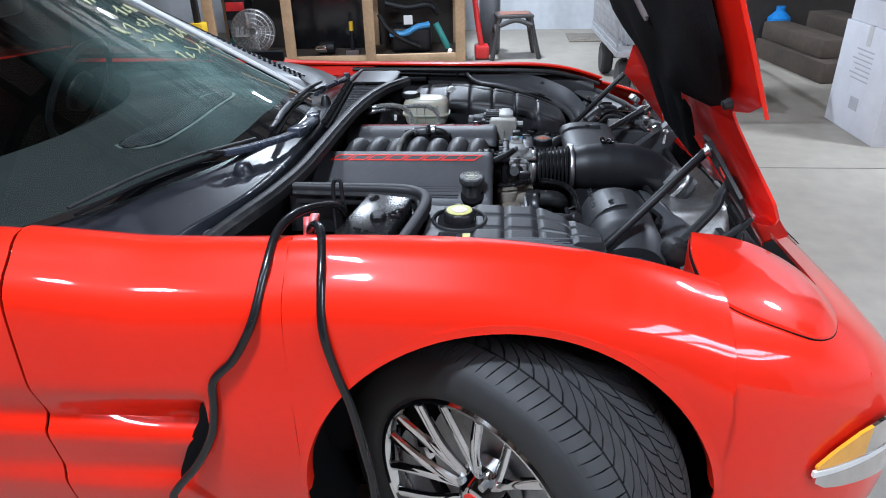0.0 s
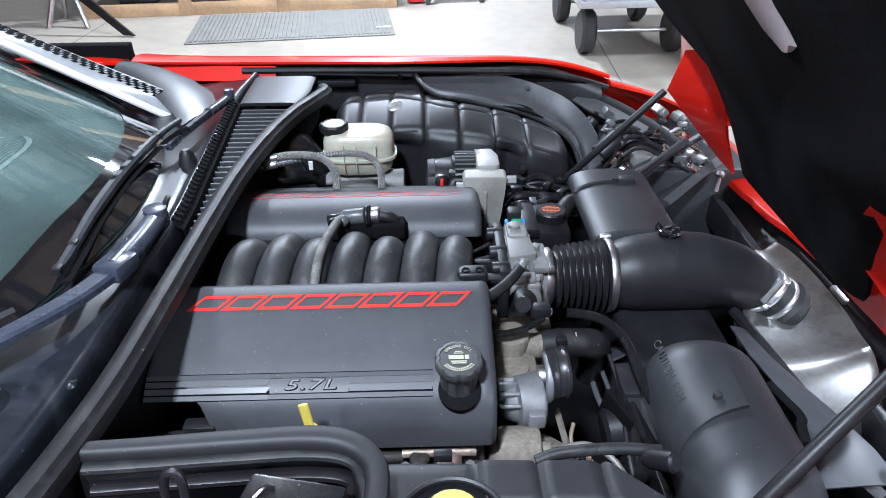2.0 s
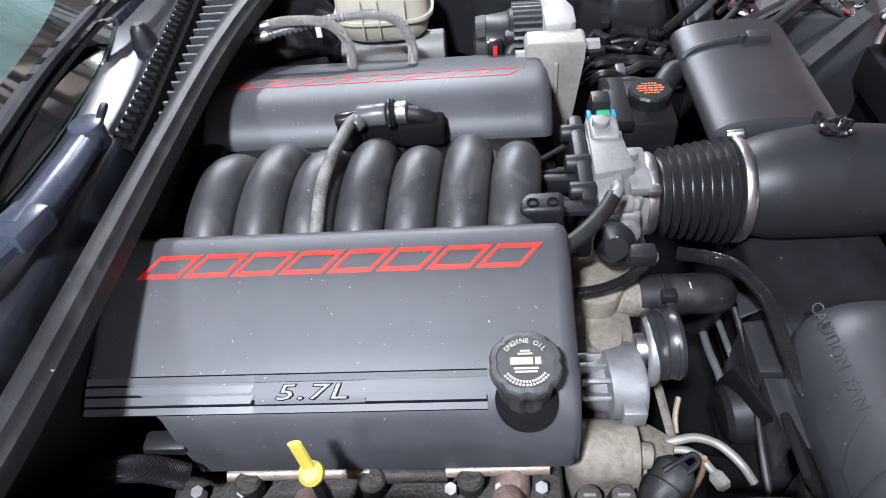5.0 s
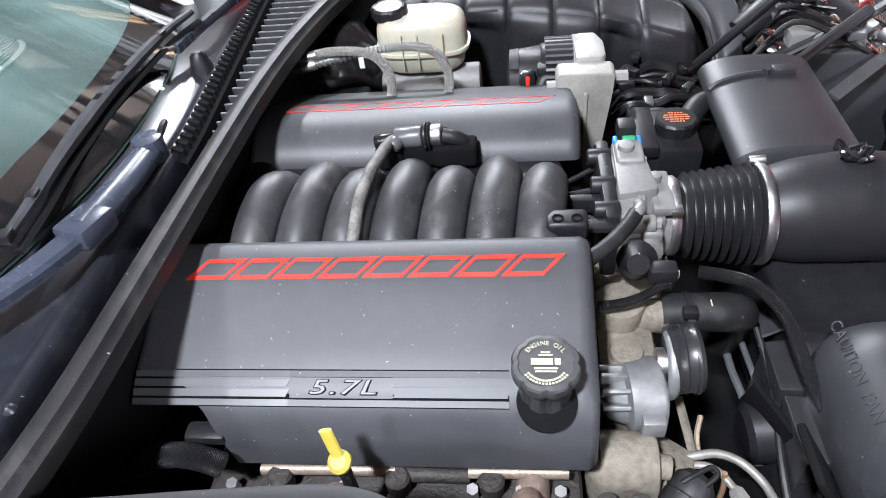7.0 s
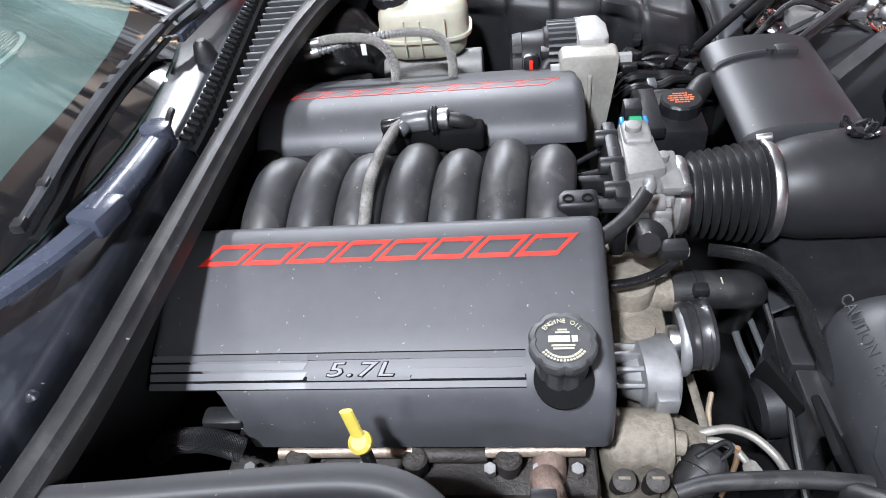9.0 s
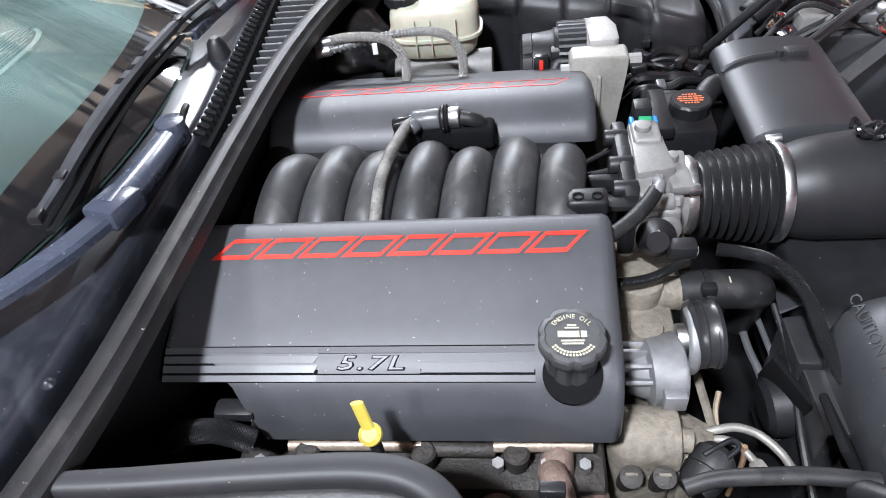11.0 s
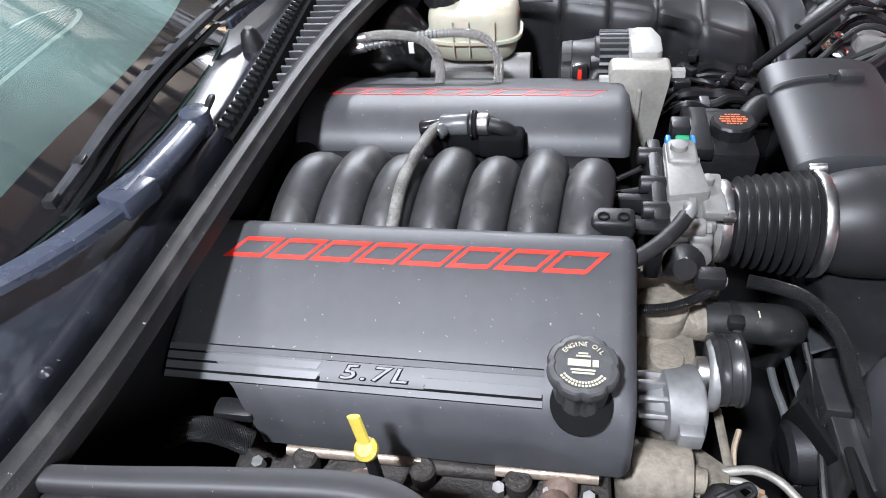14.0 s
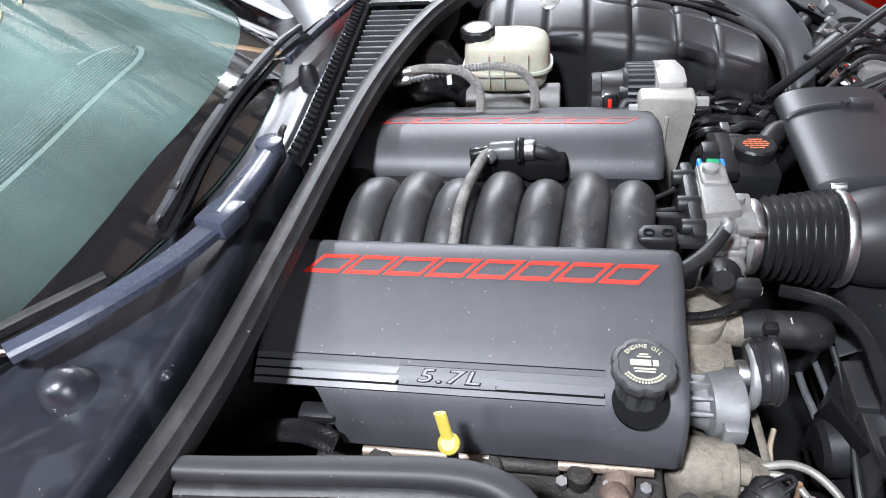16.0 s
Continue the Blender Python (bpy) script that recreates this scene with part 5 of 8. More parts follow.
part("fan_housing", prism([(0.338, 1.40), (0.40, 1.40), (0.40, 1.530), (0.338, 1.524)], 0.42, 0.565, 0.003), FANBOX, car)
part("housing_cap", sheet([[(0.322, 1.684, 0.592), (0.341, 1.688, 0.599), (0.362, 1.692, 0.596)], [(0.330, 1.715, 0.578), (0.350, 1.716, 0.586), (0.372, 1.717, 0.584)], [(0.334, 1.748, 0.558), (0.356, 1.746, 0.566), (0.380, 1.745, 0.566)]], 0.003), GUARD, car)
part("fan_guard_strut", tube([(0.312, 1.763, 0.500), (0.312, 1.708, 0.500), (0.316, 1.662, 0.500), (0.319, 1.591, 0.480)], 0.0048, 8, 5), GREYP, car)
part("fan_guard_strut", tube([(0.322, 1.733, 0.530), (0.324, 1.685, 0.530), (0.331, 1.651, 0.520)], 0.0038, 8, 5), GREYP, car)
part("fan_guard_strut", tube([(0.328, 1.725, 0.570), (0.329, 1.686, 0.560), (0.322, 1.630, 0.550), (0.327, 1.566, 0.540)], 0.003, 8, 5), DARK, car)
part("fan_motor", lathe((0.296, 1.606, 0.525), (1, 0.05, 0.15), [(0, 0.026), (0.006, 0.034), (0.040, 0.036), (0.045, 0.030)], 28), BLACK, car, "black fan motor")
fan = part("cooling_fan", lathe((0.345, 1.50, 0.53), (1, 0, 0), [(0, 0.03), (0.004, 0.045), (0.04, 0.048), (0.05, 0.03)], 28), BLACK, car, "black electric fan motor and blades")
# near-black blades: the shade inside the fan housing is painted in
for k in range(5):
    a = k * 1.2566 + 0.3
    M = Matrix.Translation((0.372, 1.50, 0.53)) @ Matrix.Rotation(a, 4, "X") @ Matrix.Rotation(0.5, 4, "Z")
    part("fan_blade", box(-0.004, 0.004, 0.04, 0.155, -0.03, 0.03, bevel=0.003, m=M), DARK, fan)
# bright sheet-metal radiator panel
PANEL = [((0.640, 1.952, 0.600), (0.686, 1.972, 0.602)), ((0.645, 1.945, 0.617), (0.690, 1.963, 0.620)), ((0.612, 1.90, 0.613), (0.710, 1.915, 0.617)), ((0.575, 1.83, 0.606), (0.722, 1.83, 0.610)), ((0.555, 1.76, 0.602), (0.724, 1.77, 0.606)), ((0.548, 1.70, 0.604), (0.718, 1.72, 0.606)), ((0.550, 1.655, 0.611), (0.712, 1.69, 0.611)), ((0.555, 1.635, 0.609), (0.712, 1.672, 0.607)), ((0.562, 1.612, 0.592), (0.714, 1.650, 0.588)), ((0.575, 1.57, 0.545), (0.716, 1.61, 0.535)), ((0.59, 1.53, 0.48), (0.716, 1.57, 0.47))]
left, right = spline([p for p, q in PANEL], 4), spline([q for p, q in PANEL], 4)
rows = []
for p, q in zip(left, right):
    run = [p.lerp(q, k / 10) for k in range(11)]
    rows.append([(p.x - 0.002, p.y, p.z - 0.05), (p.x - 0.001, p.y, p.z - 0.006)] + [(w.x, w.y, w.z - 0.010 * math.sin(math.pi * k / 10)) for k, w in enumerate(run)] + [(q.x + 0.003, q.y, q.z - 0.004), (q.x + 0.004, q.y, q.z - 0.05)])
part("radiator_panel", sheet(rows, 0.003), SHEET, car, "scuffed bare sheet-metal panel before the radiator", 60)
part("panel_edge", tube([(0.716, 1.925, 0.618), (0.728, 1.86, 0.612), (0.734, 1.792, 0.606)], 0.0045, 8, 4), BLACK, car)
part("edge_clip", box(-0.020, 0.020, -0.005, 0.005, -0.004, 0.006, bevel=0.002, m=axes((0.731, 1.81, 0.611), (0.1, -1, -0.1), (1, 0, 0))), STEEL, car)
part("panel_seal", tube([(0.530, 1.76, 0.622), (0.538, 1.68, 0.626), (0.552, 1.60, 0.622), (0.572, 1.52, 0.610), (0.60, 1.42, 0.58)], 0.009, 8), BLACK, car)
part("panel_bracket", sheet([[(0.53 + 0.05 * i + 0.1 * k, 1.45 - 0.08 * k, 0.635 - 0.03 * i - 0.06 * k) for k in (0, 0.5, 1)] for i in (0, 1)], 0.003), GREYP, car)
part("front_crossbar", box(0.68, 0.70, 1.34, 2.32, 0.50, 0.57, bevel=0.005), BLACK, car)
part("lamp_cable", tube([(0.655, 1.49, 0.69), (0.668, 1.45, 0.66), (0.655, 1.40, 0.62), (0.60, 1.375, 0.60), (0.55, 1.37, 0.59)], 0.007, 10), LOOM, car)

# ---------------------------------------------------------------- coolant tank with padded cells
def pillow(u, v, nu, nv, h=0.008):
    a, b = abs(math.sin(math.pi * u * nu)), abs(math.sin(math.pi * v * nv))
    return h * (min(1, a * 2.6) * min(1, b * 2.6)) ** 0.7


rows = []
for i in range(71):
    u = i / 70
    row = []
    for k in range(43):
        v = k / 42
        yn, yf = 1.215 + 0.012 * u + 0.02 * max(0, u - 0.9) * 3, 1.402 - 0.004 * u - 0.12 * max(0, u - 0.66) / 0.34
        x = -0.012 + 0.362 * u
        y = yn + (yf - yn) * v
        z = 0.727 - 0.012 * u + (pillow((u - 0.28) / 0.72, v, 4, 3) if u > 0.28 else 0.004 * min(1, min(u, 0.28 - u) * 40) * min(1, min(v, 1 - v) * 8))
        ed = min(v, 1 - v, u * 1.8, (1 - u) * 1.8)
        z -= 0.022 * max(0, 1 - ed / 0.055) ** 2
        if v < 0.2 and 0.10 < u < 0.2:
            z -= 0.016
        row.append((x, y, z))
    rows.append(row)
bm = sheet(rows, 0.012)
poly = [(rows[i][0][0], rows[i][0][1]) for i in range(0, 71, 7)] + [(rows[70][k][0], rows[70][k][1]) for k in range(6, 43, 6)] + [(rows[i][-1][0], rows[i][-1][1]) for i in range(63, -1, -7)]
add_prism(bm, poly, 0.52, 0.703)
tank = part("coolant_tank", bm, TANK, car, "black coolant tank moulded in padded cells", 50)
part("filler_neck", lathe((0.062, 1.315, 0.70), (0, 0, 1), [(0, 0.046), (0.024, 0.046), (0.027, 0.044), (0.024, 0.040), (0.022, 0.036)], 36), BLACK, tank)
part("cap_well", lathe((0.062, 1.315, 0.7275), (0, 0, 1), [(0, 0.0505), (0.0042, 0.0505), (0.0044, 0.0495), (0.0025, 0.0485)], 44), DARK, tank)
part("well_ring", lathe((0.062, 1.315, 0.728), (0, 0, 1), [(0, 0.058), (0.0055, 0.0565), (0.007, 0.054), (0.0055, 0.0515), (0, 0.0505)], 44, cap=False), TANK, tank)
cap = part("pressure_cap", lathe((0.062, 1.315, 0.716), (0, 0, 1), [(0, 0.028), (0.012, 0.0315), (0.030, 0.0315), (0.034, 0.029), (0.035, 0.027)], 48, lobes=12, depth=0.05), BLACK, car, "black pressure cap with a worn yellow label")
part("cap_label", lathe((0.062, 1.315, 0.7512), (0, 0, 1), [(0, 0.0262), (0.0012, 0.0262), (0.0014, 0.0252)], 40), CAPYEL, cap)
part("cap_label", lathe((0.062, 1.315, 0.7524), (0, 0, 1), [(0, 0.0155), (0.0010, 0.0155)], 30), mat("cap_label_worn", (0.52, 0.43, 0.42), 0.5, vary=0.25, scale=120), cap)
part("tank_hose", tube([(0.162, 1.436, 0.672), (0.186, 1.441, 0.678), (0.220, 1.442, 0.682), (0.262, 1.443, 0.682), (0.307, 1.440, 0.680)], 0.0072, 12), RUBBER, car, "black hose along the coolant tank")
part("hose_stopper", lathe((0.306, 1.417, 0.690), (0.6, -0.6, 0.5), [(-0.03, 0.009), (-0.02, 0.0118), (0.008, 0.0125), (0.011, 0.010)], 22), BLACK, car, "round black rubber stopper")
part("tank_bracket", box(0.045, 0.065, 1.405, 1.415, 0.712, 0.724, bevel=0.002), BLACK, car)

# smooth guard between tank and fender, with a label
gr = []
for i in range(20):
    x = -0.030 + 0.43 * i / 19
    e = max(0, (x - 0.22) / 0.2)
    gr.append([(x, 1.10 + 0.0 * x, 0.748 - 0.03 * e), (x, 1.125, 0.752 - 0.03 * e), (x, 1.165, 0.753 - 0.03 * e), (x, 1.20 - 0.02 * e, 0.746 - 0.035 * e), (x, 1.215 - 0.03 * e, 0.725 - 0.04 * e), (x, 1.22 - 0.03 * e, 0.68 - 0.04 * e)])
guard = part("fender_guard", sheet(gr, 0.004), GUARD, car, "smooth grey-black plastic guard with a faded label", 60)
bm = bmesh.new()
add_box(bm, 0.075, 0.089, 1.180, 1.198, 0.7555, 0.7562)
part("label_corner", bm, CAPYEL, guard)
faded = mat("faded_print", (0.066, 0.072, 0.085), 0.5, vary=0.3, scale=80)
for r in range(7):
    w = 0.11 + 0.02 * math.sin(r * 2.3)
    part("label_line", box(0.155, 0.155 + w, 1.128 + 0.0085 * r, 1.1315 + 0.0085 * r, 0.7566, 0.7570), faded, guard)
part("label_line", box(0.090, 0.093, 1.12, 1.18, 0.7562, 0.7566), faded, guard)

# ---------------------------------------------------------------- fuse box, battery tray and seal
fz = lambda x, y: 0.742 + 0.17 * (y - 1.17)
FUSE = [(-0.175, 1.205), (-0.078, 1.168), (-0.036, 1.335), (-0.128, 1.352)]
bm = prism(FUSE, 0.60, 0, 0.004, top=fz)
fuse = part("fuse_box", bm, mat("fuse_lid_plastic", (0.012, 0.012, 0.013), 0.27, vary=0.3, scale=14, bump=0.04, bump_scale=400, dust=0.3, spec=0.5), car, "black fuse and relay box with a lid bolt")
m = axes((-0.094, 1.258, fz(0, 1.258)), (1, -0.25, 0), (0, 1, 0.17))
part("lid_bolt", lathe((-0.094, 1.258, fz(0, 1.258)), (0, -0.17, 1), [(0, 0.017), (0.010, 0.0155), (0.013, 0.012)], 18, lobes=6, depth=0.12), BLACK, fuse)
part("moulded_lettering", words("FUSE  RELAY\nCENTER", 0.0085, axes((-0.118, 1.212, fz(0, 1.212) + 0.0005), (1, -0.32, -0.05), (0.3, 1, 0.17)), 0.0005), DARK, fuse, "moulded words FUSE RELAY CENTER")
part("broken_tab", tube([(-0.075, 1.268, 0.760), (-0.060, 1.272, 0.766), (-0.048, 1.285, 0.764)], 0.004, 8, 4), GLOSSY, fuse)
part("broken_tab", box(-0.070, -0.052, 1.258, 1.266, 0.756, 0.764, bevel=0.002), GLOSSY, fuse)
part("broken_tab", tube([(-0.122, 1.325, 0.768), (-0.113, 1.333, 0.772), (-0.105, 1.334, 0.770)], 0.003, 8, 4), GLOSSY, fuse)

def strip_seal(pts, section, n=8, scale=None):
    """Sweeps a section of (across, up) along points; across is to the right of the run, level."""
    C = spline(pts, n)
    rings = []
    for i, p in enumerate(C):
        d = C[min(i + 1, len(C) - 1)] - C[max(i - 1, 0)]
        u = Vector((d.y, -d.x, 0)).normalized()
        k = 1.0 if scale is None else lerp(scale, i / (len(C) - 1))
        rings.append([p + u * a * k + Vector((0, 0, b * k)) for a, b in section])
    return add_rings(bmesh.new(), rings)


SEAL = [(-0.305, 1.378, 0.776), (-0.24, 1.384, 0.772), (-0.16, 1.394, 0.766), (-0.08, 1.401, 0.761), (-0.038, 1.393, 0.759), (-0.014, 1.369, 0.757), (-0.010, 1.33, 0.755), (-0.020, 1.27, 0.750), (-0.036, 1.20, 0.745), (-0.05, 1.14, 0.740)]
seal = part("tray_seal", strip_seal(SEAL, [(-0.0115, -0.012), (-0.0125, 0.002), (-0.0105, 0.0075), (-0.0060, 0.0100), (0.0050, 0.0100), (0.0095, 0.0080), (0.0120, 0.0030), (0.0125, -0.004), (0.0105, -0.012)], 8, [(0, 0.72), (0.15, 0.85), (0.35, 1.0), (1, 0.95)]), SEALR, car, "black rubber seal round the battery tray", 40)
bm = bmesh.new()
C = spline(SEAL, 8)
add_sheet(bm, [[(p.x, p.y, p.z - 0.004), (p.x, p.y - 0.006 * (1 if i < 36 else 0) , p.z - 0.04), (p.x - 0.004, p.y - 0.008, p.z - 0.10)] for i, p in enumerate(C)], 0.006)
part("tray_wall", bm, BLACK, car)
part("seal_lip", tube([(p[0] - (0.022 if i > 4 else 0.0) + (0.020 if i == 0 else 0), p[1] - (0.026 if i < 6 else 0.004), p[2] - 0.024) for i, p in enumerate(SEAL)], 0.0085, 10, 8, flat=0.7), GLOSSY, seal)

part("seal_lip", tube([(p[0] - (0.010 if i > 4 else 0.0) + (0.010 if i == 0 else 0), p[1] - (0.013 if i < 6 else 0.002), p[2] - 0.010) for i, p in enumerate(SEAL)], 0.0075, 10, 8, flat=0.8), RUBBER, seal)
bat = part("battery", box(-0.350, -0.185, 1.12, 1.332, 0.50, 0.680, bevel=0.006), DARK, car, "black battery with white printed labels")
part("white_label", prism([(-0.290, 1.190), (-0.252, 1.188), (-0.250, 1.305), (-0.254, 1.309), (-0.277, 1.311), (-0.281, 1.307)], 0.679, 0.6815), WHITE, bat)
random.seed(8)
for r in range(6):
    y = 1.200
    while y < 1.318:
        w = random.uniform(0.012, 0.04)
        x = -0.343 + 0.0062 * r + (y - 1.2) * 0.12
        part("print_bar", box(x, x + 0.0032, y, min(y + w, 1.326), 0.6802, 0.6810), WHITE, bat)
        y += w + 0.006
for r in range(9):
    part("print_bar", box(-0.262, -0.257, 1.215 + 0.006 * r, 1.2175 + 0.006 * r, 0.6817, 0.6822), DARK, bat)
part("tray_lever", tube([(-0.190, 1.298, 0.69), (-0.194, 1.312, 0.775), (-0.193, 1.318, 0.806), (-0.186, 1.320, 0.814), (-0.178, 1.318, 0.808), (-0.176, 1.312, 0.780), (-0.164, 1.296, 0.715)], 0.0042, 10, 6), BLACK, car, "upright dark clamp lever bent into a loop")
part("lever_web", prism([(-0.192, 1.309), (-0.178, 1.309), (-0.170, 1.297), (-0.190, 1.297)], 0.69, 0.775), DARK, car)
part("inner_fender_cap", lathe((-0.405, 1.185, 0.74), (0, 0, 1), [(0, 0.016), (0.016, 0.016), (0.02, 0.011)], 18), GREYP, car)

# ---------------------------------------------------------------- engine front: pump, tensioner, hoses
pump = part("water_pump", box(0.135, 0.205, 1.60, 1.76, 0.50, 0.615, bevel=0.02), DULL, car, "grimy cast water pump housing")
bm = bmesh.new()
add_cyl(bm, (0.165, 1.70, 0.56), (0.165, 1.70, 0.640), 0.030, 0.028, 20, 0.004)
add_cyl(bm, (0.15, 1.70, 0.612), (0.222, 1.700, 0.612), 0.020, seg=20, bevel=0.003)
add_cyl(bm, (0.168, 1.645, 0.56), (0.168, 1.645, 0.622), 0.018, seg=16, bevel=0.003)
add_box(bm, 0.14, 0.235, 1.735, 1.80, 0.55, 0.625, bevel=0.012)
part("pump_casting", bm, DULL, pump)
ten = part("belt_tensioner", lathe((0.140, 1.607, 0.588), (1, 0.10, 0.02), [(0, 0.016), (0.004, 0.022), (0.022, 0.030), (0.026, 0.038), (0.056, 0.040), (0.060, 0.038), (0.061, 0.030), (0.064, 0.028)], 40), BRIGHT, car, "bright cast belt tensioner")
for k in range(5):
    a = 0.2 + k * 0.5 - 1.3
    part("cast_rib", box(0.138, 0.166, -0.0025, 0.0025, 0.010, 0.036, bevel=0.001, m=Matrix.Translation((0, 1.607, 0.588)) @ Matrix.Rotation(a, 4, "X")), BRIGHT, ten)
part("stop_lug", box(0.176, 0.200, 1.563, 1.580, 0.582, 0.606, bevel=0.003), BRIGHT, ten)
part("tensioner_arm", tube([(0.210, 1.634 + 0.033 * math.cos(radians(q)), 0.612 + 0.033 * math.sin(radians(q))) for q in (60, 90, 120, 150, 180, 210, 240)], 0.0065, 12, 4, flat=0.8), BRIGHT, ten)
part("arm_bolt", cyl((0.196, 1.634, 0.612), (0.219, 1.634, 0.6125), 0.017, seg=20, bevel=0.003), STEEL, ten)
idl = part("idler_pulley", lathe((0.210, 1.636, 0.616), (1, 0.05, 0.06), [(-0.003, 0.018), (0, 0.035), (0.004, 0.038), (0.007, 0.0365), (0.012, 0.036), (0.022, 0.036), (0.026, 0.038), (0.030, 0.036), (0.032, 0.030), (0.028, 0.026), (0.028, 0.016), (0.033, 0.014)], 48), PULLEY, car, "black ribbed idler pulley")
for k in (0, 3):
    part("pulley_rib", lathe((0.2225 + 0.0032 * k, 1.6366, 0.6167), (1, 0.05, 0.06), [(0, 0.036), (0.0008, 0.037), (0.0016, 0.036)], 40, cap=False), PULLEY, idl)
PIPE = mat("dull_pale_pipe", (0.27, 0.255, 0.23), 0.5, metal=0.35, vary=0.3, scale=60, bump=0.1, bump_scale=300)
bm = bmesh.new()
add_box(bm, 0.120, 0.190, 1.515, 1.578, 0.44, 0.585, bevel=0.022, seg=4)
add_cyl(bm, (0.132, 1.55, 0.555), (0.192, 1.548, 0.555), 0.034, seg=28, bevel=0.006)
add_cyl(bm, (0.186, 1.545, 0.562), (0.205, 1.543, 0.560), 0.013, seg=16, bevel=0.003)
part("lower_casting", bm, DULL, car, "grimy cast front bracket")
part("lower_bracket", prism([(0.192, 1.515), (0.232, 1.540), (0.238, 1.575), (0.205, 1.600), (0.192, 1.585)], 0.44, 0.535, 0.004), DULL, car)
part("guard_edge", tube([(0.234, 1.648, 0.530), (0.237, 1.613, 0.525), (0.240, 1.581, 0.520)], 0.005, 8, 5, flat=0.4), DULL, car)
for x in (0.138, 0.170):
    bolt = part("bracket_bolt", lathe((x, 1.502, 0.560), (0, -0.35, 0.94), [(-0.05, 0.009), (0, 0.0115), (0.008, 0.0115), (0.010, 0.007)], 18), GRIME, car)
    part("bolt_slot", box(x - 0.006, x + 0.006, 1.4985, 1.5015, 0.566, 0.572, bevel=0.001), DULL, bolt)
part("steel_pipe", tube([(0.228, 1.571, 0.530), (0.242, 1.573, 0.533), (0.262, 1.574, 0.535), (0.283, 1.566, 0.533), (0.300, 1.547, 0.530), (0.311, 1.531, 0.520)], 0.0048, 12), PIPE, car, "bent pale metal pipe")
part("steel_pipe", tube([(0.234, 1.566, 0.525), (0.249, 1.564, 0.527), (0.262, 1.556, 0.527), (0.270, 1.545, 0.525), (0.277, 1.538, 0.520)], 0.0042, 10), PIPE, car)
part("pipe_nut", lathe((0.277, 1.536, 0.520), (0.5, -0.8, -0.2), [(-0.008, 0.006), (-0.004, 0.009), (0.008, 0.009), (0.012, 0.005)], 6), PIPE, car)
boot = part("wire_boot", lathe((0.208, 1.508, 0.540), (0.62, 0.75, 0.2), [(-0.012, 0.016), (0, 0.021), (0.012, 0.0225), (0.014, 0.0205), (0.018, 0.0225), (0.034, 0.021), (0.042, 0.014)], 24), RUBBER, car, "scuffed black rubber hose boot")
part("boot_clip", tube([(0.212, 1.525, 0.565), (0.224, 1.531, 0.568), (0.242, 1.540, 0.568), (0.247, 1.533, 0.566), (0.234, 1.523, 0.562)], 0.0028, 8, 5), BLACK, boot)
part("frayed_wire", tube([(0.251, 1.597, 0.500), (0.253, 1.616, 0.505), (0.260, 1.636, 0.510)], 0.0032, 6), mat("frayed_pale_wire", (0.42, 0.33, 0.24), 0.5, metal=0.3, vary=0.4, scale=90), car)
rh = part("radiator_hose", tube([(0.212, 1.703, 0.613), (0.25, 1.703, 0.614), (0.280, 1.705, 0.612), (0.300, 1.713, 0.600), (0.307, 1.732, 0.565), (0.308, 1.755, 0.50)], 0.0225, 20), RUBBER, car, "black radiator hose with a spring clip")
part("spring_clip", lathe((0.236, 1.700, 0.612), (1, 0, 0), [(0, 0.0247), (0, 0.027), (0.008, 0.027), (0.008, 0.0247)], 24, cap=False), BLACK, rh)
part("spring_clip_tab", box(0.230, 0.246, 1.678, 1.690, 0.630, 0.642, bevel=0.002), BLACK, rh)
part("hose_printing", box(0.262, 0.2635, 1.692, 1.701, 0.6364, 0.6370), PRINT, rh)
LOOMRUN = [(0.252, 1.726, 0.655), (0.277, 1.720, 0.655), (0.306, 1.712, 0.650), (0.325, 1.688, 0.645), (0.334, 1.662, 0.640), (0.337, 1.634, 0.632), (0.342, 1.599, 0.622), (0.352, 1.570, 0.610), (0.368, 1.548, 0.590)]
wl = part("wiring_loom", tube(LOOMRUN, 0.0062, 12), LOOM, car, "braided black wiring loom")
tagged(part("loom_braid", add_braid(bmesh.new(), LOOMRUN, 0.0064, 14, 0.030, 0.0009, 10), GLOSSY, wl), kind="stuff")
part("fan_wire", tube([(0.32, 1.70, 0.59), (0.325, 1.64, 0.57), (0.318, 1.55, 0.545), (0.322, 1.46, 0.50)], 0.004, 8), RUBBER, car)
part("frayed_wire", tube([(0.262, 1.545, 0.44), (0.266, 1.548, 0.50), (0.264, 1.552, 0.535)], 0.003, 6), mat("copper_wire", (0.65, 0.40, 0.25), 0.4, metal=0.6), car)

# dipstick
part("dipstick", tube([(-0.090, 1.462, 0.50), (-0.093, 1.467, 0.60), (-0.096, 1.470, 0.69)], 0.006, 8), BLACK, car, "engine dipstick with a yellow pull ring")
bm = bmesh.new()
add_tube(bm, [(-0.098, 1.472, 0.694), (-0.101, 1.475, 0.711), (-0.104, 1.478, 0.729)], 0.0060, 10, 5, flat=0.45, up=(1, 0, 0))
add_lathe(bm, (-0.097, 1.471, 0.690), (-0.1, -0.4, 0.9), [(-0.006, 0.008), (0, 0.0105), (0.005, 0.0105), (0.008, 0.007)], 20)
part("dipstick_handle", bm, YELLOW, car, "yellow plastic dipstick handle")

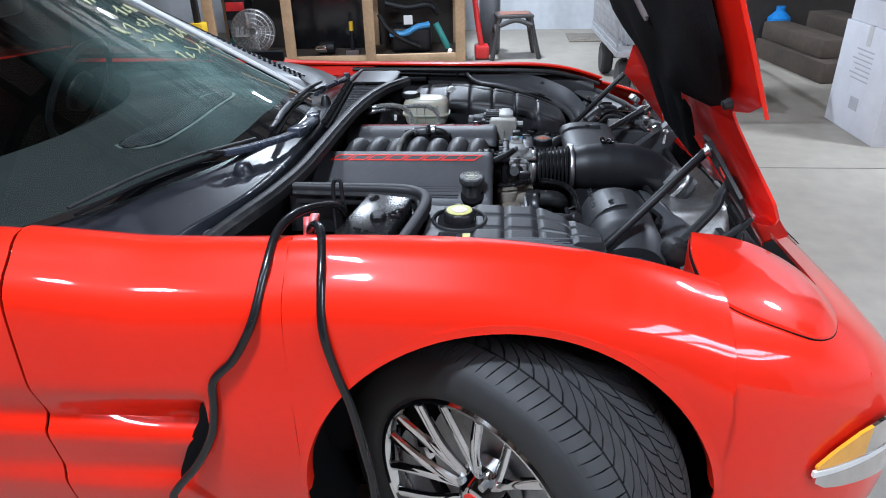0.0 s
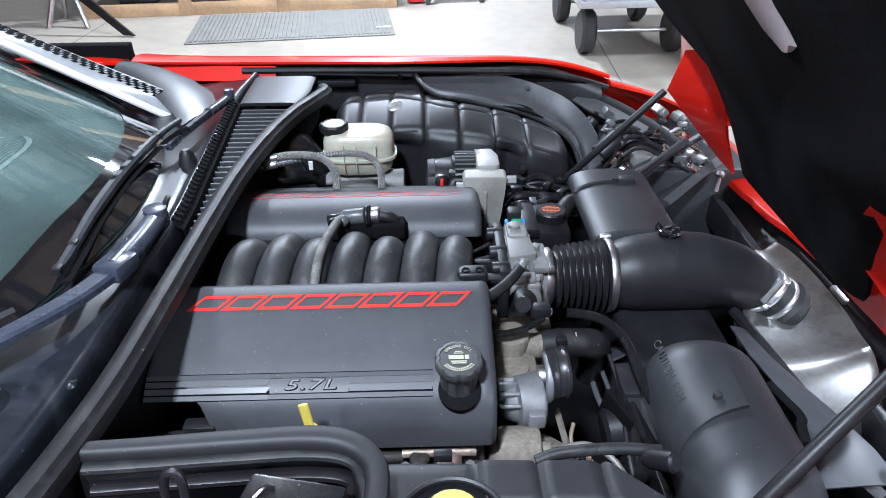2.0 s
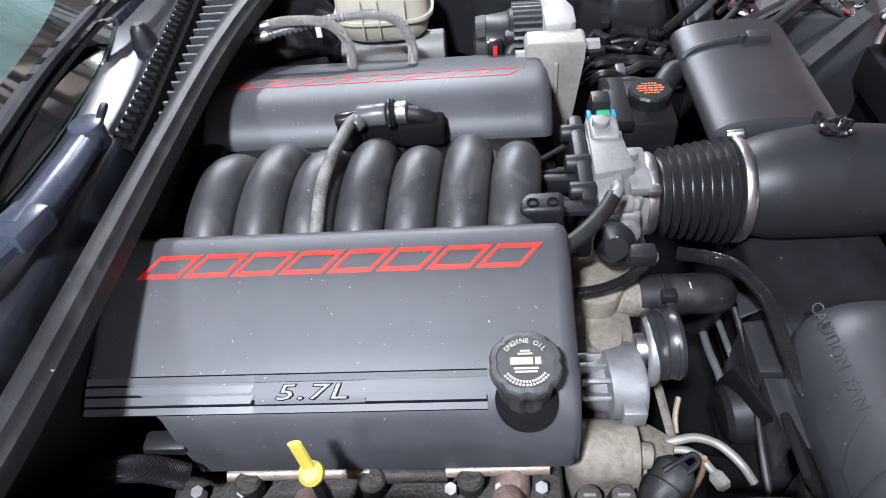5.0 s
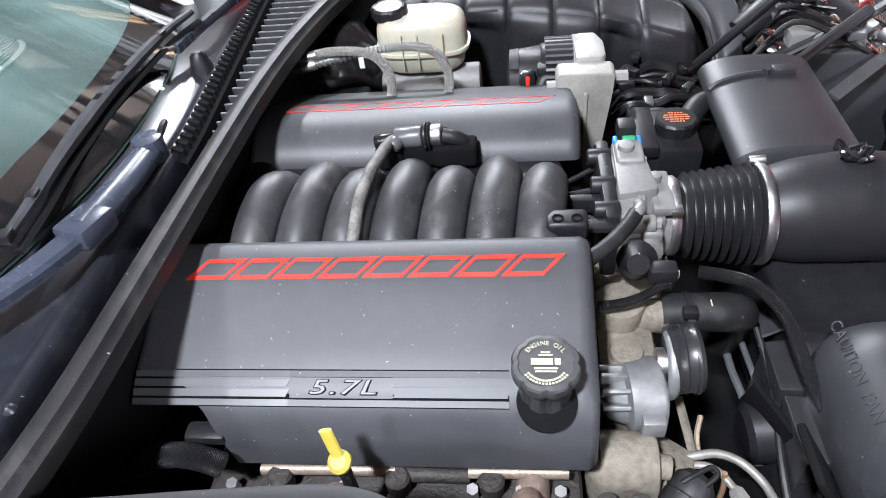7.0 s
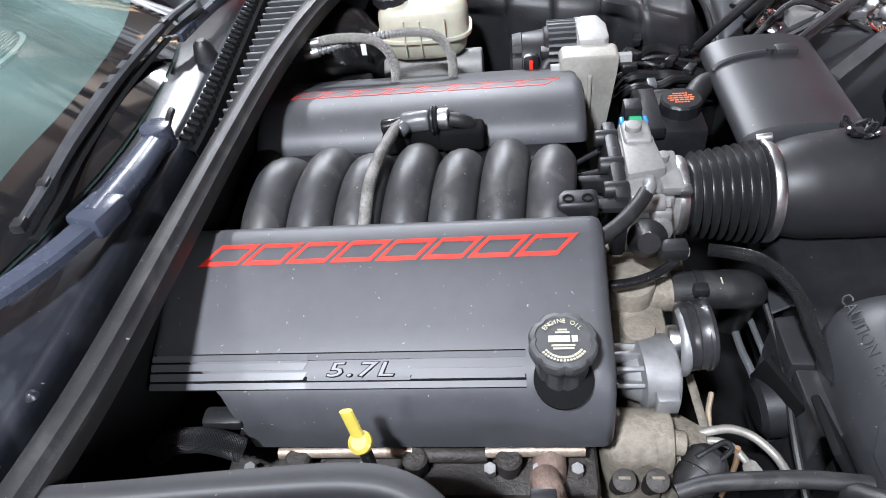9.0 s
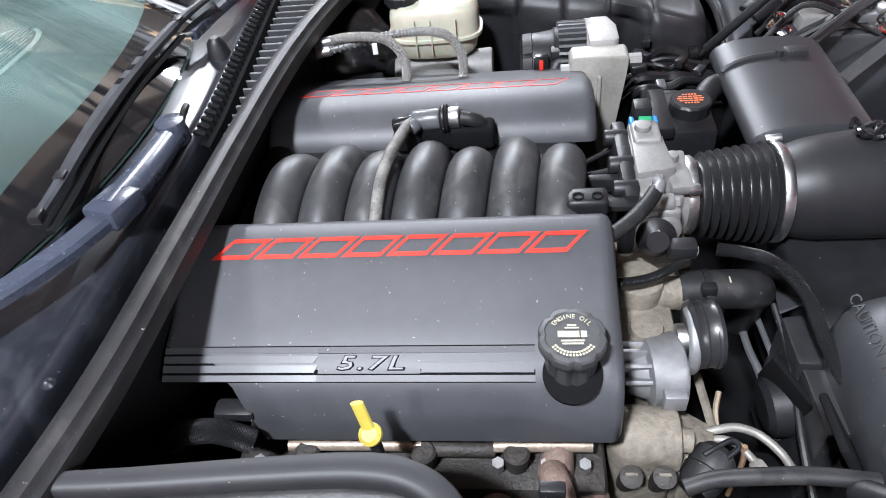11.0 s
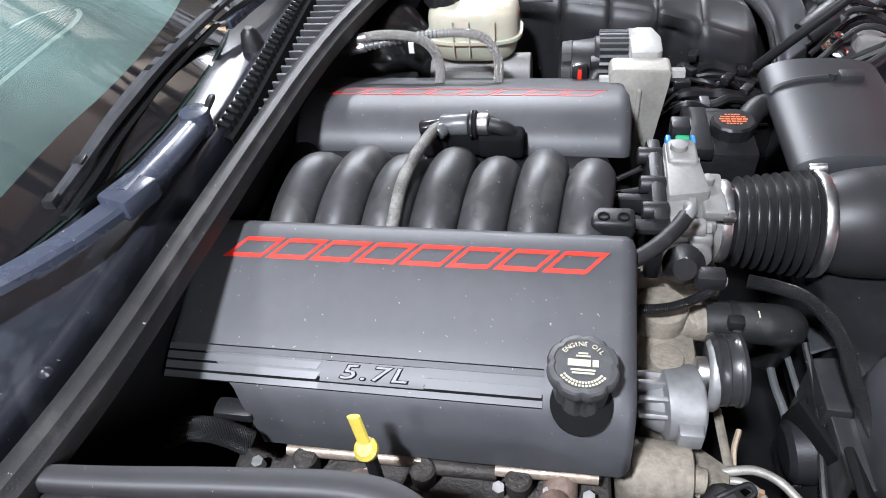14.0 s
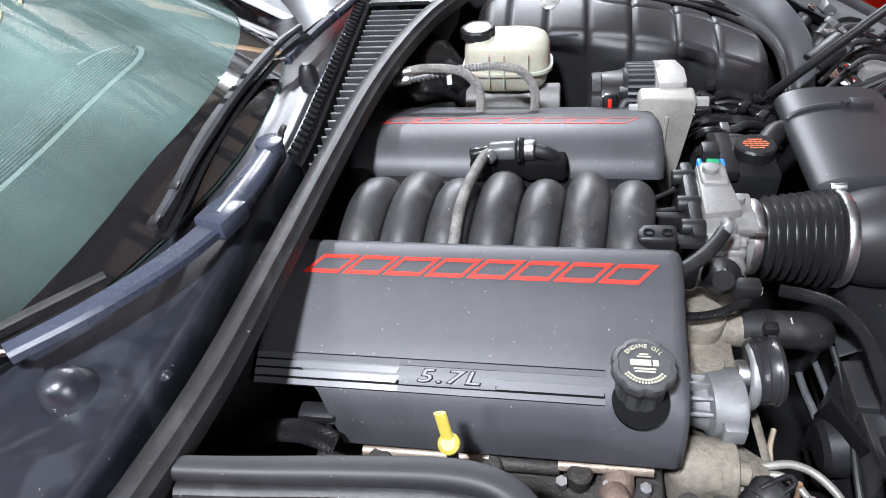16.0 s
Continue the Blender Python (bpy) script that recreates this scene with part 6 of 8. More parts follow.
# cylinder head, exhaust manifold and plugs under the near cover
# head is extra dark: shade below the cover is painted into its grime
part("cylinder_head", box(-0.27, 0.115, 1.478, 1.60, 0.44, 0.575, bevel=0.012), GRIME, car, "grimy aluminium cylinder head, darkened for the shade under the cover")
bm = bmesh.new()
add_tube(bm, [(-0.235, 1.44, 0.535), (-0.12, 1.438, 0.54), (0.0, 1.438, 0.535), (0.10, 1.44, 0.525)], 0.021, 14, 6)
man = part("exhaust_manifold", bm, RUSTY, car, "rust-brown exhaust manifold")
for k, x in enumerate((-0.205, -0.10, 0.005, 0.098)):
    part("exhaust_port", tube([(x, 1.485, 0.545), (x + 0.004, 1.462, 0.55), (x + 0.01, 1.44, 0.53)], 0.020, 14, 5), RUSTY, man)
RAIL = mat("tarnished_rail", (0.30, 0.24, 0.19), 0.45, metal=0.5, vary=0.5, scale=45, bump=0.3, bump_scale=300)
part("coolant_rail", tube([(-0.205, 1.512, 0.598), (-0.15, 1.513, 0.599), (-0.068, 1.513, 0.599)], 0.0065, 12, 5), RAIL, car, "tarnished metal rail along the engine")
part("coolant_rail", tube([(0.004, 1.513, 0.599), (0.05, 1.514, 0.599), (0.100, 1.515, 0.598)], 0.0065, 12, 5), RAIL, car)
part("rail_joint", cyl((-0.070, 1.512, 0.594), (0.006, 1.512, 0.594), 0.008, seg=12, bevel=0.002), GRIME, car)
for x in (-0.187, -0.068, 0.024):
    boot = part("plug_boot", lathe((x, 1.508, 0.535), (0.04, -0.05, 1), [(0, 0.007), (0.03, 0.008), (0.045, 0.012), (0.066, 0.013), (0.069, 0.010)], 16), GRIME, car, "grimy grey spark plug boot")
for x in (-0.235, -0.19, -0.120, 0.008, 0.055, 0.092):
    part("head_bolt", cyl((x, 1.500, 0.580), (x, 1.498, 0.594), 0.0062, seg=6), STEEL, car)
bm = bmesh.new()
add_tube(bm, [(0.070, 1.520, 0.592), (0.066, 1.508, 0.585), (0.064, 1.496, 0.560), (0.066, 1.49, 0.53)], 0.017, 16, 5, radii=[0.013, 0.017, 0.019, 0.016])
part("rusty_elbow", bm, RUSTY, car, "rust-brown cast elbow")
for x in (-0.125, 0.06):
    part("manifold_stub", tube([(x, 1.49, 0.59), (x + 0.004, 1.470, 0.598), (x + 0.012, 1.452, 0.57)], 0.015, 12, 4), RUSTY, man)
SLEEVE = [(-0.318, 1.498, 0.625), (-0.292, 1.495, 0.648), (-0.262, 1.493, 0.657), (-0.242, 1.492, 0.652), (-0.226, 1.492, 0.640)]
sleeve = part("sleeved_hose", tube(SLEEVE, 0.0108, 18), DARK, car, "black braided hose at the engine's rear")
tagged(part("braid", add_braid(bmesh.new(), SLEEVE, 0.0110, 22, 0.050, 0.0009), BLACK, sleeve), kind="stuff")
part("coil_bracket", box(-0.268, -0.225, 1.508, 1.53, 0.645, 0.660, bevel=0.006), BLACK, car)

# ---------------------------------------------------------------- brake reservoir and lines
def rounded_ring(cx, cy, hx, hy, z, power=3.2, n=48):
    """Rounded-rectangle ring at the height z."""
    return [(cx + hx * abs(math.cos(a)) ** (2 / power) * (1 if math.cos(a) > 0 else -1), cy + hy * abs(math.sin(a)) ** (2 / power) * (1 if math.sin(a) > 0 else -1), z) for a in [2 * math.pi * k / n for k in range(n)]]


bm = bmesh.new()
add_rings(bm, [rounded_ring(-0.097, 2.216, 0.074 * f, 0.046 * f if f > 0.5 else 0.046 * f, z) for z, f in ((0.664, 0.80), (0.672, 0.90), (0.690, 0.95), (0.6955, 0.96), (0.696, 1.045), (0.7015, 1.045), (0.702, 0.985), (0.728, 0.975), (0.738, 0.95), (0.745, 0.89), (0.749, 0.80), (0.7505, 0.66), (0.751, 0.30))])
res = part("brake_reservoir", bm, MILKY, car, "milky white brake fluid reservoir with a black cap", 28)
for x in (-0.125, -0.100, -0.060):
    part("moulded_rib", box(x - 0.001, x + 0.001, 2.1665, 2.1715, 0.675, 0.735, bevel=0.0006, seg=1), MILKY, res)
part("reservoir_cap", lathe((-0.146, 2.218, 0.744), (0, 0, 1), [(0, 0.022), (0.004, 0.0295), (0.017, 0.0295), (0.0205, 0.026), (0.0190, 0.023)], 56, lobes=6, depth=0.09), BLACK, res)
part("cap_print", lathe((-0.146, 2.218, 0.7625), (0, 0, 1), [(0, 0.0215), (0.001, 0.0215)], 28), mat("cap_print_grey", (0.36, 0.34, 0.31), 0.5, vary=0.5, scale=260), res)
mc = part("master_cylinder", cyl((-0.17, 2.205, 0.628), (-0.005, 2.205, 0.632), 0.030, seg=24, bevel=0.004), ALU, car, "aluminium brake master cylinder")
part("port_block", box(-0.05, -0.018, 2.165, 2.19, 0.60, 0.625, bevel=0.003), mat("brass_fitting", (0.40, 0.28, 0.12), 0.45, metal=0.6), mc)
boost = part("brake_booster", lathe((-0.33, 2.235, 0.640), (1, 0, 0), [(0, 0.085), (0.02, 0.098), (0.09, 0.098), (0.12, 0.085), (0.15, 0.05), (0.165, 0.035)], 40), GLOSSY, car, "black round brake booster", 50)
part("white_sticker", box(-0.196, -0.188, 2.160, 2.163, 0.688, 0.706, m=Matrix.Identity(4)), WHITE, boost)
LINE = [(-0.265, 2.085, 0.748), (-0.21, 2.085, 0.757), (-0.155, 2.078, 0.753), (-0.128, 2.06, 0.728), (-0.13, 2.045, 0.68)]
line = part("brake_line", tube(LINE, 0.0058, 12), GREYP, car, "braided steel hydraulic line")
tagged(part("steel_braid", add_braid(bmesh.new(), LINE, 0.0061, 12, 0.026, 0.00085), BRAID, line), kind="stuff")
LINE = [(-0.265, 2.078, 0.737), (-0.15, 2.098, 0.750), (-0.075, 2.098, 0.748), (-0.045, 2.075, 0.722), (-0.048, 2.055, 0.67)]
line = part("brake_line", tube(LINE, 0.0058, 12), GREYP, car)
tagged(part("steel_braid", add_braid(bmesh.new(), LINE, 0.0061, 12, 0.026, 0.00085), BRAID, line), kind="stuff")
part("line_ferrule", cyl((-0.262, 2.085, 0.748), (-0.236, 2.085, 0.753), 0.0078, seg=14, bevel=0.001), STEEL, line)
part("line_ferrule", cyl((-0.262, 2.078, 0.737), (-0.240, 2.082, 0.740), 0.0078, seg=14, bevel=0.001), STEEL, line)
for y, z in ((2.085, 0.748), (2.078, 0.737)):
    part("line_fitting", cyl((-0.298, y, z - 0.002), (-0.262, y, z), 0.0095, seg=12, bevel=0.002), BLACK, car)
part("dark_bracket", box(-0.27, -0.18, 2.09, 2.15, 0.62, 0.665, bevel=0.008), DARK, car)

# ---------------------------------------------------------------- alternator and power steering
alt = part("alternator", lathe((0.055, 2.145, 0.664), (1, 0, 0), [(0, 0.030), (0.004, 0.046), (0.035, 0.050), (0.038, 0.053), (0.088, 0.053), (0.092, 0.046), (0.10, 0.030)], 40), BLACK, car, "alternator with a finned case", 40)
for k in range(36):
    a = k * 0.17453
    part("cooling_fin", box(0.098, 0.142, -0.0020, 0.0020, 0.046, 0.0620, m=Matrix.Translation((0, 2.145, 0.664)) @ Matrix.Rotation(a, 4, "X")), GREYP, alt)
part("rim_ring", lathe((0.138, 2.145, 0.664), (1, 0, 0), [(0, 0.054), (0.001, 0.0635), (0.010, 0.0635), (0.012, 0.056)], 40), ALU, alt)
part("end_frame", lathe((0.148, 2.145, 0.664), (1, 0, 0), [(0, 0.054), (0.02, 0.054), (0.03, 0.044), (0.034, 0.02)], 36), ALU, alt)
part("end_cover", box(0.085, 0.125, 2.10, 2.165, 0.690, 0.706, bevel=0.004), BLACK, alt)
bm = bmesh.new()
q = bmesh.new()
add_prism(q, [(0.110, 0.712), (0.115, 0.720), (0.189, 0.720), (0.194, 0.714), (0.191, 0.69), (0.178, 0.58), (0.176, 0.50), (0.142, 0.50), (0.138, 0.60), (0.112, 0.675)], 0, 0.032, 0.0025)
bmesh.ops.transform(q, matrix=Matrix.Translation((0, 2.085, 0)) @ Matrix.Rotation(radians(90), 4, "X"), verts=q.verts)
AGED = mat("aged_casting", (0.36, 0.345, 0.31), 0.55, metal=0.3, vary=0.2, scale=24, bump=0.15, bump_scale=400)
bracket = part("mount_bracket", q, AGED, car, "cast aluminium accessory bracket")
part("web_rib", box(0.150, 0.156, 2.048, 2.056, 0.52, 0.69, bevel=0.002), AGED, bracket)
part("mount_top", prism([(0.140, 2.087), (0.176, 2.087), (0.183, 2.094), (0.183, 2.135), (0.172, 2.165), (0.148, 2.165), (0.140, 2.150)], 0.66, 0.727, 0.003, seg=2), mat("pale_casting", (0.38, 0.375, 0.36), 0.5, metal=0.3, vary=0.15, scale=30, bump=0.12, bump_scale=450), car)
part("mount_bolt", cyl((0.193, 2.068, 0.704), (0.212, 2.068, 0.704), 0.0095, seg=6), ALU, car)
part("mount_bolt", cyl((0.098, 2.066, 0.695), (0.114, 2.066, 0.695), 0.008, seg=6), ALU, car)
part("rear_cover", lathe((0.040, 2.145, 0.664), (1, 0, 0), [(0, 0.034), (0.004, 0.045), (0.018, 0.047), (0.022, 0.040)], 28, lobes=7, depth=0.12), BLACK, alt)
part("regulator_plug", box(0.060, 0.082, 2.088, 2.104, 0.672, 0.704, bevel=0.003), GLOSSY, alt)
part("red_clip", box(0.068, 0.074, 2.085, 2.089, 0.680, 0.700, bevel=0.001), LAMPRED, alt)
part("battery_boot", tube([(0.088, 2.085, 0.60), (0.088, 2.09, 0.655), (0.095, 2.105, 0.682), (0.115, 2.11, 0.685)], 0.013, 12), BLACK, car)
part("red_wire", tube([(0.086, 2.083, 0.60), (0.086, 2.08, 0.57)], 0.006, 8), LAMPRED, car)
part("belt_run", box(0.222, 0.236, 2.00, 2.045, 0.45, 0.665, bevel=0.002), RUBBER, car)

ps = part("steering_reservoir", box(0.214, 0.298, 1.935, 2.035, 0.58, 0.668, bevel=0.006), BLACK, car, "black power steering reservoir with an orange-printed cap")
part("lid_step", box(0.208, 0.240, 1.93, 2.03, 0.660, 0.678, bevel=0.003), BLACK, ps)
part("reservoir_cap", lathe((0.268, 1.985, 0.664), (0, 0, 1), [(0, 0.022), (0.004, 0.0275), (0.020, 0.0275), (0.023, 0.025)], 40, lobes=14, depth=0.05), BLACK, ps)
bm = bmesh.new()
for r in range(5):
    w = (0.010, 0.016, 0.018, 0.016, 0.010)[r]
    for c in range(5):
        x = 0.268 - w + (2 * w) * c / 5
        add_box(bm, x, x + 2 * w / 5 - 0.0012, 1.9735 + 0.0052 * r, 1.9757 + 0.0052 * r, 0.6871, 0.6876)
part("cap_print", bm, ORANGE, ps)
part("inlet_hose", tube([(0.285, 2.02, 0.62), (0.300, 2.045, 0.640), (0.322, 2.075, 0.648), (0.350, 2.085, 0.645)], 0.017, 16), RUBBER, car)
part("lower_hose", tube([(0.235, 2.08, 0.625), (0.275, 2.075, 0.628), (0.305, 2.06, 0.61), (0.315, 2.04, 0.57)], 0.014, 14), RUBBER, car)
random.seed(11)
for k in range(12):
    y = random.uniform(2.09, 2.27)
    pts = [(0.19 + random.uniform(0, 0.03), y, random.uniform(0.55, 0.60))]
    for q in range(3):
        pts.append((0.22 + 0.04 * q + random.uniform(-0.015, 0.015), y + random.uniform(-0.03, 0.03), random.uniform(0.595, 0.632)))
    pts.append((0.34 + random.uniform(0, 0.03), y + random.uniform(-0.03, 0.04), random.uniform(0.55, 0.60)))
    part("cable", tube(pts, random.choice((0.004, 0.005, 0.007, 0.010)), 8, 5), random.choice((RUBBER, LOOM, BLACK, GLOSSY)), car)
for k in range(8):
    x, y = random.uniform(0.21, 0.34), random.uniform(2.10, 2.27)
    part("cable_connector", box(-0.012, 0.012, -0.007, 0.007, -0.006, 0.006, bevel=0.002, m=Matrix.Translation((x, y, random.uniform(0.60, 0.64))) @ Matrix.Rotation(random.uniform(0, 3), 4, "Z")), random.choice((BLACK, GREYP, GLOSSY)), car)
# near-black fill blocks: shade below the engine parts is put into their colour
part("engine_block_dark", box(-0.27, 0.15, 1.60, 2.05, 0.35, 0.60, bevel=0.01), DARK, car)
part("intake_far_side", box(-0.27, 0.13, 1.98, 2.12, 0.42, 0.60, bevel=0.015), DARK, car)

# ---------------------------------------------------------------- far washer tank cover, padded
TANK_X0, TANK_X1 = -0.165, 0.365
TANK_BY = [(-0.165, 2.47), (-0.10, 2.53), (0.015, 2.535), (0.045, 2.445), (0.08, 2.415), (0.12, 2.408), (0.195, 2.416), (0.27, 2.432), (0.365, 2.405)]
TANK_BZ = [(-0.165, 0.712), (0.0, 0.722), (0.06, 0.730), (0.12, 0.727), (0.195, 0.707), (0.27, 0.681), (0.365, 0.645)]
TANK_FY = [(-0.165, 2.335), (-0.06, 2.318), (0.04, 2.308), (0.18, 2.285), (0.30, 2.283), (0.365, 2.300)]
TANK_FZ = [(-0.165, 0.694), (0.04, 0.698), (0.18, 0.692), (0.27, 0.668), (0.365, 0.628)]
TANK_RIBS = (-0.105, -0.035, 0.040, 0.117, 0.193, 0.265)


def crease(x, at, wide=0.0045):
    return max(math.exp(-((x - a) / wide) ** 2) for a in at)


rows = []
for i in range(131):
    x = TANK_X0 + (TANK_X1 - TANK_X0) * i / 130
    by, bz, fy, fz = smooth(TANK_BY, x), smooth(TANK_BZ, x), smooth(TANK_FY, x), smooth(TANK_FZ, x)
    end = max(0.0, 1 - min(x - TANK_X0, TANK_X1 - x) / 0.032) ** 2
    row = []
    for k in range(67):
        v = k / 66
        if v < 0.62:
            f = v / 0.62
            y, z = by + (fy - by) * f, bz + (fz - bz) * f + 0.014 * math.sin(math.pi * min(1, f)) ** 0.8
            z -= 0.008 * max(crease(x, TANK_RIBS), crease(f, (0.36, 0.97), 0.030), crease(y, (2.50,), 0.005) if x < 0.03 else 0)
            z -= 0.010 * max(0, 0.10 - f) / 0.10
        else:
            f = (v - 0.62) / 0.38
            q = 0.14 * f
            y, z = fy - 0.016 * min(1, q / 0.03) ** 0.5, fz - q
            dep = 0.006 * crease(x, TANK_RIBS) * max(0.2, 1 - q / 0.09)
            # hollows before the brake booster and behind the alternator
            dep += 0.040 * math.exp(-((x + 0.04) / 0.075) ** 2) * min(1, q / 0.03)
            dep += 0.030 * math.exp(-((x - 0.222) / 0.030) ** 2) * min(1, q / 0.02)
            y += dep
        row.append((x, y + 0.02 * end * (1 if v > 0.3 else 0), z - 0.030 * end))
    rows.append(row)
wash = part("washer_tank", sheet(rows, 0.006), TANK, car, "black washer tank moulded in padded cells", 60)
part("tank_neck", lathe((-0.028, 2.412, 0.692), (0, 0, 1), [(0, 0.040), (0.012, 0.040), (0.014, 0.036), (0.006, 0.034)], 36), BLACK, wash)
part("tank_cap", lathe((-0.028, 2.412, 0.700), (0, 0, 1), [(0, 0.026), (0.010, 0.029), (0.020, 0.028), (0.022, 0.022)], 36, lobes=8, depth=0.05), BLACK, wash)
part("cap_top", lathe((-0.028, 2.412, 0.7205), (0, 0, 1), [(0, 0.0265), (0.003, 0.025), (0.007, 0.018), (0.012, 0.012), (0.016, 0.006)], 30, lobes=4, depth=0.08), mat("worn_silver_cap", (0.42, 0.42, 0.41), 0.35, metal=0.5, vary=0.4, scale=90), wash, "silvery worn cap")
part("cap_strap", tube([(-0.028, 2.386, 0.705), (-0.028, 2.370, 0.704), (-0.027, 2.360, 0.690), (-0.026, 2.352, 0.670)], 0.006, 8, 4, flat=0.5), BLACK, wash)

# smooth inner fender behind the tank, rimmed by a raised lip
LIP = [(0.015, 2.545, 0.756), (0.036, 2.468, 0.752), (0.068, 2.428, 0.742), (0.12, 2.417, 0.735), (0.195, 2.426, 0.714), (0.27, 2.444, 0.688), (0.345, 2.424, 0.660), (0.385, 2.375, 0.636), (0.396, 2.31, 0.60), (0.398, 2.28, 0.56)]
RIM = [(0.015, 2.575, 0.760), (0.045, 2.572, 0.760), (0.10, 2.564, 0.757), (0.18, 2.552, 0.752), (0.25, 2.535, 0.746), (0.31, 2.512, 0.735), (0.385, 2.478, 0.708), (0.428, 2.42, 0.676), (0.440, 2.33, 0.645), (0.440, 2.29, 0.60)]
C0, C1 = spline(LIP, 6), spline(RIM, 6)
rows = []
for p, q in zip(C0, C1):
    row = []
    for k in range(11):
        f = k / 10
        w = p.lerp(q, f)
        row.append((w.x, w.y, w.z + 0.004 * math.sin(math.pi * min(1, f * 2.4)) - 0.016 * math.sin(math.pi * f) * (1 if f > 0.35 else f / 0.35)))
    rows.append(row)
fin = part("inner_fender", sheet(rows, 0.005), GUARD, car, "satin black inner fender panel with a raised lip", 60)
part("panel_lip", tube(LIP, 0.0055, 10, 6), RUBBER, fin)
rows = []
for i in range(40):
    x = -0.42 + 0.90 * i / 39
    yb = lerp([(-0.42, 2.575), (0.0, 2.585), (0.22, 2.582), (0.32, 2.575), (0.42, 2.560), (0.48, 2.525)], x)
    zr = lerp(EDGE_Z, x)
    rows.append([(x, yb + 0.012, zr - 0.014), (x, yb + 0.002, zr - 0.020), (x, yb - 0.006, zr - 0.034), (x, yb - 0.010, 0.62), (x, yb - 0.012, 0.50)])
part("inner_fender", sheet(rows, 0.004), DUCT, car, "", 60)
for x, y in ((-0.02, 2.572), (0.29, 2.505)):
    part("trim_rivet", lathe((x, y - 0.004, lerp(EDGE_Z, x) - 0.040), (0, -1, 0.3), [(0, 0.006), (0.003, 0.005)], 12), GREYP, fin)
part("panel_bracket", box(-0.26, -0.13, 2.545, 2.567, 0.722, 0.738, bevel=0.004), BLACK, car)
part("panel_bracket", box(-0.245, -0.225, 2.53, 2.555, 0.735, 0.748, bevel=0.003), BLACK, car)
part("fender_seal", tube([(x, 2.535 + lerp([(-0.4, 0), (0.2, 0), (0.5, 0.02)], x), lerp(EDGE_Z, x) - 0.014) for x in (-0.40, -0.2, 0.0, 0.2, 0.32, 0.42, 0.5)], 0.008, 8, 6), RUBBER, car)
part("inner_flange", sheet([[(x, 2.52, lerp(EDGE_Z, x) - 0.035), (x, 2.545, lerp(EDGE_Z, x) - 0.006)] for x in (-0.62, -0.5, -0.4, -0.32)], 0.003), RED_IN, car)

# ---------------------------------------------------------------- exposed far headlamp and brackets
lamp = part("headlamp_unit", lathe((0.62, 2.33, 0.60), (0.9, 0.1, 0.35), [(-0.06, 0.045), (-0.02, 0.075), (0.03, 0.082), (0.04, 0.078)], 30), CHROME, car, "exposed headlamp mechanism with shiny bracket")
bm = bmesh.new()
add_box(bm, 0.50, 0.66, 2.26, 2.30, 0.60, 0.655, bevel=0.006)
add_box(bm, 0.48, 0.60, 2.37, 2.43, 0.62, 0.66, bevel=0.006)
part("lamp_frame", bm, ALU, lamp)
lin = []
for x, y, zt in ((0.44, 2.565, 0.712), (0.476, 2.520, 0.700), (0.518, 2.462, 0.694), (0.561, 2.374, 0.690), (0.60, 2.278, 0.680), (0.64, 2.20, 0.665)):
    lin.append([(x + 0.006, y + 0.010, zt), (x, y, zt - 0.008), (x - 0.004, y - 0.006, 0.62), (x - 0.004, y - 0.006, 0.54)])
part("opening_lining", sheet(lin[:5], 0.004), DUCT, car, "", 60)
part("opening_ledge", sheet([[(r[1][0] - 0.001, r[1][1] - 0.002, r[1][2] - 0.006), (r[1][0] - 0.014, r[1][1] - 0.016, r[1][2] - 0.018), (r[1][0] - 0.030, r[1][1] - 0.032, r[1][2] - 0.022)] for r in lin[:4]], 0.004), GREYP, car, "grey ledge round the headlamp opening", 60)
for k, (x, y, z, r, h) in enumerate(((0.47, 2.40, 0.645, 0.020, 0.05), (0.505, 2.345, 0.640, 0.024, 0.045), (0.545, 2.42, 0.640, 0.014, 0.05), (0.585, 2.31, 0.630, 0.016, 0.055), (0.44, 2.455, 0.650, 0.016, 0.04))):
    part("vacuum_actuator", lathe((x, y, z), (0.5, 0.35 - 0.2 * (k % 3), 0.6), [(-h / 2, r * 0.6), (-h / 2 + 0.004, r), (-0.004, r), (0, r * 1.12), (0.004, r), (h / 2 - 0.004, r), (h / 2, r * 0.5)], 22), (BLACK, SHROUD, GREYP)[k % 3], car)
part("lamp_bracket", sheet([[(0.535, 2.34, 0.668), (0.60, 2.30, 0.672), (0.655, 2.245, 0.662)], [(0.545, 2.38, 0.650), (0.61, 2.335, 0.655), (0.668, 2.275, 0.645)], [(0.55, 2.395, 0.615), (0.615, 2.35, 0.615), (0.672, 2.285, 0.61)]], 0.003), CHROME, car, "bright bent lamp bracket", 30)
random.seed(3)
for k in range(60):
    x, y, z = random.uniform(0.44, 0.70), random.uniform(2.24, 2.50), random.uniform(0.625, 0.680)
    s = random.uniform(0.006, 0.02)
    part("lamp_fitting", box(x - s, x + s, y - s * 0.6, y + s * 0.6, z - s * 0.5, z + s * 0.5, bevel=0.003, m=Matrix.Translation((x, y, z)) @ Matrix.Rotation(random.uniform(0, 3), 4, Vector((0.3, 0.4, 1))) @ Matrix.Translation((-x, -y, -z))), (BLACK, CHROME, ALU, GREYP, STEEL, GREYP)[k % 6], lamp)
for k in range(6):
    y = 2.25 + 0.03 * k
    part("lamp_wire", tube([(0.44, y, 0.62), (0.50, y + 0.02, 0.672), (0.56, y, 0.66), (0.62, y - 0.01, 0.63)], 0.005, 8, 5), (RUBBER, GLOSSY)[k % 2], lamp)
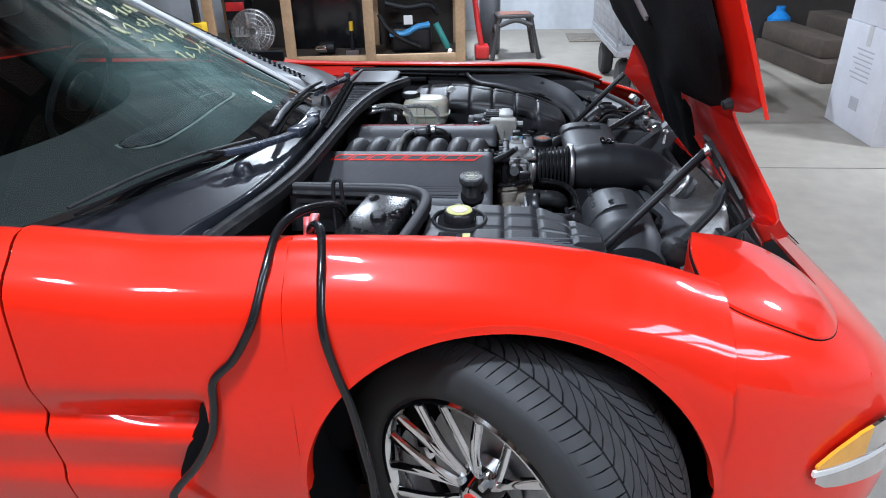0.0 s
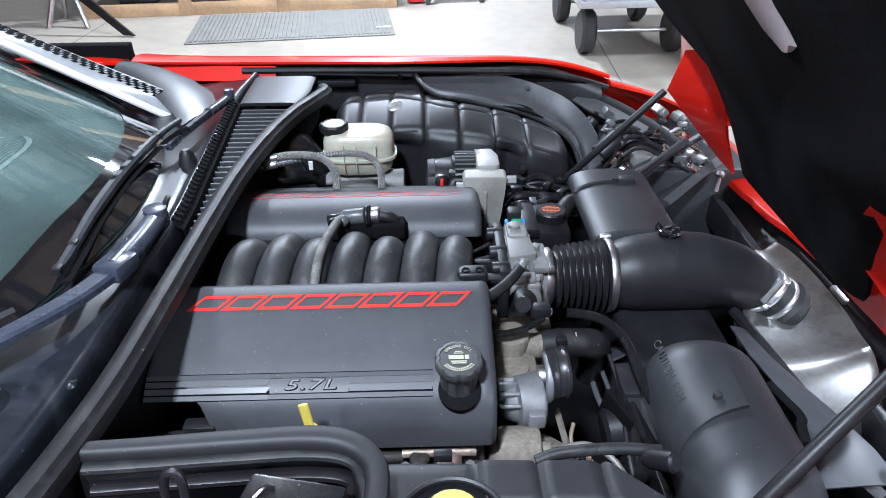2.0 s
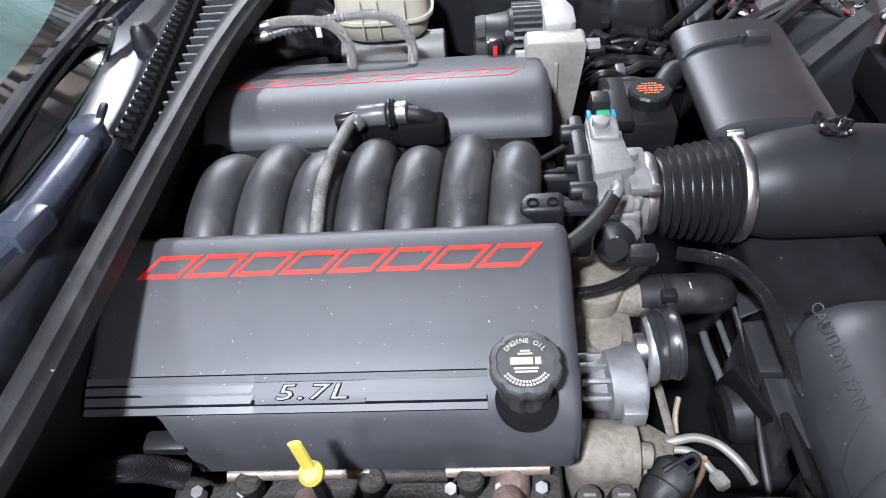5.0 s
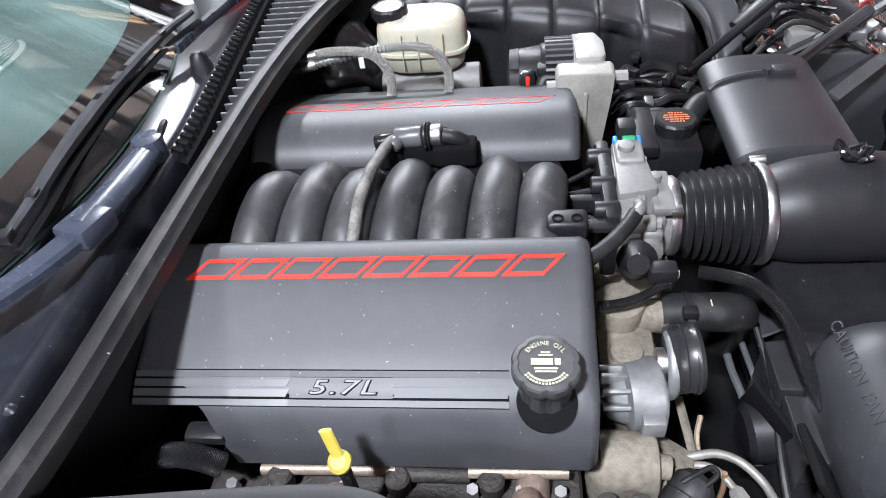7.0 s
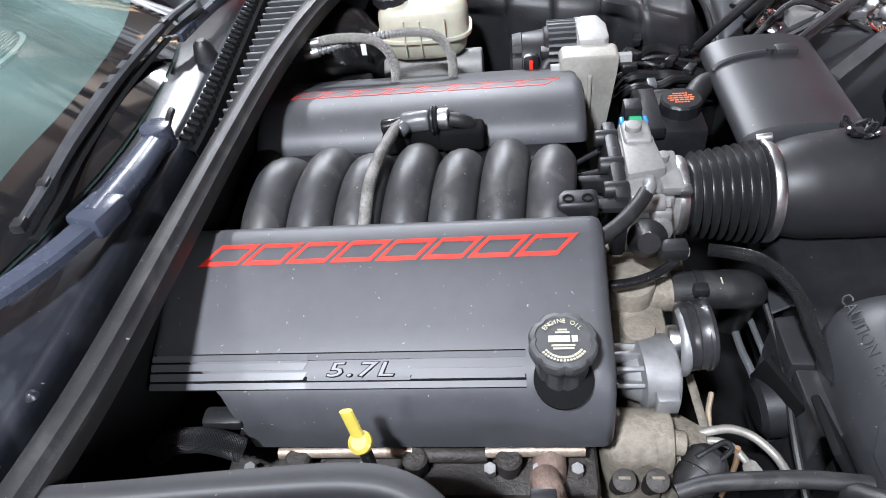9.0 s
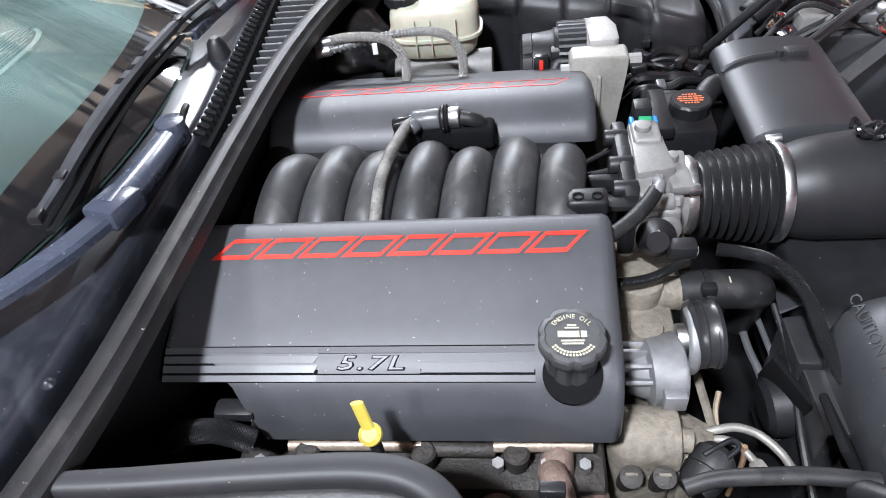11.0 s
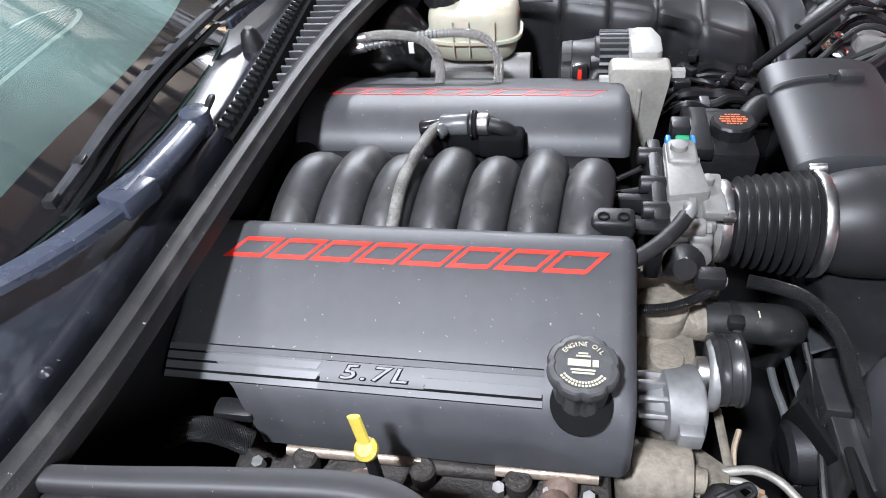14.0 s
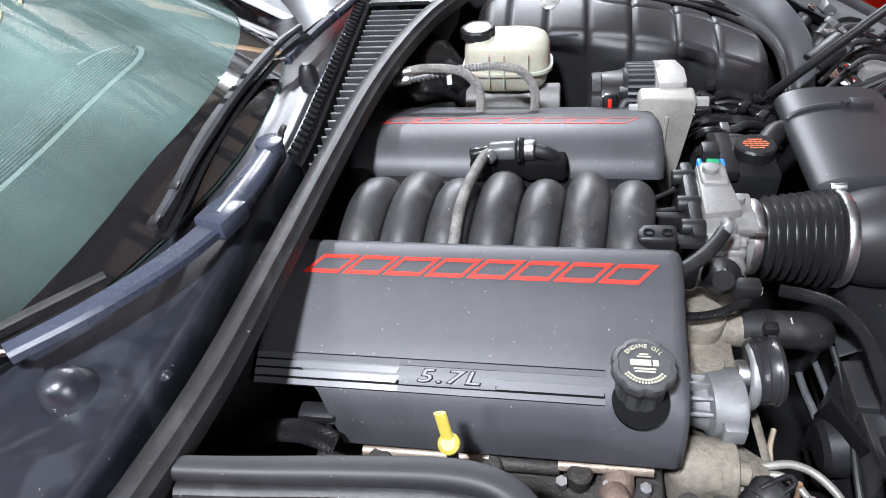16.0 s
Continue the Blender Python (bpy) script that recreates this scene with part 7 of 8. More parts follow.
part("lamp_motor", cyl((0.44, 2.33, 0.625), (0.49, 2.35, 0.66), 0.028, seg=20, bevel=0.004), BLACK, lamp)
part("red_plug", box(0.470, 0.494, 2.496, 2.514, 0.664, 0.680, bevel=0.003), LAMPRED, car)
part("headlamp_backing", prism([(0.47, 2.24), (0.76, 2.24), (0.76, 2.42), (0.70, 2.52), (0.58, 2.56), (0.47, 2.53)], 0.30, 0.632, 0.01), SHROUD, car)
part("headlamp_backing", box(0.53, 0.74, 1.10, 1.36, 0.30, 0.55, bevel=0.01), BLACK, car)
part("ball_stud", cyl((0.668, 2.20, 0.600), (0.673, 2.207, 0.630), 0.006, 0.004, 10), STEEL, car)
part("ball_stud_head", lathe((0.673, 2.207, 0.628), (0, 0.2, 1), [(0, 0.004), (0.004, 0.009), (0.010, 0.010), (0.016, 0.006)], 14), STEEL, car)
part("prop_rod", tube([(0.60, 2.245, 0.70), (0.52, 2.20, 0.665), (0.45, 2.15, 0.64)], 0.009, 10), BLACK, car)
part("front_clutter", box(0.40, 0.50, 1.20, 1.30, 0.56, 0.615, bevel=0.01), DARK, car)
random.seed(8)
for k in range(9):
    x, y = random.uniform(0.37, 0.50), random.uniform(1.17, 1.29)
    part("front_fitting", box(-0.014, 0.014, -0.009, 0.009, -0.01, 0.01, bevel=0.003, m=Matrix.Translation((x, y, random.uniform(0.62, 0.655))) @ Matrix.Rotation(random.uniform(0, 3), 4, Vector((0.2, 0.3, 1)))), random.choice((BLACK, GREYP, GLOSSY, STEEL)), car)
part("lamp_bolt", cyl((0.505, 1.20, 0.67), (0.487, 1.195, 0.676), 0.010, seg=8), STEEL, car)
part("plug_yellow", box(0.385, 0.400, 1.265, 1.275, 0.640, 0.652, bevel=0.002), YELLOW, car)
part("vacuum_hose", tube([(0.36, 1.23, 0.66), (0.40, 1.25, 0.675), (0.44, 1.24, 0.67), (0.49, 1.22, 0.65)], 0.007, 8), RUBBER, car)

# ---------------------------------------------------------------- cowl, its seal, grille and windscreen
BASE0, BASEK = -0.388, 0.74
def base_x(y):
    return BASE0 - BASEK * (y - CL) ** 2

SEALT = [(-0.40, 1.145, 0.755), (-0.358, 1.225, 0.772), (-0.325, 1.315, 0.780), (-0.301, 1.45, 0.783), (-0.292, 1.60, 0.785), (-0.286, 1.78, 0.784), (-0.279, 1.95, 0.781), (-0.263, 2.10, 0.777), (-0.235, 2.25, 0.770), (-0.205, 2.36, 0.760), (-0.19, 2.43, 0.752), (-0.20, 2.47, 0.745)]
part("cowl_seal", strip_seal(SEALT, [(-0.0150, -0.016), (-0.0165, -0.004), (-0.0145, 0.0065), (-0.0085, 0.0128), (0.0015, 0.0142), (0.0075, 0.0125), (0.0098, 0.0085), (0.0112, 0.0062), (0.0150, 0.0035), (0.0160, -0.004), (0.0140, -0.016)]), RUBBER, car, "long black rubber cowl seal", 40)
C = spline(SEALT, 6)
bm = sheet([[(p.x + 0.002, p.y, p.z - 0.012), (p.x - 0.016, p.y, p.z - 0.028), (p.x - 0.030, p.y, p.z - 0.08), (p.x - 0.034, p.y, 0.55)] for p in C], 0.004)
# near-black wall: the unlit gap behind the seal is put into its colour
part("cowl_wall", bm, DARK, car)
COWL_RIM = [(1.13, -0.448), (1.3, -0.378), (1.37, -0.362), (1.46, -0.351), (1.55, -0.348), (1.7, -0.341), (1.83, -0.338), (1.93, -0.345), (2.03, -0.351), (2.14, -0.358), (2.27, -0.366), (2.36, -0.372), (2.52, -0.36)]
ys = [1.13 + 0.03 * i for i in range(47)]
rows = []
for y in ys:
    b = base_x(y)
    f = smooth(COWL_RIM, y)
    dr = 0.20 * min(max(y - CL, 0), 0.5) ** 2
    e = 0.03 * abs(y - CL) ** 2
    g = f - 0.016
    rows.append([(b - 0.02, y, 0.799 - dr - 2 * e), (b - 0.001, y, 0.7950 - dr - 2 * e), (b + 0.002, y, 0.7930 - dr * 0.9 - 1.5 * e), (b + 0.002 + (g - b - 0.002) * 0.35, y, 0.7904 - dr * 0.7 - 1.3 * e), (b + 0.002 + (g - b - 0.002) * 0.7, y, 0.7876 - dr * 0.5 - e), (g, y, 0.7850 - dr * 0.25 - e), (f - 0.010, y, 0.7852 - e), (f - 0.005, y, 0.7895 - e), (f + 0.002, y, 0.7895 - e), (f + 0.007, y, 0.781 - e), (f + 0.010, y, 0.735), (f + 0.012, y, 0.60)])
part("cowl_panel", sheet(rows, 0.004, -1), COWL, car, "dark glossy cowl panel below the windscreen", 60)
part("cowl_end_cover", sheet([[(-0.68, 2.47, 0.792), (-0.675, 2.50, 0.802), (-0.67, 2.525, 0.800)], [(-0.60, 2.405, 0.786), (-0.58, 2.445, 0.797), (-0.565, 2.478, 0.793)], [(-0.535, 2.33, 0.780), (-0.51, 2.37, 0.792), (-0.48, 2.41, 0.788)], [(-0.475, 2.245, 0.776), (-0.455, 2.29, 0.786), (-0.420, 2.345, 0.780)], [(-0.440, 2.185, 0.772), (-0.420, 2.225, 0.778), (-0.395, 2.28, 0.774)]], 0.005, -1), COWL, car, "", 60)


def seal_x(y):
    return lerp([(p[1], p[0]) for p in SEALT[3:10]], y) - 0.006


gys = [1.79 + 0.03 * i for i in range(18)]
gr = part("cowl_grille", sheet([[(smooth(COWL_RIM, y) + 0.012, y, 0.748), (seal_x(y), y, 0.748)] for y in gys], 0.004), DARK, car, "slatted black cowl grille")
part("grille_ledge", sheet([[(smooth(COWL_RIM, y) + 0.008, y, 0.781), (smooth(COWL_RIM, y) + 0.017, y, 0.776), (smooth(COWL_RIM, y) + 0.019, y, 0.762)] for y in gys], 0.002), DARK, gr)
SLAT = mat("dusty_slat_plastic", (0.045, 0.046, 0.050), 0.45, vary=0.3, scale=20, dust=0.4)
for k in range(24):
    y = 1.802 + 0.0206 * k
    x0, x1 = smooth(COWL_RIM, y) + 0.022, seal_x(y)
    part("slat", box(x0, x1, y, y + 0.0034, 0.754, 0.772, bevel=0.0012, seg=1), SLAT, gr)
for k in range(34):
    y = 1.800 + 0.0145 * k
    x0 = smooth(COWL_RIM, y)
    part("tooth", sheet([[(x0 - 0.001, y + d, 0.7895), (x0 + 0.010, y + d, 0.785), (x0 + 0.0135, y + d, 0.772)] for d in (0, 0.0062)], 0.003), DARK, gr)
bm = sheet([[(x, y, 0.771 + (0.004 if 0 < f < 1 else 0)) for f, x in ((0, -0.350), (0.1, -0.343), (0.5, -0.31), (0.9, seal_x(y) - 0.012), (1, seal_x(y) - 0.004))] for y in (2.292, 2.33, 2.37, 2.42, 2.46)], 0.006)
part("cowl_end_plate", bm, DUCT, car)


def glass_point(y, s, lift=0.0):
    """s metres up the windscreen from its base."""
    d = y - CL
    a = radians(29)
    return (base_x(y) - s * math.cos(a) + 0.10 * d * d * s + 0.5 * lift * math.sin(a), y - 0.16 * d * s, 0.800 - 0.06 * abs(d) ** 2 - 0.20 * min(max(d, 0), 0.5) ** 2 + s * math.sin(a) * (1 + 0.06 * s) + lift)


ys = [CL - 0.70 + 0.05 * i for i in range(29)]
bm = bmesh.new()
G = [[bm.verts.new(glass_point(y, s)) for y in ys] for s in [0.95 * i / 20 for i in range(21)]]
for i in range(20):
    for k in range(28):
        bm.faces.new((G[i][k], G[i][k + 1], G[i + 1][k + 1], G[i + 1][k]))
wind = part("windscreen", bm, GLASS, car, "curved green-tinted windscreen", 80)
wind.visible_shadow = False
part("glass_border", sheet([[glass_point(y, s, 0.0015) for s in (0.003, 0.4 * lerp([(1.15, 0.022), (1.45, 0.030), (1.70, 0.074), (2.5, 0.074)], y), lerp([(1.15, 0.022), (1.45, 0.030), (1.70, 0.074), (2.5, 0.074)], y))] for y in ys], 0.001, -1), mat("black_glass_border", (0.008, 0.008, 0.009), 0.05, vary=0.1, scale=5, rvar=0.02, spec=1.0, coat=0.5), wind, "", 80)
part("side_border", sheet([[glass_point(CL + 0.70 - f, s, 0.002) for f in (0, 0.05)] for s in [0.95 * i / 12 for i in range(13)]], 0.003), mat("black_glass_edge", (0.01, 0.01, 0.011), 0.15, vary=0.1), wind, "", 80)
part("windscreen_pillar", tube([Vector(glass_point(CL + 0.715, s)) + Vector((0, 0.02, -0.01)) for s in (-0.16, 0.2, 0.5, 0.8, 0.98)], 0.022, 12, 6, flat=0.7), GLOSSY, car)
part("windscreen_pillar", tube([Vector(glass_point(CL - 0.715, s)) + Vector((0, -0.02, -0.01)) for s in (-0.03, 0.2, 0.5, 0.8, 0.98)], 0.022, 12, 6, flat=0.7), GLOSSY, car)
# chequer-dotted strip along the far pillar
def pillar_point(s, f, lift=0.0):
    """Far pillar's trim: s up along it, f from the glass (0) to its outer edge (1)."""
    p = Vector((-0.540, 2.325, 0.742)).lerp(Vector((-1.0, 2.30, 1.014)), s)
    q = Vector((-0.455, 2.340, 0.765)).lerp(Vector((-0.943, 2.442, 0.943)), s)
    p = p.lerp(q, f)
    return Vector((p.x, p.y, p.z + lift + 0.010 * math.sin(math.pi * f)))


PS = [-0.12 + 1.75 * i / 24 for i in range(25)]
strip = part("chequered_strip", sheet([[pillar_point(s, f / 8) for f in range(9)] for s in PS], 0.006, -1), mat("pale_strip", (0.34, 0.35, 0.36), 0.3, vary=0.15, scale=8), wind, "pale pillar trim with black chequers", 60)
part("white_bead", tube([pillar_point(s, 0.06, 0.004) for s in PS[::3]], 0.008, 8, 4), WHITE, strip)
for i in range(92):
    for k in range(5):
        if (i + k) % 2 == 0:
            s0 = -0.10 + 0.018 * i
            f0 = 0.44 + 0.085 * k
            part("chequer", sheet([[pillar_point(s, f, 0.002) for f in (f0, f0 + 0.085)] for s in (s0, s0 + 0.018)], 0.001, -1), DARK, strip)

# chalked scribbles on the glass, as plain strokes
random.seed(21)
chalk = mat("chalk_pen", (0.50, 0.50, 0.30), 0.7, vary=0.2, scale=50)
for r in range(5):
    for k in range(6 if r < 3 else 4):
        bm = bmesh.new()
        y0, s0 = 2.02 - 0.048 * k - 0.02 * r, 0.34 + 0.068 * r
        pts = [glass_point(y0 + random.uniform(-0.019, 0.019), s0 + random.uniform(-0.024, 0.024), 0.002) for _ in range(4)]
        add_tube(bm, pts, 0.0019, 5, 4)
        part("chalk_stroke", bm, chalk, wind)
bm = sheet([[glass_point(y, s, 0.002) for y in (1.9, 2.0, 2.1, 2.2, 2.3)] for s in (0.84, 0.88, 0.92)], 0.001)
part("green_sun_strip", bm, mat("green_sun_strip", (0.10, 0.45, 0.08), 0.3, vary=0.1), wind)
# wipers
def wiper(pivot, arm, blade, label, wide=0.019, thick=1.0, holder=0.009):
    """Arm from its pivot, then a flat box arm, and the blade's points."""
    w = part("wiper_arm", tube([pivot] + arm[:2], 0.017, 14, 6, flat=0.85, radii=[0.0160 * thick, 0.0175 * thick, 0.017 * thick]), WIPER, car, label)
    bm = bmesh.new()
    C = spline(arm[1:], 5)
    rings = []
    for i, p in enumerate(C):
        d = (C[min(i + 1, len(C) - 1)] - C[max(i - 1, 0)]).normalized()
        u = d.cross(Vector((0, 0, 1))).normalized()
        hw = wide * (1 - 0.35 * i / len(C))
        up = u.cross(d)
        rings.append([p + u * a * hw + up * b for a, b in ((-1, -0.006), (1, -0.006), (1, 0.002), (0.75, 0.006), (-0.75, 0.006), (-1, 0.002))])
    add_rings(bm, rings)
    part("flat_arm", bm, WIPER, w, "", 25)
    part("pivot_cap", cyl(Vector(pivot) + Vector((0, 0.003, -0.03)), Vector(pivot) + Vector((0, 0.003, 0.0165)), 0.0168 * thick, seg=28, bevel=0.0012), WIPER, w)
    part("blade_holder", tube([Vector(p) + Vector((0, 0, 0.010)) for p in blade], holder, 8, 6, flat=0.6), RUBBER, w)
    part("blade", tube([Vector(p) + Vector((0.010, 0, -0.004)) for p in blade], 0.006, 6, 6, flat=0.5), DARK, w)
    return w


nearw = wiper((-0.354, 1.785, 0.800), [(-0.352, 1.710, 0.807), (-0.356, 1.636, 0.813), (-0.378, 1.570, 0.818), (-0.420, 1.497, 0.823), (-0.464, 1.440, 0.827)], [(-0.424, 1.536, 0.820), (-0.512, 1.440, 0.818), (-0.590, 1.325, 0.814), (-0.660, 1.16, 0.806)], "dark blue-black wiper arm near the centre", 0.0145, 1.0, 0.0052)
part("arm_knuckle", box(-0.019, 0.019, -0.026, 0.020, -0.012, 0.012, bevel=0.005, m=axes((-0.355, 1.640, 0.814), (0.95, -0.25, 0.0), (-0.2, -1, 0.06))), WIPER, nearw)
part("arm_hook", tube([(-0.462, 1.442, 0.828), (-0.480, 1.437, 0.830), (-0.500, 1.447, 0.828), (-0.515, 1.440, 0.824)], 0.0042, 10, 5), GLOSSY, nearw)
FARBLADE = [(-0.410, 1.603, 0.822), (-0.415, 1.658, 0.822), (-0.426, 1.752, 0.822), (-0.430, 1.876, 0.822), (-0.421, 2.009, 0.822), (-0.404, 2.080, 0.822)]
farw = wiper((-0.372, 2.30, 0.792), [(-0.378, 2.24, 0.797), (-0.384, 2.19, 0.802), (-0.396, 2.09, 0.808), (-0.402, 2.005, 0.813)], FARBLADE, "dark wiper arm on the windscreen's base", 0.007, 0.62, 0.0045)
part("arm_hook", tube([(-0.402, 2.01, 0.814), (-0.412, 1.996, 0.818), (-0.428, 1.994, 0.824), (-0.437, 1.975, 0.826)], 0.0036, 10, 5), STEEL, farw)
FB = [p + Vector((0.003, 0, 0.010)) for p in spline(FARBLADE, 8)]


def yoke(i0, i1, r0, r1):
    """Tapered box-section bow along part of the blade."""
    run = FB[i0:i1 + 1]
    rings = []
    for i, p in enumerate(run):
        d = (run[min(i + 1, len(run) - 1)] - run[max(i - 1, 0)]).normalized()
        u = d.cross(Vector((0, 0, 1))).normalized()
        f = i / (len(run) - 1)
        h = r0 + (r1 - r0) * f
        rings.append([p + u * a * h + Vector((0, 0, b * h)) for a, b in ((-1, -0.6), (1, -0.6), (1, 0.3), (0.5, 0.8), (-0.5, 0.8), (-1, 0.3))])
    return add_rings(bmesh.new(), rings)


YOKE = mat("scuffed_yoke_plastic", (0.030, 0.032, 0.037), 0.36, vary=0.5, scale=60, dust=0.5)
for i0, i1, r0, r1 in ((0, 9, 0.0045, 0.0062), (8, 19, 0.0062, 0.0085), (19, 31, 0.0085, 0.0070), (31, 40, 0.0062, 0.0045)):
    bow = part("blade_yoke", yoke(i0, i1, r0, r1), YOKE, farw, "", 30)
    d = (FB[i0 + 1] - FB[i0]).normalized()
    part("yoke_clip", box(-0.0058, 0.0058, -0.007, 0.007, -0.004, 0.0060, bevel=0.0015, m=axes(FB[i0 + 1], d.cross(Vector((0, 0, 1))), d)), BLACK, bow)
for i in (22, 24, 26):
    part("yoke_slot", box(-0.0035, 0.0035, -0.006, 0.006, 0.0060, 0.0072, m=axes(FB[i], Vector((1, 0, 0)), FB[i + 1] - FB[i])), DARK, farw)
part("washer_jet", lathe((-0.372, 2.00, 0.775), (0, 0, 1), [(0, 0.022), (0.012, 0.016), (0.03, 0.012), (0.036, 0.006)], 16), BLACK, car, "black washer nozzle")
part("washer_jet", lathe((-0.424, 1.436, 0.772), (0.05, -0.15, 1), [(0, 0.036), (0.004, 0.031), (0.012, 0.025), (0.024, 0.021), (0.034, 0.016), (0.039, 0.009), (0.040, 0.003)], 24), COWL, car)
part("washer_jet", lathe((-0.338, 1.455, 0.79), (0, 0, 1), [(0, 0.006), (0.003, 0.0045), (0.005, 0.002)], 12), COWL, car)
part("washer_tube", tube([(-0.355, 1.815, 0.80), (-0.345, 1.82, 0.815), (-0.342, 1.80, 0.815), (-0.345, 1.775, 0.79)], 0.004, 8), RUBBER, car)

# ---------------------------------------------------------------- cabin behind the glass
rows = []
for i in range(12):
    s = i / 11
    rows.append([(base_x(y) - 0.03 - 0.55 * s, y, 0.752 - 0.04 * abs(y - CL) ** 2 + 0.038 * math.sin(math.pi * min(1, s * 1.3) * 0.6) ) for y in [1.16 + 0.055 * k for k in range(25)]])
dash = part("dashboard", sheet(rows, 0.01), CABIN, car, "grey-brown dashboard below the windscreen", 60)
def vent_half(y):
    """Half width of the defroster outlet at y, rounded at both ends."""
    e = min(1.0, max(0.0, min(y - 1.56, 2.10 - y) / 0.075))
    return (0.042 + 0.012 * max(0, (2.0 - y) / 0.44)) * max(0.0, 1 - (1 - e) ** 2) ** 0.5


def vent_mid(y):
    return -0.728 + 0.03 * ((y - 1.86) / 0.25) ** 2 * (-1 if y < 1.86 else 1) * (0.6 if y < 1.86 else 0.5)


vys = [1.562 + 0.0134 * k for k in range(41)]
part("defroster_rim", sheet([[(vent_mid(y) + (vent_half(y) + 0.012) * f, y, 0.7945) for f in (-1, 0, 1)] for y in vys], 0.003), mat("pale_vent_rim", (0.15, 0.16, 0.155), 0.4, vary=0.1, scale=12), dash)
part("defroster_panel", sheet([[(vent_mid(y) + (vent_half(y) + 0.002) * f, y, 0.7962) for f in (-1, 0, 1)] for y in vys], 0.002), DARK, dash)
for k in range(13):
    f = -0.92 + 1.84 * k / 12
    run = [y for y in vys if vent_half(y) > abs(f) * 0.052]
    part("vent_slat", tube([(vent_mid(y) + f * 0.050, y, 0.7985) for y in run[::4] + run[-1:]], 0.0013, 6, 3), GREYP, dash)
part("dash_front", box(-1.15, -0.92, 1.18, 2.45, 0.45, 0.74, bevel=0.04), CABIN, car)
part("steering_wheel", lathe((-1.24, 2.18, 0.78), (-0.9, 0, 0.42), [(-0.012, 0.172), (0, 0.160), (0.012, 0.172), (0, 0.186), (-0.012, 0.172)], 44, cap=False), BLACK, car, "black steering wheel")
part("wheel_hub", lathe((-1.22, 2.18, 0.77), (-0.9, 0, 0.42), [(0, 0.06), (0.03, 0.07), (0.04, 0.05)], 24), BLACK, car)
for y in (1.45, 2.19):
    seat = part("seat", box(-1.85, -1.35, y - 0.24, y + 0.24, 0.30, 0.48, bevel=0.06, seg=3), CABIN, car, "dark bucket seat")
    part("backrest", box(-2.0, -1.82, y - 0.24, y + 0.24, 0.42, 1.02, bevel=0.06, seg=3), CABIN, seat)
# black cards, bulkhead and an opaque pane, added to keep the cabin dark
part("door_card", box(-2.1, -0.66, 2.54, 2.57, 0.24, 0.835, bevel=0.005), DARK, car)
part("cabin_blocker", sheet([[(x, 2.545, 0.835), (x, 2.545 + (yt - 2.545) * 0.5, 0.835 + (zt - 0.835) * 0.5), (x, yt, zt)] for x, yt, zt in ((-1.16, 2.42, 1.06), (-1.30, 2.40, 1.11), (-1.6, 2.37, 1.15), (-2.05, 2.36, 1.15))], 0.004), mat("opaque_dark_pane", (0.006, 0.007, 0.007), 0.06, vary=0.1, scale=5, rvar=0.02), car, "opaque dark pane added to keep the cabin dark", 60)
part("door_card", box(-2.1, -0.72, 1.07, 1.09, 0.24, 0.76, bevel=0.005), DARK, car)
part("cabin_floor", box(-2.1, -0.95, 1.0, 2.64, 0.20, 0.24), DARK, car)
part("rear_bulkhead", box(-2.12, -2.08, 1.0, 2.64, 0.24, 1.0), DARK, car)
part("mirror", box(-1.22, -1.19, 1.72, 1.95, 1.06, 1.12, bevel=0.012), BLACK, car)
part("red_belt_latch", box(-1.0, -0.97, 1.20, 1.22, 0.60, 0.76, bevel=0.004), LAMPRED, car)
# roof, far door and tail close the body
rows = []
for i in range(14):
    u = i / 13
    x = -1.22 - 1.1 * u
    rows.append([(x - 0.06 * abs(f) ** 2, CL + 0.60 * f, 1.21 - 0.05 * abs(f) ** 3 - 0.10 * u * u) for f in [-1 + k / 8 for k in range(17)]])
part("roof", sheet(rows, 0.01), RED, car, "", 60)
part("door", sheet([fender_column(-0.665 - 0.02 * i, 0.17, True) for i in range(40)], 0.006, -1), RED, car, "", 50)
part("rear_quarter", sheet([[(x, y, z) for y, z in ((0.93, 0.2), (0.90, 0.5), (0.93, 0.78), (1.1, 0.86), (CL, 0.92), (2 * CL - 1.1, 0.86), (2 * CL - 0.93, 0.78), (2 * CL - 0.90, 0.5), (2 * CL - 0.93, 0.2))] for x in (-1.46, -2.0, -2.6, -3.2, -3.35)], 0.006), RED, car, "", 60)
for x, y in ((-2.5, 1.0), (-2.5, 2 * CL - 1.0), (0.16, 2 * CL - 1.0)):
    tw = part("wheel", lathe((x, y - 0.12, 0.326), (0, 1, 0), [(0, 0.22), (0.0, 0.30), (0.015, 0.32), (0.22, 0.32), (0.24, 0.30), (0.24, 0.22)], 40), TYRE, car)
    part("rim", lathe((x, y - 0.11, 0.326), (0, 1, 0), [(0, 0.21), (0.02, 0.18), (0.22, 0.21)], 30), CHROME, tw)

# ---------------------------------------------------------------- charger cable over the fender
cable = thing("charging_cable", (-0.2, 1.16, 0.79), "black battery charger cable with a red clamp hanging over the fender", "cable")
def drape(pts):
    """Keeps a hanging lead just outside the fender's skin."""
    out = []
    for x, y, z in pts:
        if z < 0.80 and y < 1.0:
            skin = [p for p in fender_column(x, 0.17) if p[1] < 1.0]
            y = min(y, float(np.interp(-z, [-p[2] for p in skin], [p[1] for p in skin])) - 0.011)
        out.append((x, y, z))
    return out


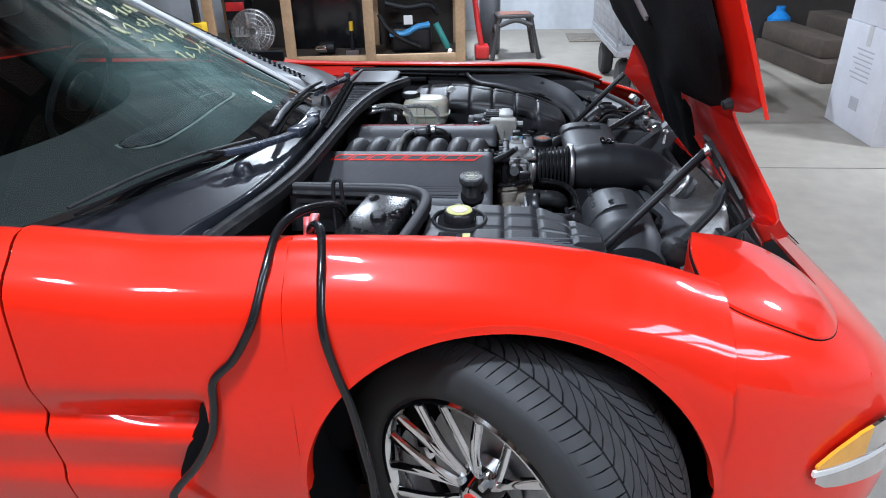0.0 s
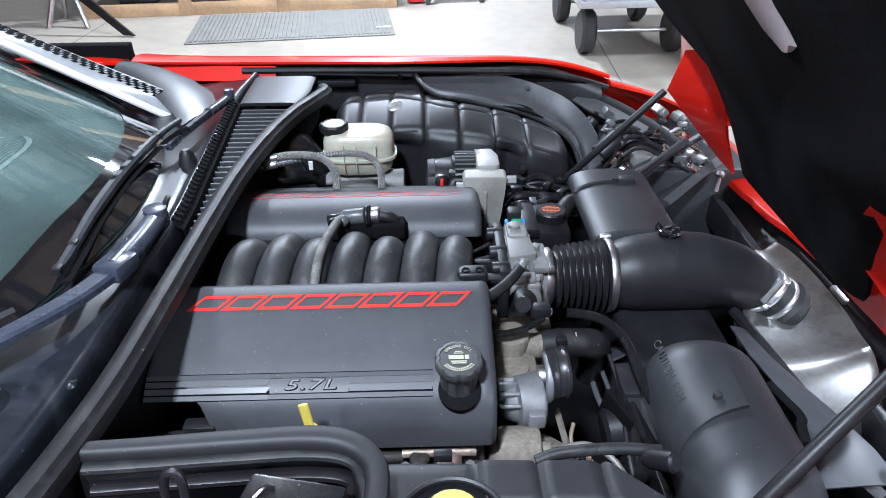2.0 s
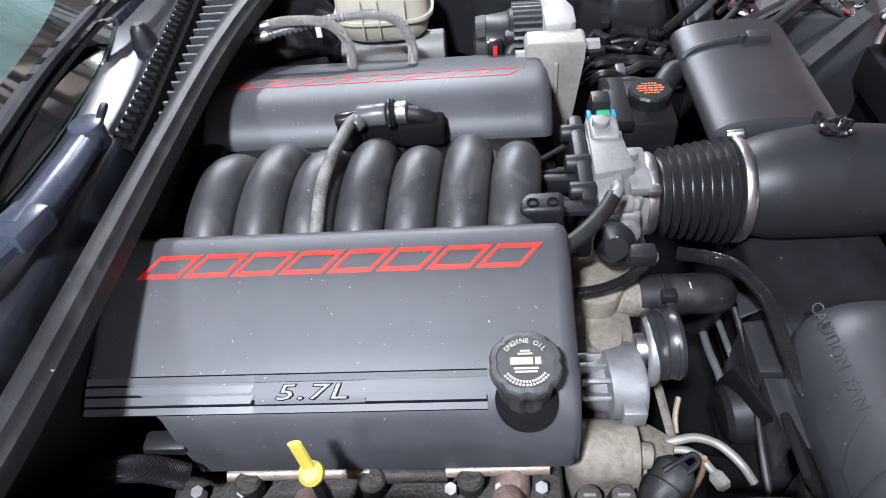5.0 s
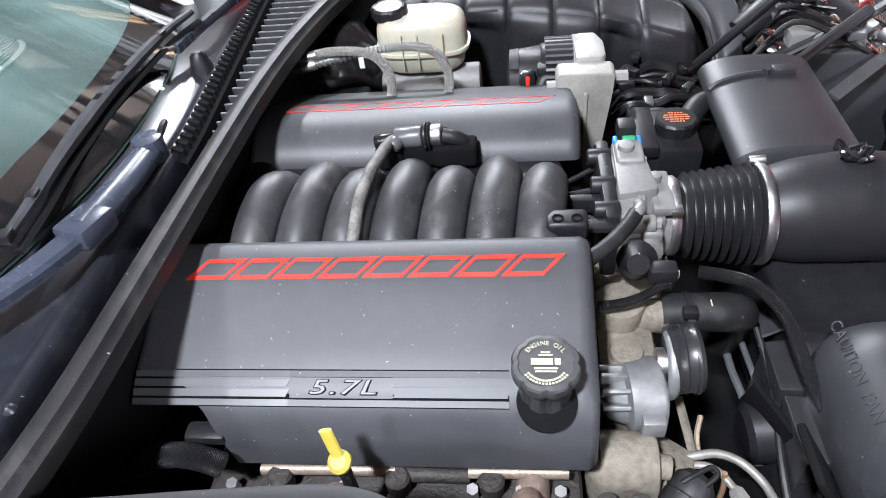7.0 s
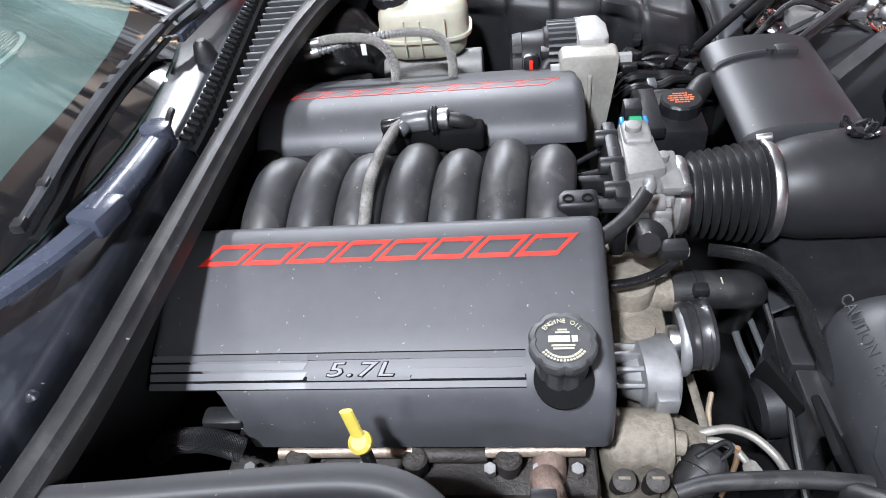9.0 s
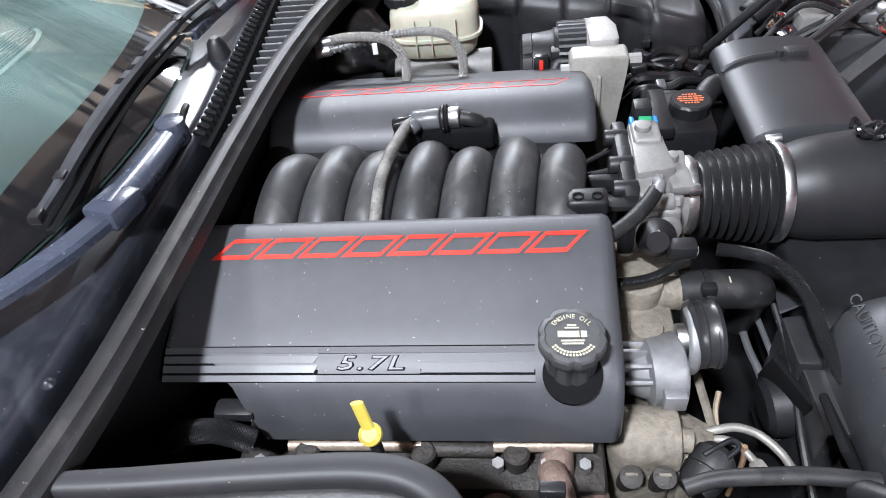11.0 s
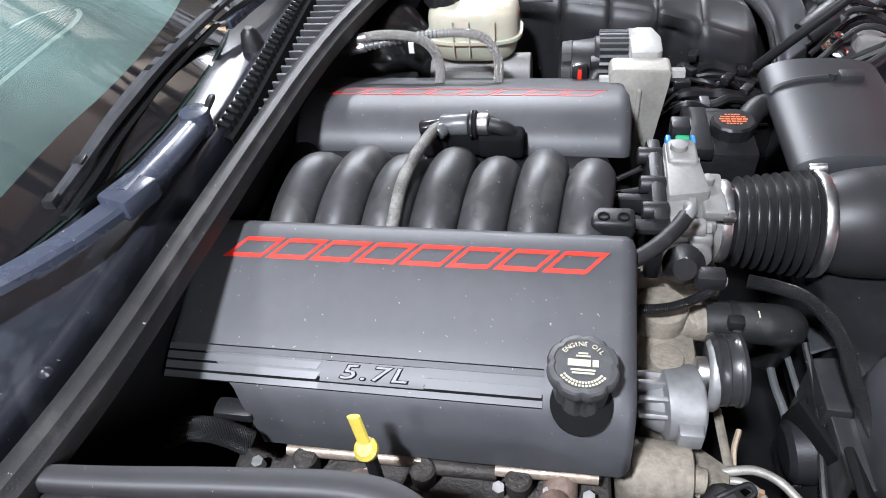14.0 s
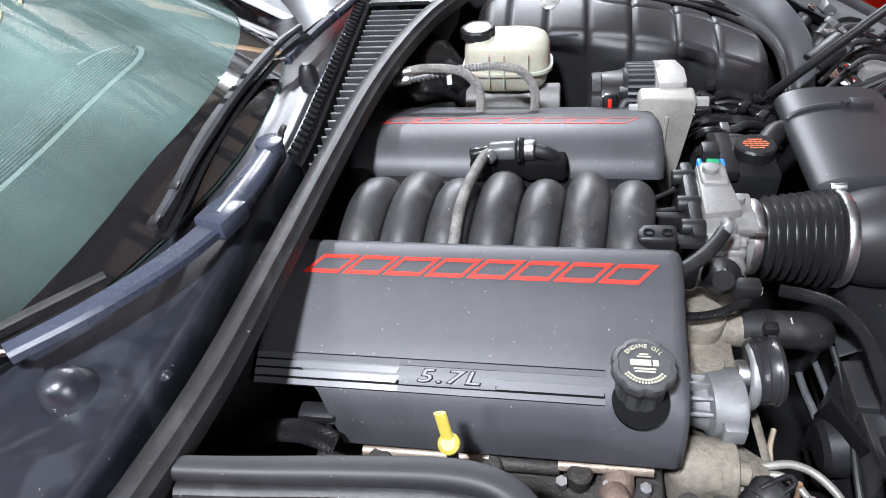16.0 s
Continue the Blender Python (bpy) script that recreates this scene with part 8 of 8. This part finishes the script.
part("lead", tube(drape([(-0.172, 1.30, 0.745), (-0.170, 1.24, 0.792), (-0.180, 1.17, 0.822), (-0.205, 1.10, 0.838), (-0.222, 1.04, 0.830), (-0.227, 0.98, 0.796), (-0.240, 0.938, 0.735), (-0.262, 0.924, 0.69), (-0.285, 0.921, 0.655), (-0.322, 0.918, 0.615), (-0.330, 0.916, 0.56), (-0.345, 0.914, 0.50), (-0.385, 0.912, 0.43), (-0.43, 0.910, 0.375), (-0.442, 0.908, 0.345), (-0.425, 0.905, 0.28), (-0.41, 0.90, 0.15), (-0.405, 0.895, 0.02)]), 0.0075, 12, 8), GLOSSY, cable)
part("lead", tube(drape([(-0.192, 1.115, 0.770), (-0.184, 1.10, 0.806), (-0.168, 1.08, 0.826), (-0.152, 1.05, 0.831), (-0.141, 1.01, 0.815), (-0.135, 0.966, 0.780), (-0.130, 0.936, 0.715), (-0.115, 0.921, 0.64), (-0.098, 0.918, 0.58), (-0.087, 0.916, 0.52), (-0.078, 0.915, 0.46), (-0.07, 0.912, 0.40), (-0.07, 0.91, 0.30), (-0.08, 0.90, 0.15), (-0.09, 0.895, 0.02)]), 0.0075, 12, 8), GLOSSY, cable)
cl = bmesh.new()
for k, tip in enumerate(((-0.206, 1.163, 0.800), (-0.192, 1.166, 0.806))):
    root = Vector((-0.187, 1.092, 0.796 - 0.004 * k))
    d = Vector(tip) - root
    add_box(cl, -0.0085, 0.0085, 0, d.length, -0.003, 0.004, bevel=0.0025, m=axes(root, d.cross(Vector((0, 0, 1))), d))
add_box(cl, -0.012, 0.012, -0.03, 0.004, -0.010, 0.004, bevel=0.003, m=axes((-0.190, 1.09, 0.785), (1, 0.1, 0), (0, 0.9, 0.4)))
part("clamp", cl, REDP, cable, "red spring clamp")

# ---------------------------------------------------------------- garage shell
X0, X1, Y0, Y1 = -6.0, 6.5, -4.5, 8.1
tagged(solo("floor", box(X0, X1, Y0, Y1, -0.15, 0.0), CONCRETE, "worn light grey concrete garage floor", "floor", kind="structure"))
bm = bmesh.new()
for x in (-2.6, 0.9, 4.2):
    add_box(bm, x, x + 0.006, Y0, Y1, 0.0005, 0.002, m=Matrix.Rotation(radians(-3), 4, "Z"))
add_box(bm, X0, X1, 3.6, 3.606, 0.0005, 0.002)
solo("trim", bm, mat("joint_dirt", (0.16, 0.15, 0.13), 0.9), "dark saw-cut joints in the concrete floor", "floor joint", kind="structure")
solo("wall_north", box(X0, X1, Y1, Y1 + 0.12, 0, CEIL), WALLW, "white wrinkled sheeting on the garage wall", "wall", kind="structure")
solo("wall_south", box(X0, X1, Y0 - 0.12, Y0, 0, CEIL), DARKWALL, "dark boarded garage wall", "wall", kind="structure")
solo("wall_west", box(X0 - 0.12, X0, Y0, Y1, 0, CEIL), DARKWALL, "dark boarded garage wall", "wall", kind="structure")
solo("wall_east", box(X1, X1 + 0.12, Y0, Y1, 0, CEIL), WALLW, "white sheeted garage wall", "wall", kind="structure")
bm = box(X0, X1, Y0, Y1, CEIL, CEIL + 0.1)
solo("ceiling", bm, CEILM, "brown boarded garage ceiling", "ceiling", kind="structure")
for k in range(7):
    x = -5.2 + 1.75 * k
    solo("ceiling_beam", box(x, x + 0.09, Y0, Y1, CEIL - 0.20, CEIL, bevel=0.004), OLDWOOD, "dark timber ceiling beam", "beam", "ceiling beams", "structure")

# trays for all panels, the added stand-ins included
for lx, ly, lw, sx, sy in LAMPS:
    fx = thing("ceiling_light", (lx, ly, CEIL), "flat white light panel hanging under the ceiling, one of a partly added set", "lamp", "shop lights")
    part("tray", box(lx - sx / 2 - 0.02, lx + sx / 2 + 0.02, ly - sy / 2 - 0.02, ly + sy / 2 + 0.02, LAMP_Z + 0.006, LAMP_Z + 0.05, bevel=0.004), WHITE, fx)
    part("cord", cyl((lx, ly, LAMP_Z + 0.05), (lx, ly, CEIL), 0.004, seg=8), BLACK, fx)

# holder and cord made up for the added bulb
fx = thing("ceiling_light", (BULB[0], BULB[1], CEIL), "added unseen bare bulb in a white holder hanging on a cord", "lamp", "shop lights")
part("holder", lathe((BULB[0], BULB[1], BULB[2] + 0.06), (0, 0, 1), [(0, 0.02), (0.005, 0.03), (0.06, 0.03), (0.08, 0.012)], 20), WHITE, fx)
part("cord", cyl((BULB[0], BULB[1], BULB[2] + 0.13), (BULB[0], BULB[1], CEIL), 0.004, seg=8), BLACK, fx)
for k in range(5):
    y = -3.2 + 2.6 * k
    solo("ceiling_beam", box(X0, X1, y, y + 0.07, CEIL - 0.14, CEIL - 0.001, bevel=0.004), OLDWOOD, "dark timber ceiling beam", "beam", "ceiling beams", "structure")
TRUSS = mat("dark_truss_steel", (0.020, 0.018, 0.017), 0.7, vary=0.3, scale=6)
for k, y in enumerate((2.45, 3.95, 5.45, 7.25)):
    tr = thing("roof_truss", (0, y, CEIL - 0.02), "dark steel roof truss with diagonal webs", "truss", "roof trusses", "structure")
    for z in (CEIL - 0.62, CEIL - 0.16):
        part("chord", box(-4.6, 4.6, y - 0.035, y + 0.035, z - 0.035, z + 0.035, bevel=0.004), TRUSS, tr)
    for j in range(12):
        xa = -4.4 + 0.75 * j
        za, zb = (CEIL - 0.585, CEIL - 0.195) if j % 2 else (CEIL - 0.195, CEIL - 0.585)
        part("web", cyl((xa, y, za), (xa + 0.70, y, zb), 0.026, seg=8), TRUSS, tr)
    for xa in (-4.3, 4.3):
        part("hanger", box(xa - 0.03, xa + 0.03, y - 0.03, y + 0.03, CEIL - 0.125, CEIL + 0.002), TRUSS, tr)
for k in range(19):
    x = X0 + 0.35 + 0.62 * k
    solo("rafter", box(x, x + 0.045, Y0, Y1, CEIL - 0.135, CEIL - 0.002), OLDWOOD, "narrow dark rafter under the ceiling boards", "rafter", "ceiling rafters", "structure")

# ---------------------------------------------------------------- wooden rack and what stands in it
RK = Matrix.Translation((-0.20, 6.33, 0)) @ Matrix.Rotation(radians(5.8), 4, "Z")


def rk(x, y, z=0):
    return RK @ Vector((x, y, z))


def rbox(bm, *a, **k):
    return add_box(bm, *a, m=RK, **k)


rack = thing("wooden_rack", rk(-1.1, 0.3), "pine stud rack full of shop tools by the wall", "rack")
for x in (-2.25, -1.56, -0.84, -0.02):
    part("post", rbox(bmesh.new(), x - 0.045, x + 0.045, 0, 0.04, 0.0, 2.0, bevel=0.003), WOOD, rack)
    part("post", rbox(bmesh.new(), x - 0.045, x + 0.045, 0.62, 0.66, 0.0, 2.0, bevel=0.003), WOOD, rack)
for x0, x1 in ((-2.205, -1.605), (-1.515, -0.885), (-0.795, -0.065)):
    part("rail", rbox(bmesh.new(), x0, x1, 0.004, 0.036, 0.0, 0.09, bevel=0.003), WOOD, rack)
part("shelf", rbox(bmesh.new(), -2.25, 0.02, 0.042, 0.618, 0.05, 0.07), OLDWOOD, rack)
part("shelf", rbox(bmesh.new(), -2.25, 0.02, 0.042, 0.618, 1.0, 1.03), OLDWOOD, rack)
part("back_panel", rbox(bmesh.new(), -2.25, 0.02, 0.67, 0.69, 0.0, 2.0), DARKWALL, rack)

fan2 = thing("floor_fan", rk(-1.92, 0.28, 0.07), "round black wire floor fan on the rack's shelf", "fan")
bm = bmesh.new()
for r in (0.04, 0.08, 0.12, 0.16, 0.195):
    add_lathe(bm, rk(-1.92, 0.16, 0.30), RK.to_3x3() @ Vector((0, 1, 0)), [(-0.003, r - 0.003), (0, r + 0.003), (0.003, r - 0.003), (-0.003, r - 0.003)], 40, cap=False)
for k in range(30):
    a = k * 0.2094
    add_cyl(bm, rk(-1.92 + 0.03 * math.cos(a), 0.15, 0.30 + 0.03 * math.sin(a)), rk(-1.92 + 0.2 * math.cos(a), 0.16, 0.30 + 0.2 * math.sin(a)), 0.002, seg=5)
part("guard", bm, STEEL, fan2)
part("back_shell", lathe(rk(-1.92, 0.19, 0.30), RK.to_3x3() @ Vector((0, 1, 0)), [(0, 0.20), (0.06, 0.19), (0.10, 0.10)], 40), mat("fan_grey", (0.16, 0.16, 0.155), 0.5), fan2)
for k in range(4):
    part("fan_blade", box(-0.05, 0.05, -0.004, 0.004, 0.03, 0.17, bevel=0.003, m=RK @ Matrix.Translation((-1.92, 0.175, 0.30)) @ Matrix.Rotation(k * 1.571, 4, "Y") @ Matrix.Rotation(0.4, 4, "Z")), mat("fan_blade_grey", (0.28, 0.28, 0.27), 0.4), fan2)
part("stand", rbox(bmesh.new(), -2.06, -1.78, 0.12, 0.28, 0.07, 0.10, bevel=0.01), BLACK, fan2)

chest = thing("tool_chest", rk(-2.1, 0.45, 0.07), "black and teal packed tool case on the shelf", "case")
part("case", rbox(bmesh.new(), -2.19, -2.0, 0.34, 0.60, 0.07, 0.8, bevel=0.01), BLACK, chest)
for k in range(4):
    part("tray", rbox(bmesh.new(), -2.18, -2.01, 0.328, 0.337, 0.14 + 0.16 * k, 0.22 + 0.16 * k, bevel=0.003), (TEAL, GREYP, REDP, STEEL)[k], chest)
solo("black_screen", rbox(bmesh.new(), -1.62, -0.94, 0.48, 0.54, 0.075, 0.85, bevel=0.01), GLOSSY, "large glossy black panel in the rack", "panel")
js = thing("jack_stand", rk(-1.02, 0.2, 0.07), "small grey jack stand with a yellow top", "jack stand")
part("foot", prism([tuple((rk(-1.02 + a, 0.2 + b))[:2]) for a, b in ((-0.06, -0.06), (0.06, -0.06), (0.06, 0.06), (-0.06, 0.06))], 0.07, 0.11), STEEL, js)
part("column", cyl(rk(-1.02, 0.2, 0.11), rk(-1.02, 0.2, 0.28), 0.022, 0.018, 12), BLACK, js)
part("top", cyl(rk(-1.02, 0.2, 0.28), rk(-1.02, 0.2, 0.36), 0.02, seg=12), YELP, js)
gr2 = thing("bench_motor", rk(-1.25, 0.2, 0.07), "small shiny motor lying on the shelf", "motor")
part("motor_body", cyl(rk(-1.33, 0.2, 0.13), rk(-1.19, 0.2, 0.13), 0.055, seg=20, bevel=0.008), BLACK, gr2)
part("motor_face", cyl(rk(-1.35, 0.16, 0.13), rk(-1.25, 0.14, 0.14), 0.04, seg=16, bevel=0.006), CHROME, gr2)

mow = thing("garden_blower", rk(-0.45, 0.3, 0.07), "blue and black power tool with a teal handle in the rack", "power tool")
part("tool_body", rbox(bmesh.new(), -0.66, -0.28, 0.16, 0.5, 0.07, 0.30, bevel=0.04, seg=3), BLACK, mow)
part("blue_cover", tube([rk(-0.66, 0.18, 0.24), rk(-0.52, 0.16, 0.25), rk(-0.42, 0.16, 0.30), rk(-0.30, 0.18, 0.32)], 0.045, 12, 5, flat=0.6), LBLUE, mow)
part("hose", tube([rk(-0.76, 0.16, 0.42), rk(-0.68, 0.14, 0.30), rk(-0.54, 0.12, 0.20), rk(-0.38, 0.12, 0.13)], 0.018, 10), RUBBER, mow)
part("teal_handle", cyl(rk(-0.24, 0.10, 0.34), rk(-0.13, 0.08, 0.12), 0.028, seg=14, bevel=0.006), TEAL, mow)
part("tag", rbox(bmesh.new(), -0.53, -0.45, 0.13, 0.135, 0.33, 0.41), WHITE, mow)
part("knob", cyl(rk(-0.13, 0.06, 0.10), rk(-0.10, 0.05, 0.09), 0.026, seg=16, bevel=0.006), WHITE, mow)
part("upper_tube", tube([rk(-0.70, 0.3, 0.50), rk(-0.5, 0.28, 0.46), rk(-0.3, 0.28, 0.48), rk(-0.2, 0.28, 0.40)], 0.03, 10), BLACK, mow)

# floor mat
mm = Matrix.Translation((-0.90, 5.855, 0)) @ Matrix.Rotation(radians(6.8), 4, "Z")
fm = thing("floor_mat", (-0.90, 5.855, 0), "grey ribbed rubber floor mat on the concrete", "mat")
part("base", box(-0.70, 0.70, -0.37, 0.37, 0.001, 0.008, bevel=0.003, m=mm), MATM, fm)
bm = bmesh.new()
for k in range(46):
    x = -0.66 + 1.32 * k / 45
    add_box(bm, x - 0.007, x + 0.007, -0.34, 0.34, 0.008, 0.014, m=mm)
part("ribs", bm, MATM, fm)
solo("paper_scrap", box(-0.30, -0.20, 5.72, 5.75, 0.0142, 0.016, m=Matrix.Identity(4)), WHITE, "scrap of white paper on the mat", "scrap")
solo("floor_grate", box(0.85, 1.6, 7.3, 7.75, 0.001, 0.012, bevel=0.004), DULL, "dark metal grate on the floor by the wall", "grate")

# red floor jack leaning by the rack
fj = thing("floor_jack", rk(0.14, 0.2), "red floor jack handle leaning beside the rack", "jack")
part("handle", tube([rk(0.20, 0.12, 0.02), rk(0.15, 0.14, 0.30), rk(0.10, 0.2, 0.70)], 0.026, 10, 5), REDP, fj)
part("chassis", rbox(bmesh.new(), 0.12, 0.25, 0.08, 0.24, 0.01, 0.13, bevel=0.02), REDP, fj)
ct = thing("steel_tank", rk(0.28, 0.42), "grey steel gas bottle behind the jack", "tank")
part("bottle", lathe(rk(0.28, 0.42, 0.0), (0, 0, 1), [(0, 0.09), (0.02, 0.10), (0.50, 0.10), (0.58, 0.06), (0.62, 0.03)], 24), GREYP, ct)

# plastic step stool
st = thing("step_stool", (0.26, 6.6, 0), "dark grey plastic step stool with a brown top pad", "stool")
Ms = Matrix.Translation((0.26, 6.60, 0)) @ Matrix.Rotation(radians(8), 4, "Z")
part("top", box(-0.17, 0.17, -0.13, 0.13, 0.36, 0.39, bevel=0.012, m=Ms), STOOL, st)
part("pad", box(-0.14, 0.14, -0.10, 0.10, 0.3905, 0.396, bevel=0.003, m=Ms), TERRA, st)
for sx in (-1, 1):
    for sy in (-1, 1):
        part("leg", tube([Ms @ Vector((sx * 0.14, sy * 0.10, 0.37)), Ms @ Vector((sx * 0.18, sy * 0.13, 0.18)), Ms @ Vector((sx * 0.22, sy * 0.16, 0.0))], 0.030, 8, 4, flat=0.7), STOOL, st)
    part("side_bar", tube([Ms @ Vector((sx * 0.17, -0.12, 0.22)), Ms @ Vector((sx * 0.165, 0, 0.28)), Ms @ Vector((sx * 0.17, 0.12, 0.22))], 0.02, 8, 4), STOOL, st)
part("front_apron", tube([Ms @ Vector((-0.15, -0.125, 0.30)), Ms @ Vector((0, -0.125, 0.345)), Ms @ Vector((0.15, -0.125, 0.30))], 0.022, 8, 4), STOOL, st)

# utility cart
cart = thing("utility_cart", (1.3, 5.5, 0), "grey steel mesh utility cart on black pneumatic tyres", "cart")
Mc = Matrix.Translation((1.32, 5.50, 0)) @ Matrix.Rotation(radians(1.5), 4, "Z")
part("deck", box(-0.40, 0.40, -0.62, 0.55, 0.33, 0.37, bevel=0.006, m=Mc), CARTM, cart)
for (x0, x1, y0, y1) in ((-0.40, 0.40, -0.62, -0.605), (-0.40, -0.385, -0.62, 0.55), (0.385, 0.40, -0.62, 0.55)):
    bm = bmesh.new()
    for z in (0.395, 0.72):
        add_box(bm, x0, x1, y0, y1, z - 0.012, z + 0.012, m=Mc)
    lng = x1 - x0 > y1 - y0
    nn = 26 if lng else 36
    for k in range(nn):
        for sgn in (1, -1):
            f = k / nn
            if lng:
                a, b = Vector((x0 + (x1 - x0) * f, y0 + 0.007, 0.40)), Vector((min(x1, max(x0, x0 + (x1 - x0) * (f + sgn * 0.14))), y0 + 0.007, 0.71))
            else:
                a, b = Vector((x0 + 0.007, y0 + (y1 - y0) * f, 0.40)), Vector((x0 + 0.007, min(y1, max(y0, y0 + (y1 - y0) * (f + sgn * 0.10))), 0.71))
            add_cyl(bm, Mc @ a, Mc @ b, 0.003, seg=4)
    part("mesh_side", bm, CARTM, cart)
part("deck_bag", box(-0.34, 0.34, -0.5, 0.45, 0.372, 0.62, bevel=0.08, seg=3, m=Mc), mat("white_sheet_wrap", (0.55, 0.57, 0.58), 0.5, vary=0.2, scale=6, bump=0.3, bump_scale=20), cart)
for sx in (-0.29, 0.26):
    for sy in (-0.36, 0.39):
        c = Mc @ Vector((sx, sy, 0.135))
        w = part("wheel", lathe(c + Vector((-0.045, 0, 0)), (1, 0, 0), [(0.0, 0.06), (0.0, 0.115), (0.018, 0.133), (0.072, 0.133), (0.09, 0.115), (0.09, 0.06)], 28), TYRE, cart)
        part("rim", lathe(c + Vector((-0.03, 0, 0)), (1, 0, 0), [(0, 0.02), (0.005, 0.062), (0.055, 0.062), (0.06, 0.02)], 20), BLACK, w)
        part("axle_bracket", box(c.x - 0.02, c.x + 0.02, c.y - 0.02, c.y + 0.02, 0.20, 0.335, bevel=0.003), BLACK, cart)
part("axle", cyl(Mc @ Vector((-0.29, -0.36, 0.135)), Mc @ Vector((0.26, -0.36, 0.135)), 0.012, seg=10), STEEL, cart)
part("axle", cyl(Mc @ Vector((-0.29, 0.39, 0.135)), Mc @ Vector((0.26, 0.39, 0.135)), 0.012, seg=10), STEEL, cart)

# white cartons
def carton(x0, y0, z0, w, d, h, turn, label):
    M = Matrix.Translation((x0, y0, z0)) @ Matrix.Rotation(radians(turn), 4, "Z")
    ob = thing("carton", (x0, y0, z0), label, "carton", "stacked cartons")
    part("box_body", box(0, w, 0, d, 0, h, bevel=0.004, m=M), CARD, ob)
    part("tape", box(-0.0015, w * 0.5, d * 0.46, d * 0.54, h * 0.82, h + 0.0015, m=M), mat("clear_tape", (0.60, 0.60, 0.58), 0.25, vary=0.05), ob)
    ink = mat("pale_grey_print", (0.42, 0.43, 0.45), 0.7, vary=0.1)
    for r in range(7):
        part("print_bar", box(-0.001, 0.0, d * 0.35, d * (0.68 + 0.05 * math.sin(r * 2.1)), h * 0.5 + 0.028 * r, h * 0.5 + 0.028 * r + 0.008, m=M), ink, ob)
    part("print_bar", box(-0.001, 0, d * 0.42, d * 0.58, h * 0.22, h * 0.34, m=M), ink, ob)
    for k in range(4):
        part("print_bar", box(w * 0.3 + 0.09 * k, w * 0.3 + 0.09 * k + 0.055, -0.001, 0, h * 0.68, h * 0.86, m=M), ink, ob)
    return ob


carton(2.275, 3.95, 0.0, 0.75, 0.61, 0.62, 1.0, "white printed cardboard carton standing on the floor")
carton(2.285, 3.955, 0.622, 0.74, 0.60, 0.62, 0.4, "white printed cardboard carton on top of another")

# timbers against the far wall
tb0 = [(2.60, 5.45, 0.0, 0.25, 1.1, 0.16), (2.62, 5.6, 0.162, 0.22, 0.95, 0.14), (2.95, 5.5, 0.0, 0.3, 1.2, 0.2), (3.0, 5.7, 0.202, 0.25, 0.9, 0.18)]
for x, y, z, w, l, h in tb0:
    solo("timber", box(x, x + w, y, y + l, z, z + h, bevel=0.01, m=Matrix.Translation((x, y, 0)) @ Matrix.Rotation(radians(8), 4, "Z") @ Matrix.Translation((-x, -y, 0))), OLDWOOD, "dark weathered timber block stacked on the floor", "timber", "timber pile")
solo("storage_shelf", box(2.2, 6.2, 7.0, 7.9, 0.0, 2.4, bevel=0.01), DARKWALL, "dark brown storage cupboard by the wall", "cupboard")
bj = thing("blue_bottle", (2.75, 6.9, 0), "blue plastic bottle on the floor", "bottle")
part("bottle", lathe((2.75, 6.9, 0), (0, 0, 1), [(0, 0.09), (0.01, 0.1), (0.28, 0.1), (0.34, 0.04), (0.38, 0.04)], 20), BLUE, bj)

# left background: yellow jack stand, post
js2 = thing("tall_jack_stand", (-2.5, 6.0, 0), "grey steel jack stand with a yellow head", "jack stand")
for a in range(4):
    sx, sy = ((1, 1), (1, -1), (-1, -1), (-1, 1))[a]
    part("leg", cyl((-2.5 + 0.14 * sx, 6.0 + 0.14 * sy, 0), (-2.5 + 0.03 * sx, 6.0 + 0.03 * sy, 0.35), 0.018, seg=8), STEEL, js2)
part("head", box(-2.56, -2.44, 5.94, 6.06, 0.33, 0.43, bevel=0.012), YELP, js2)
part("ratchet_post", box(-2.525, -2.475, 5.975, 6.025, 0.43, 0.75, bevel=0.006), BLACK, js2)
solo("pallet_ramp", sheet([[(-2.42, 5.75, 0.32), (-2.30, 5.72, 0.30)], [(-2.02, 5.62, 0.01), (-1.94, 5.60, 0.01)]], 0.02), BLACK, "black ramp leaning on the floor", "ramp")
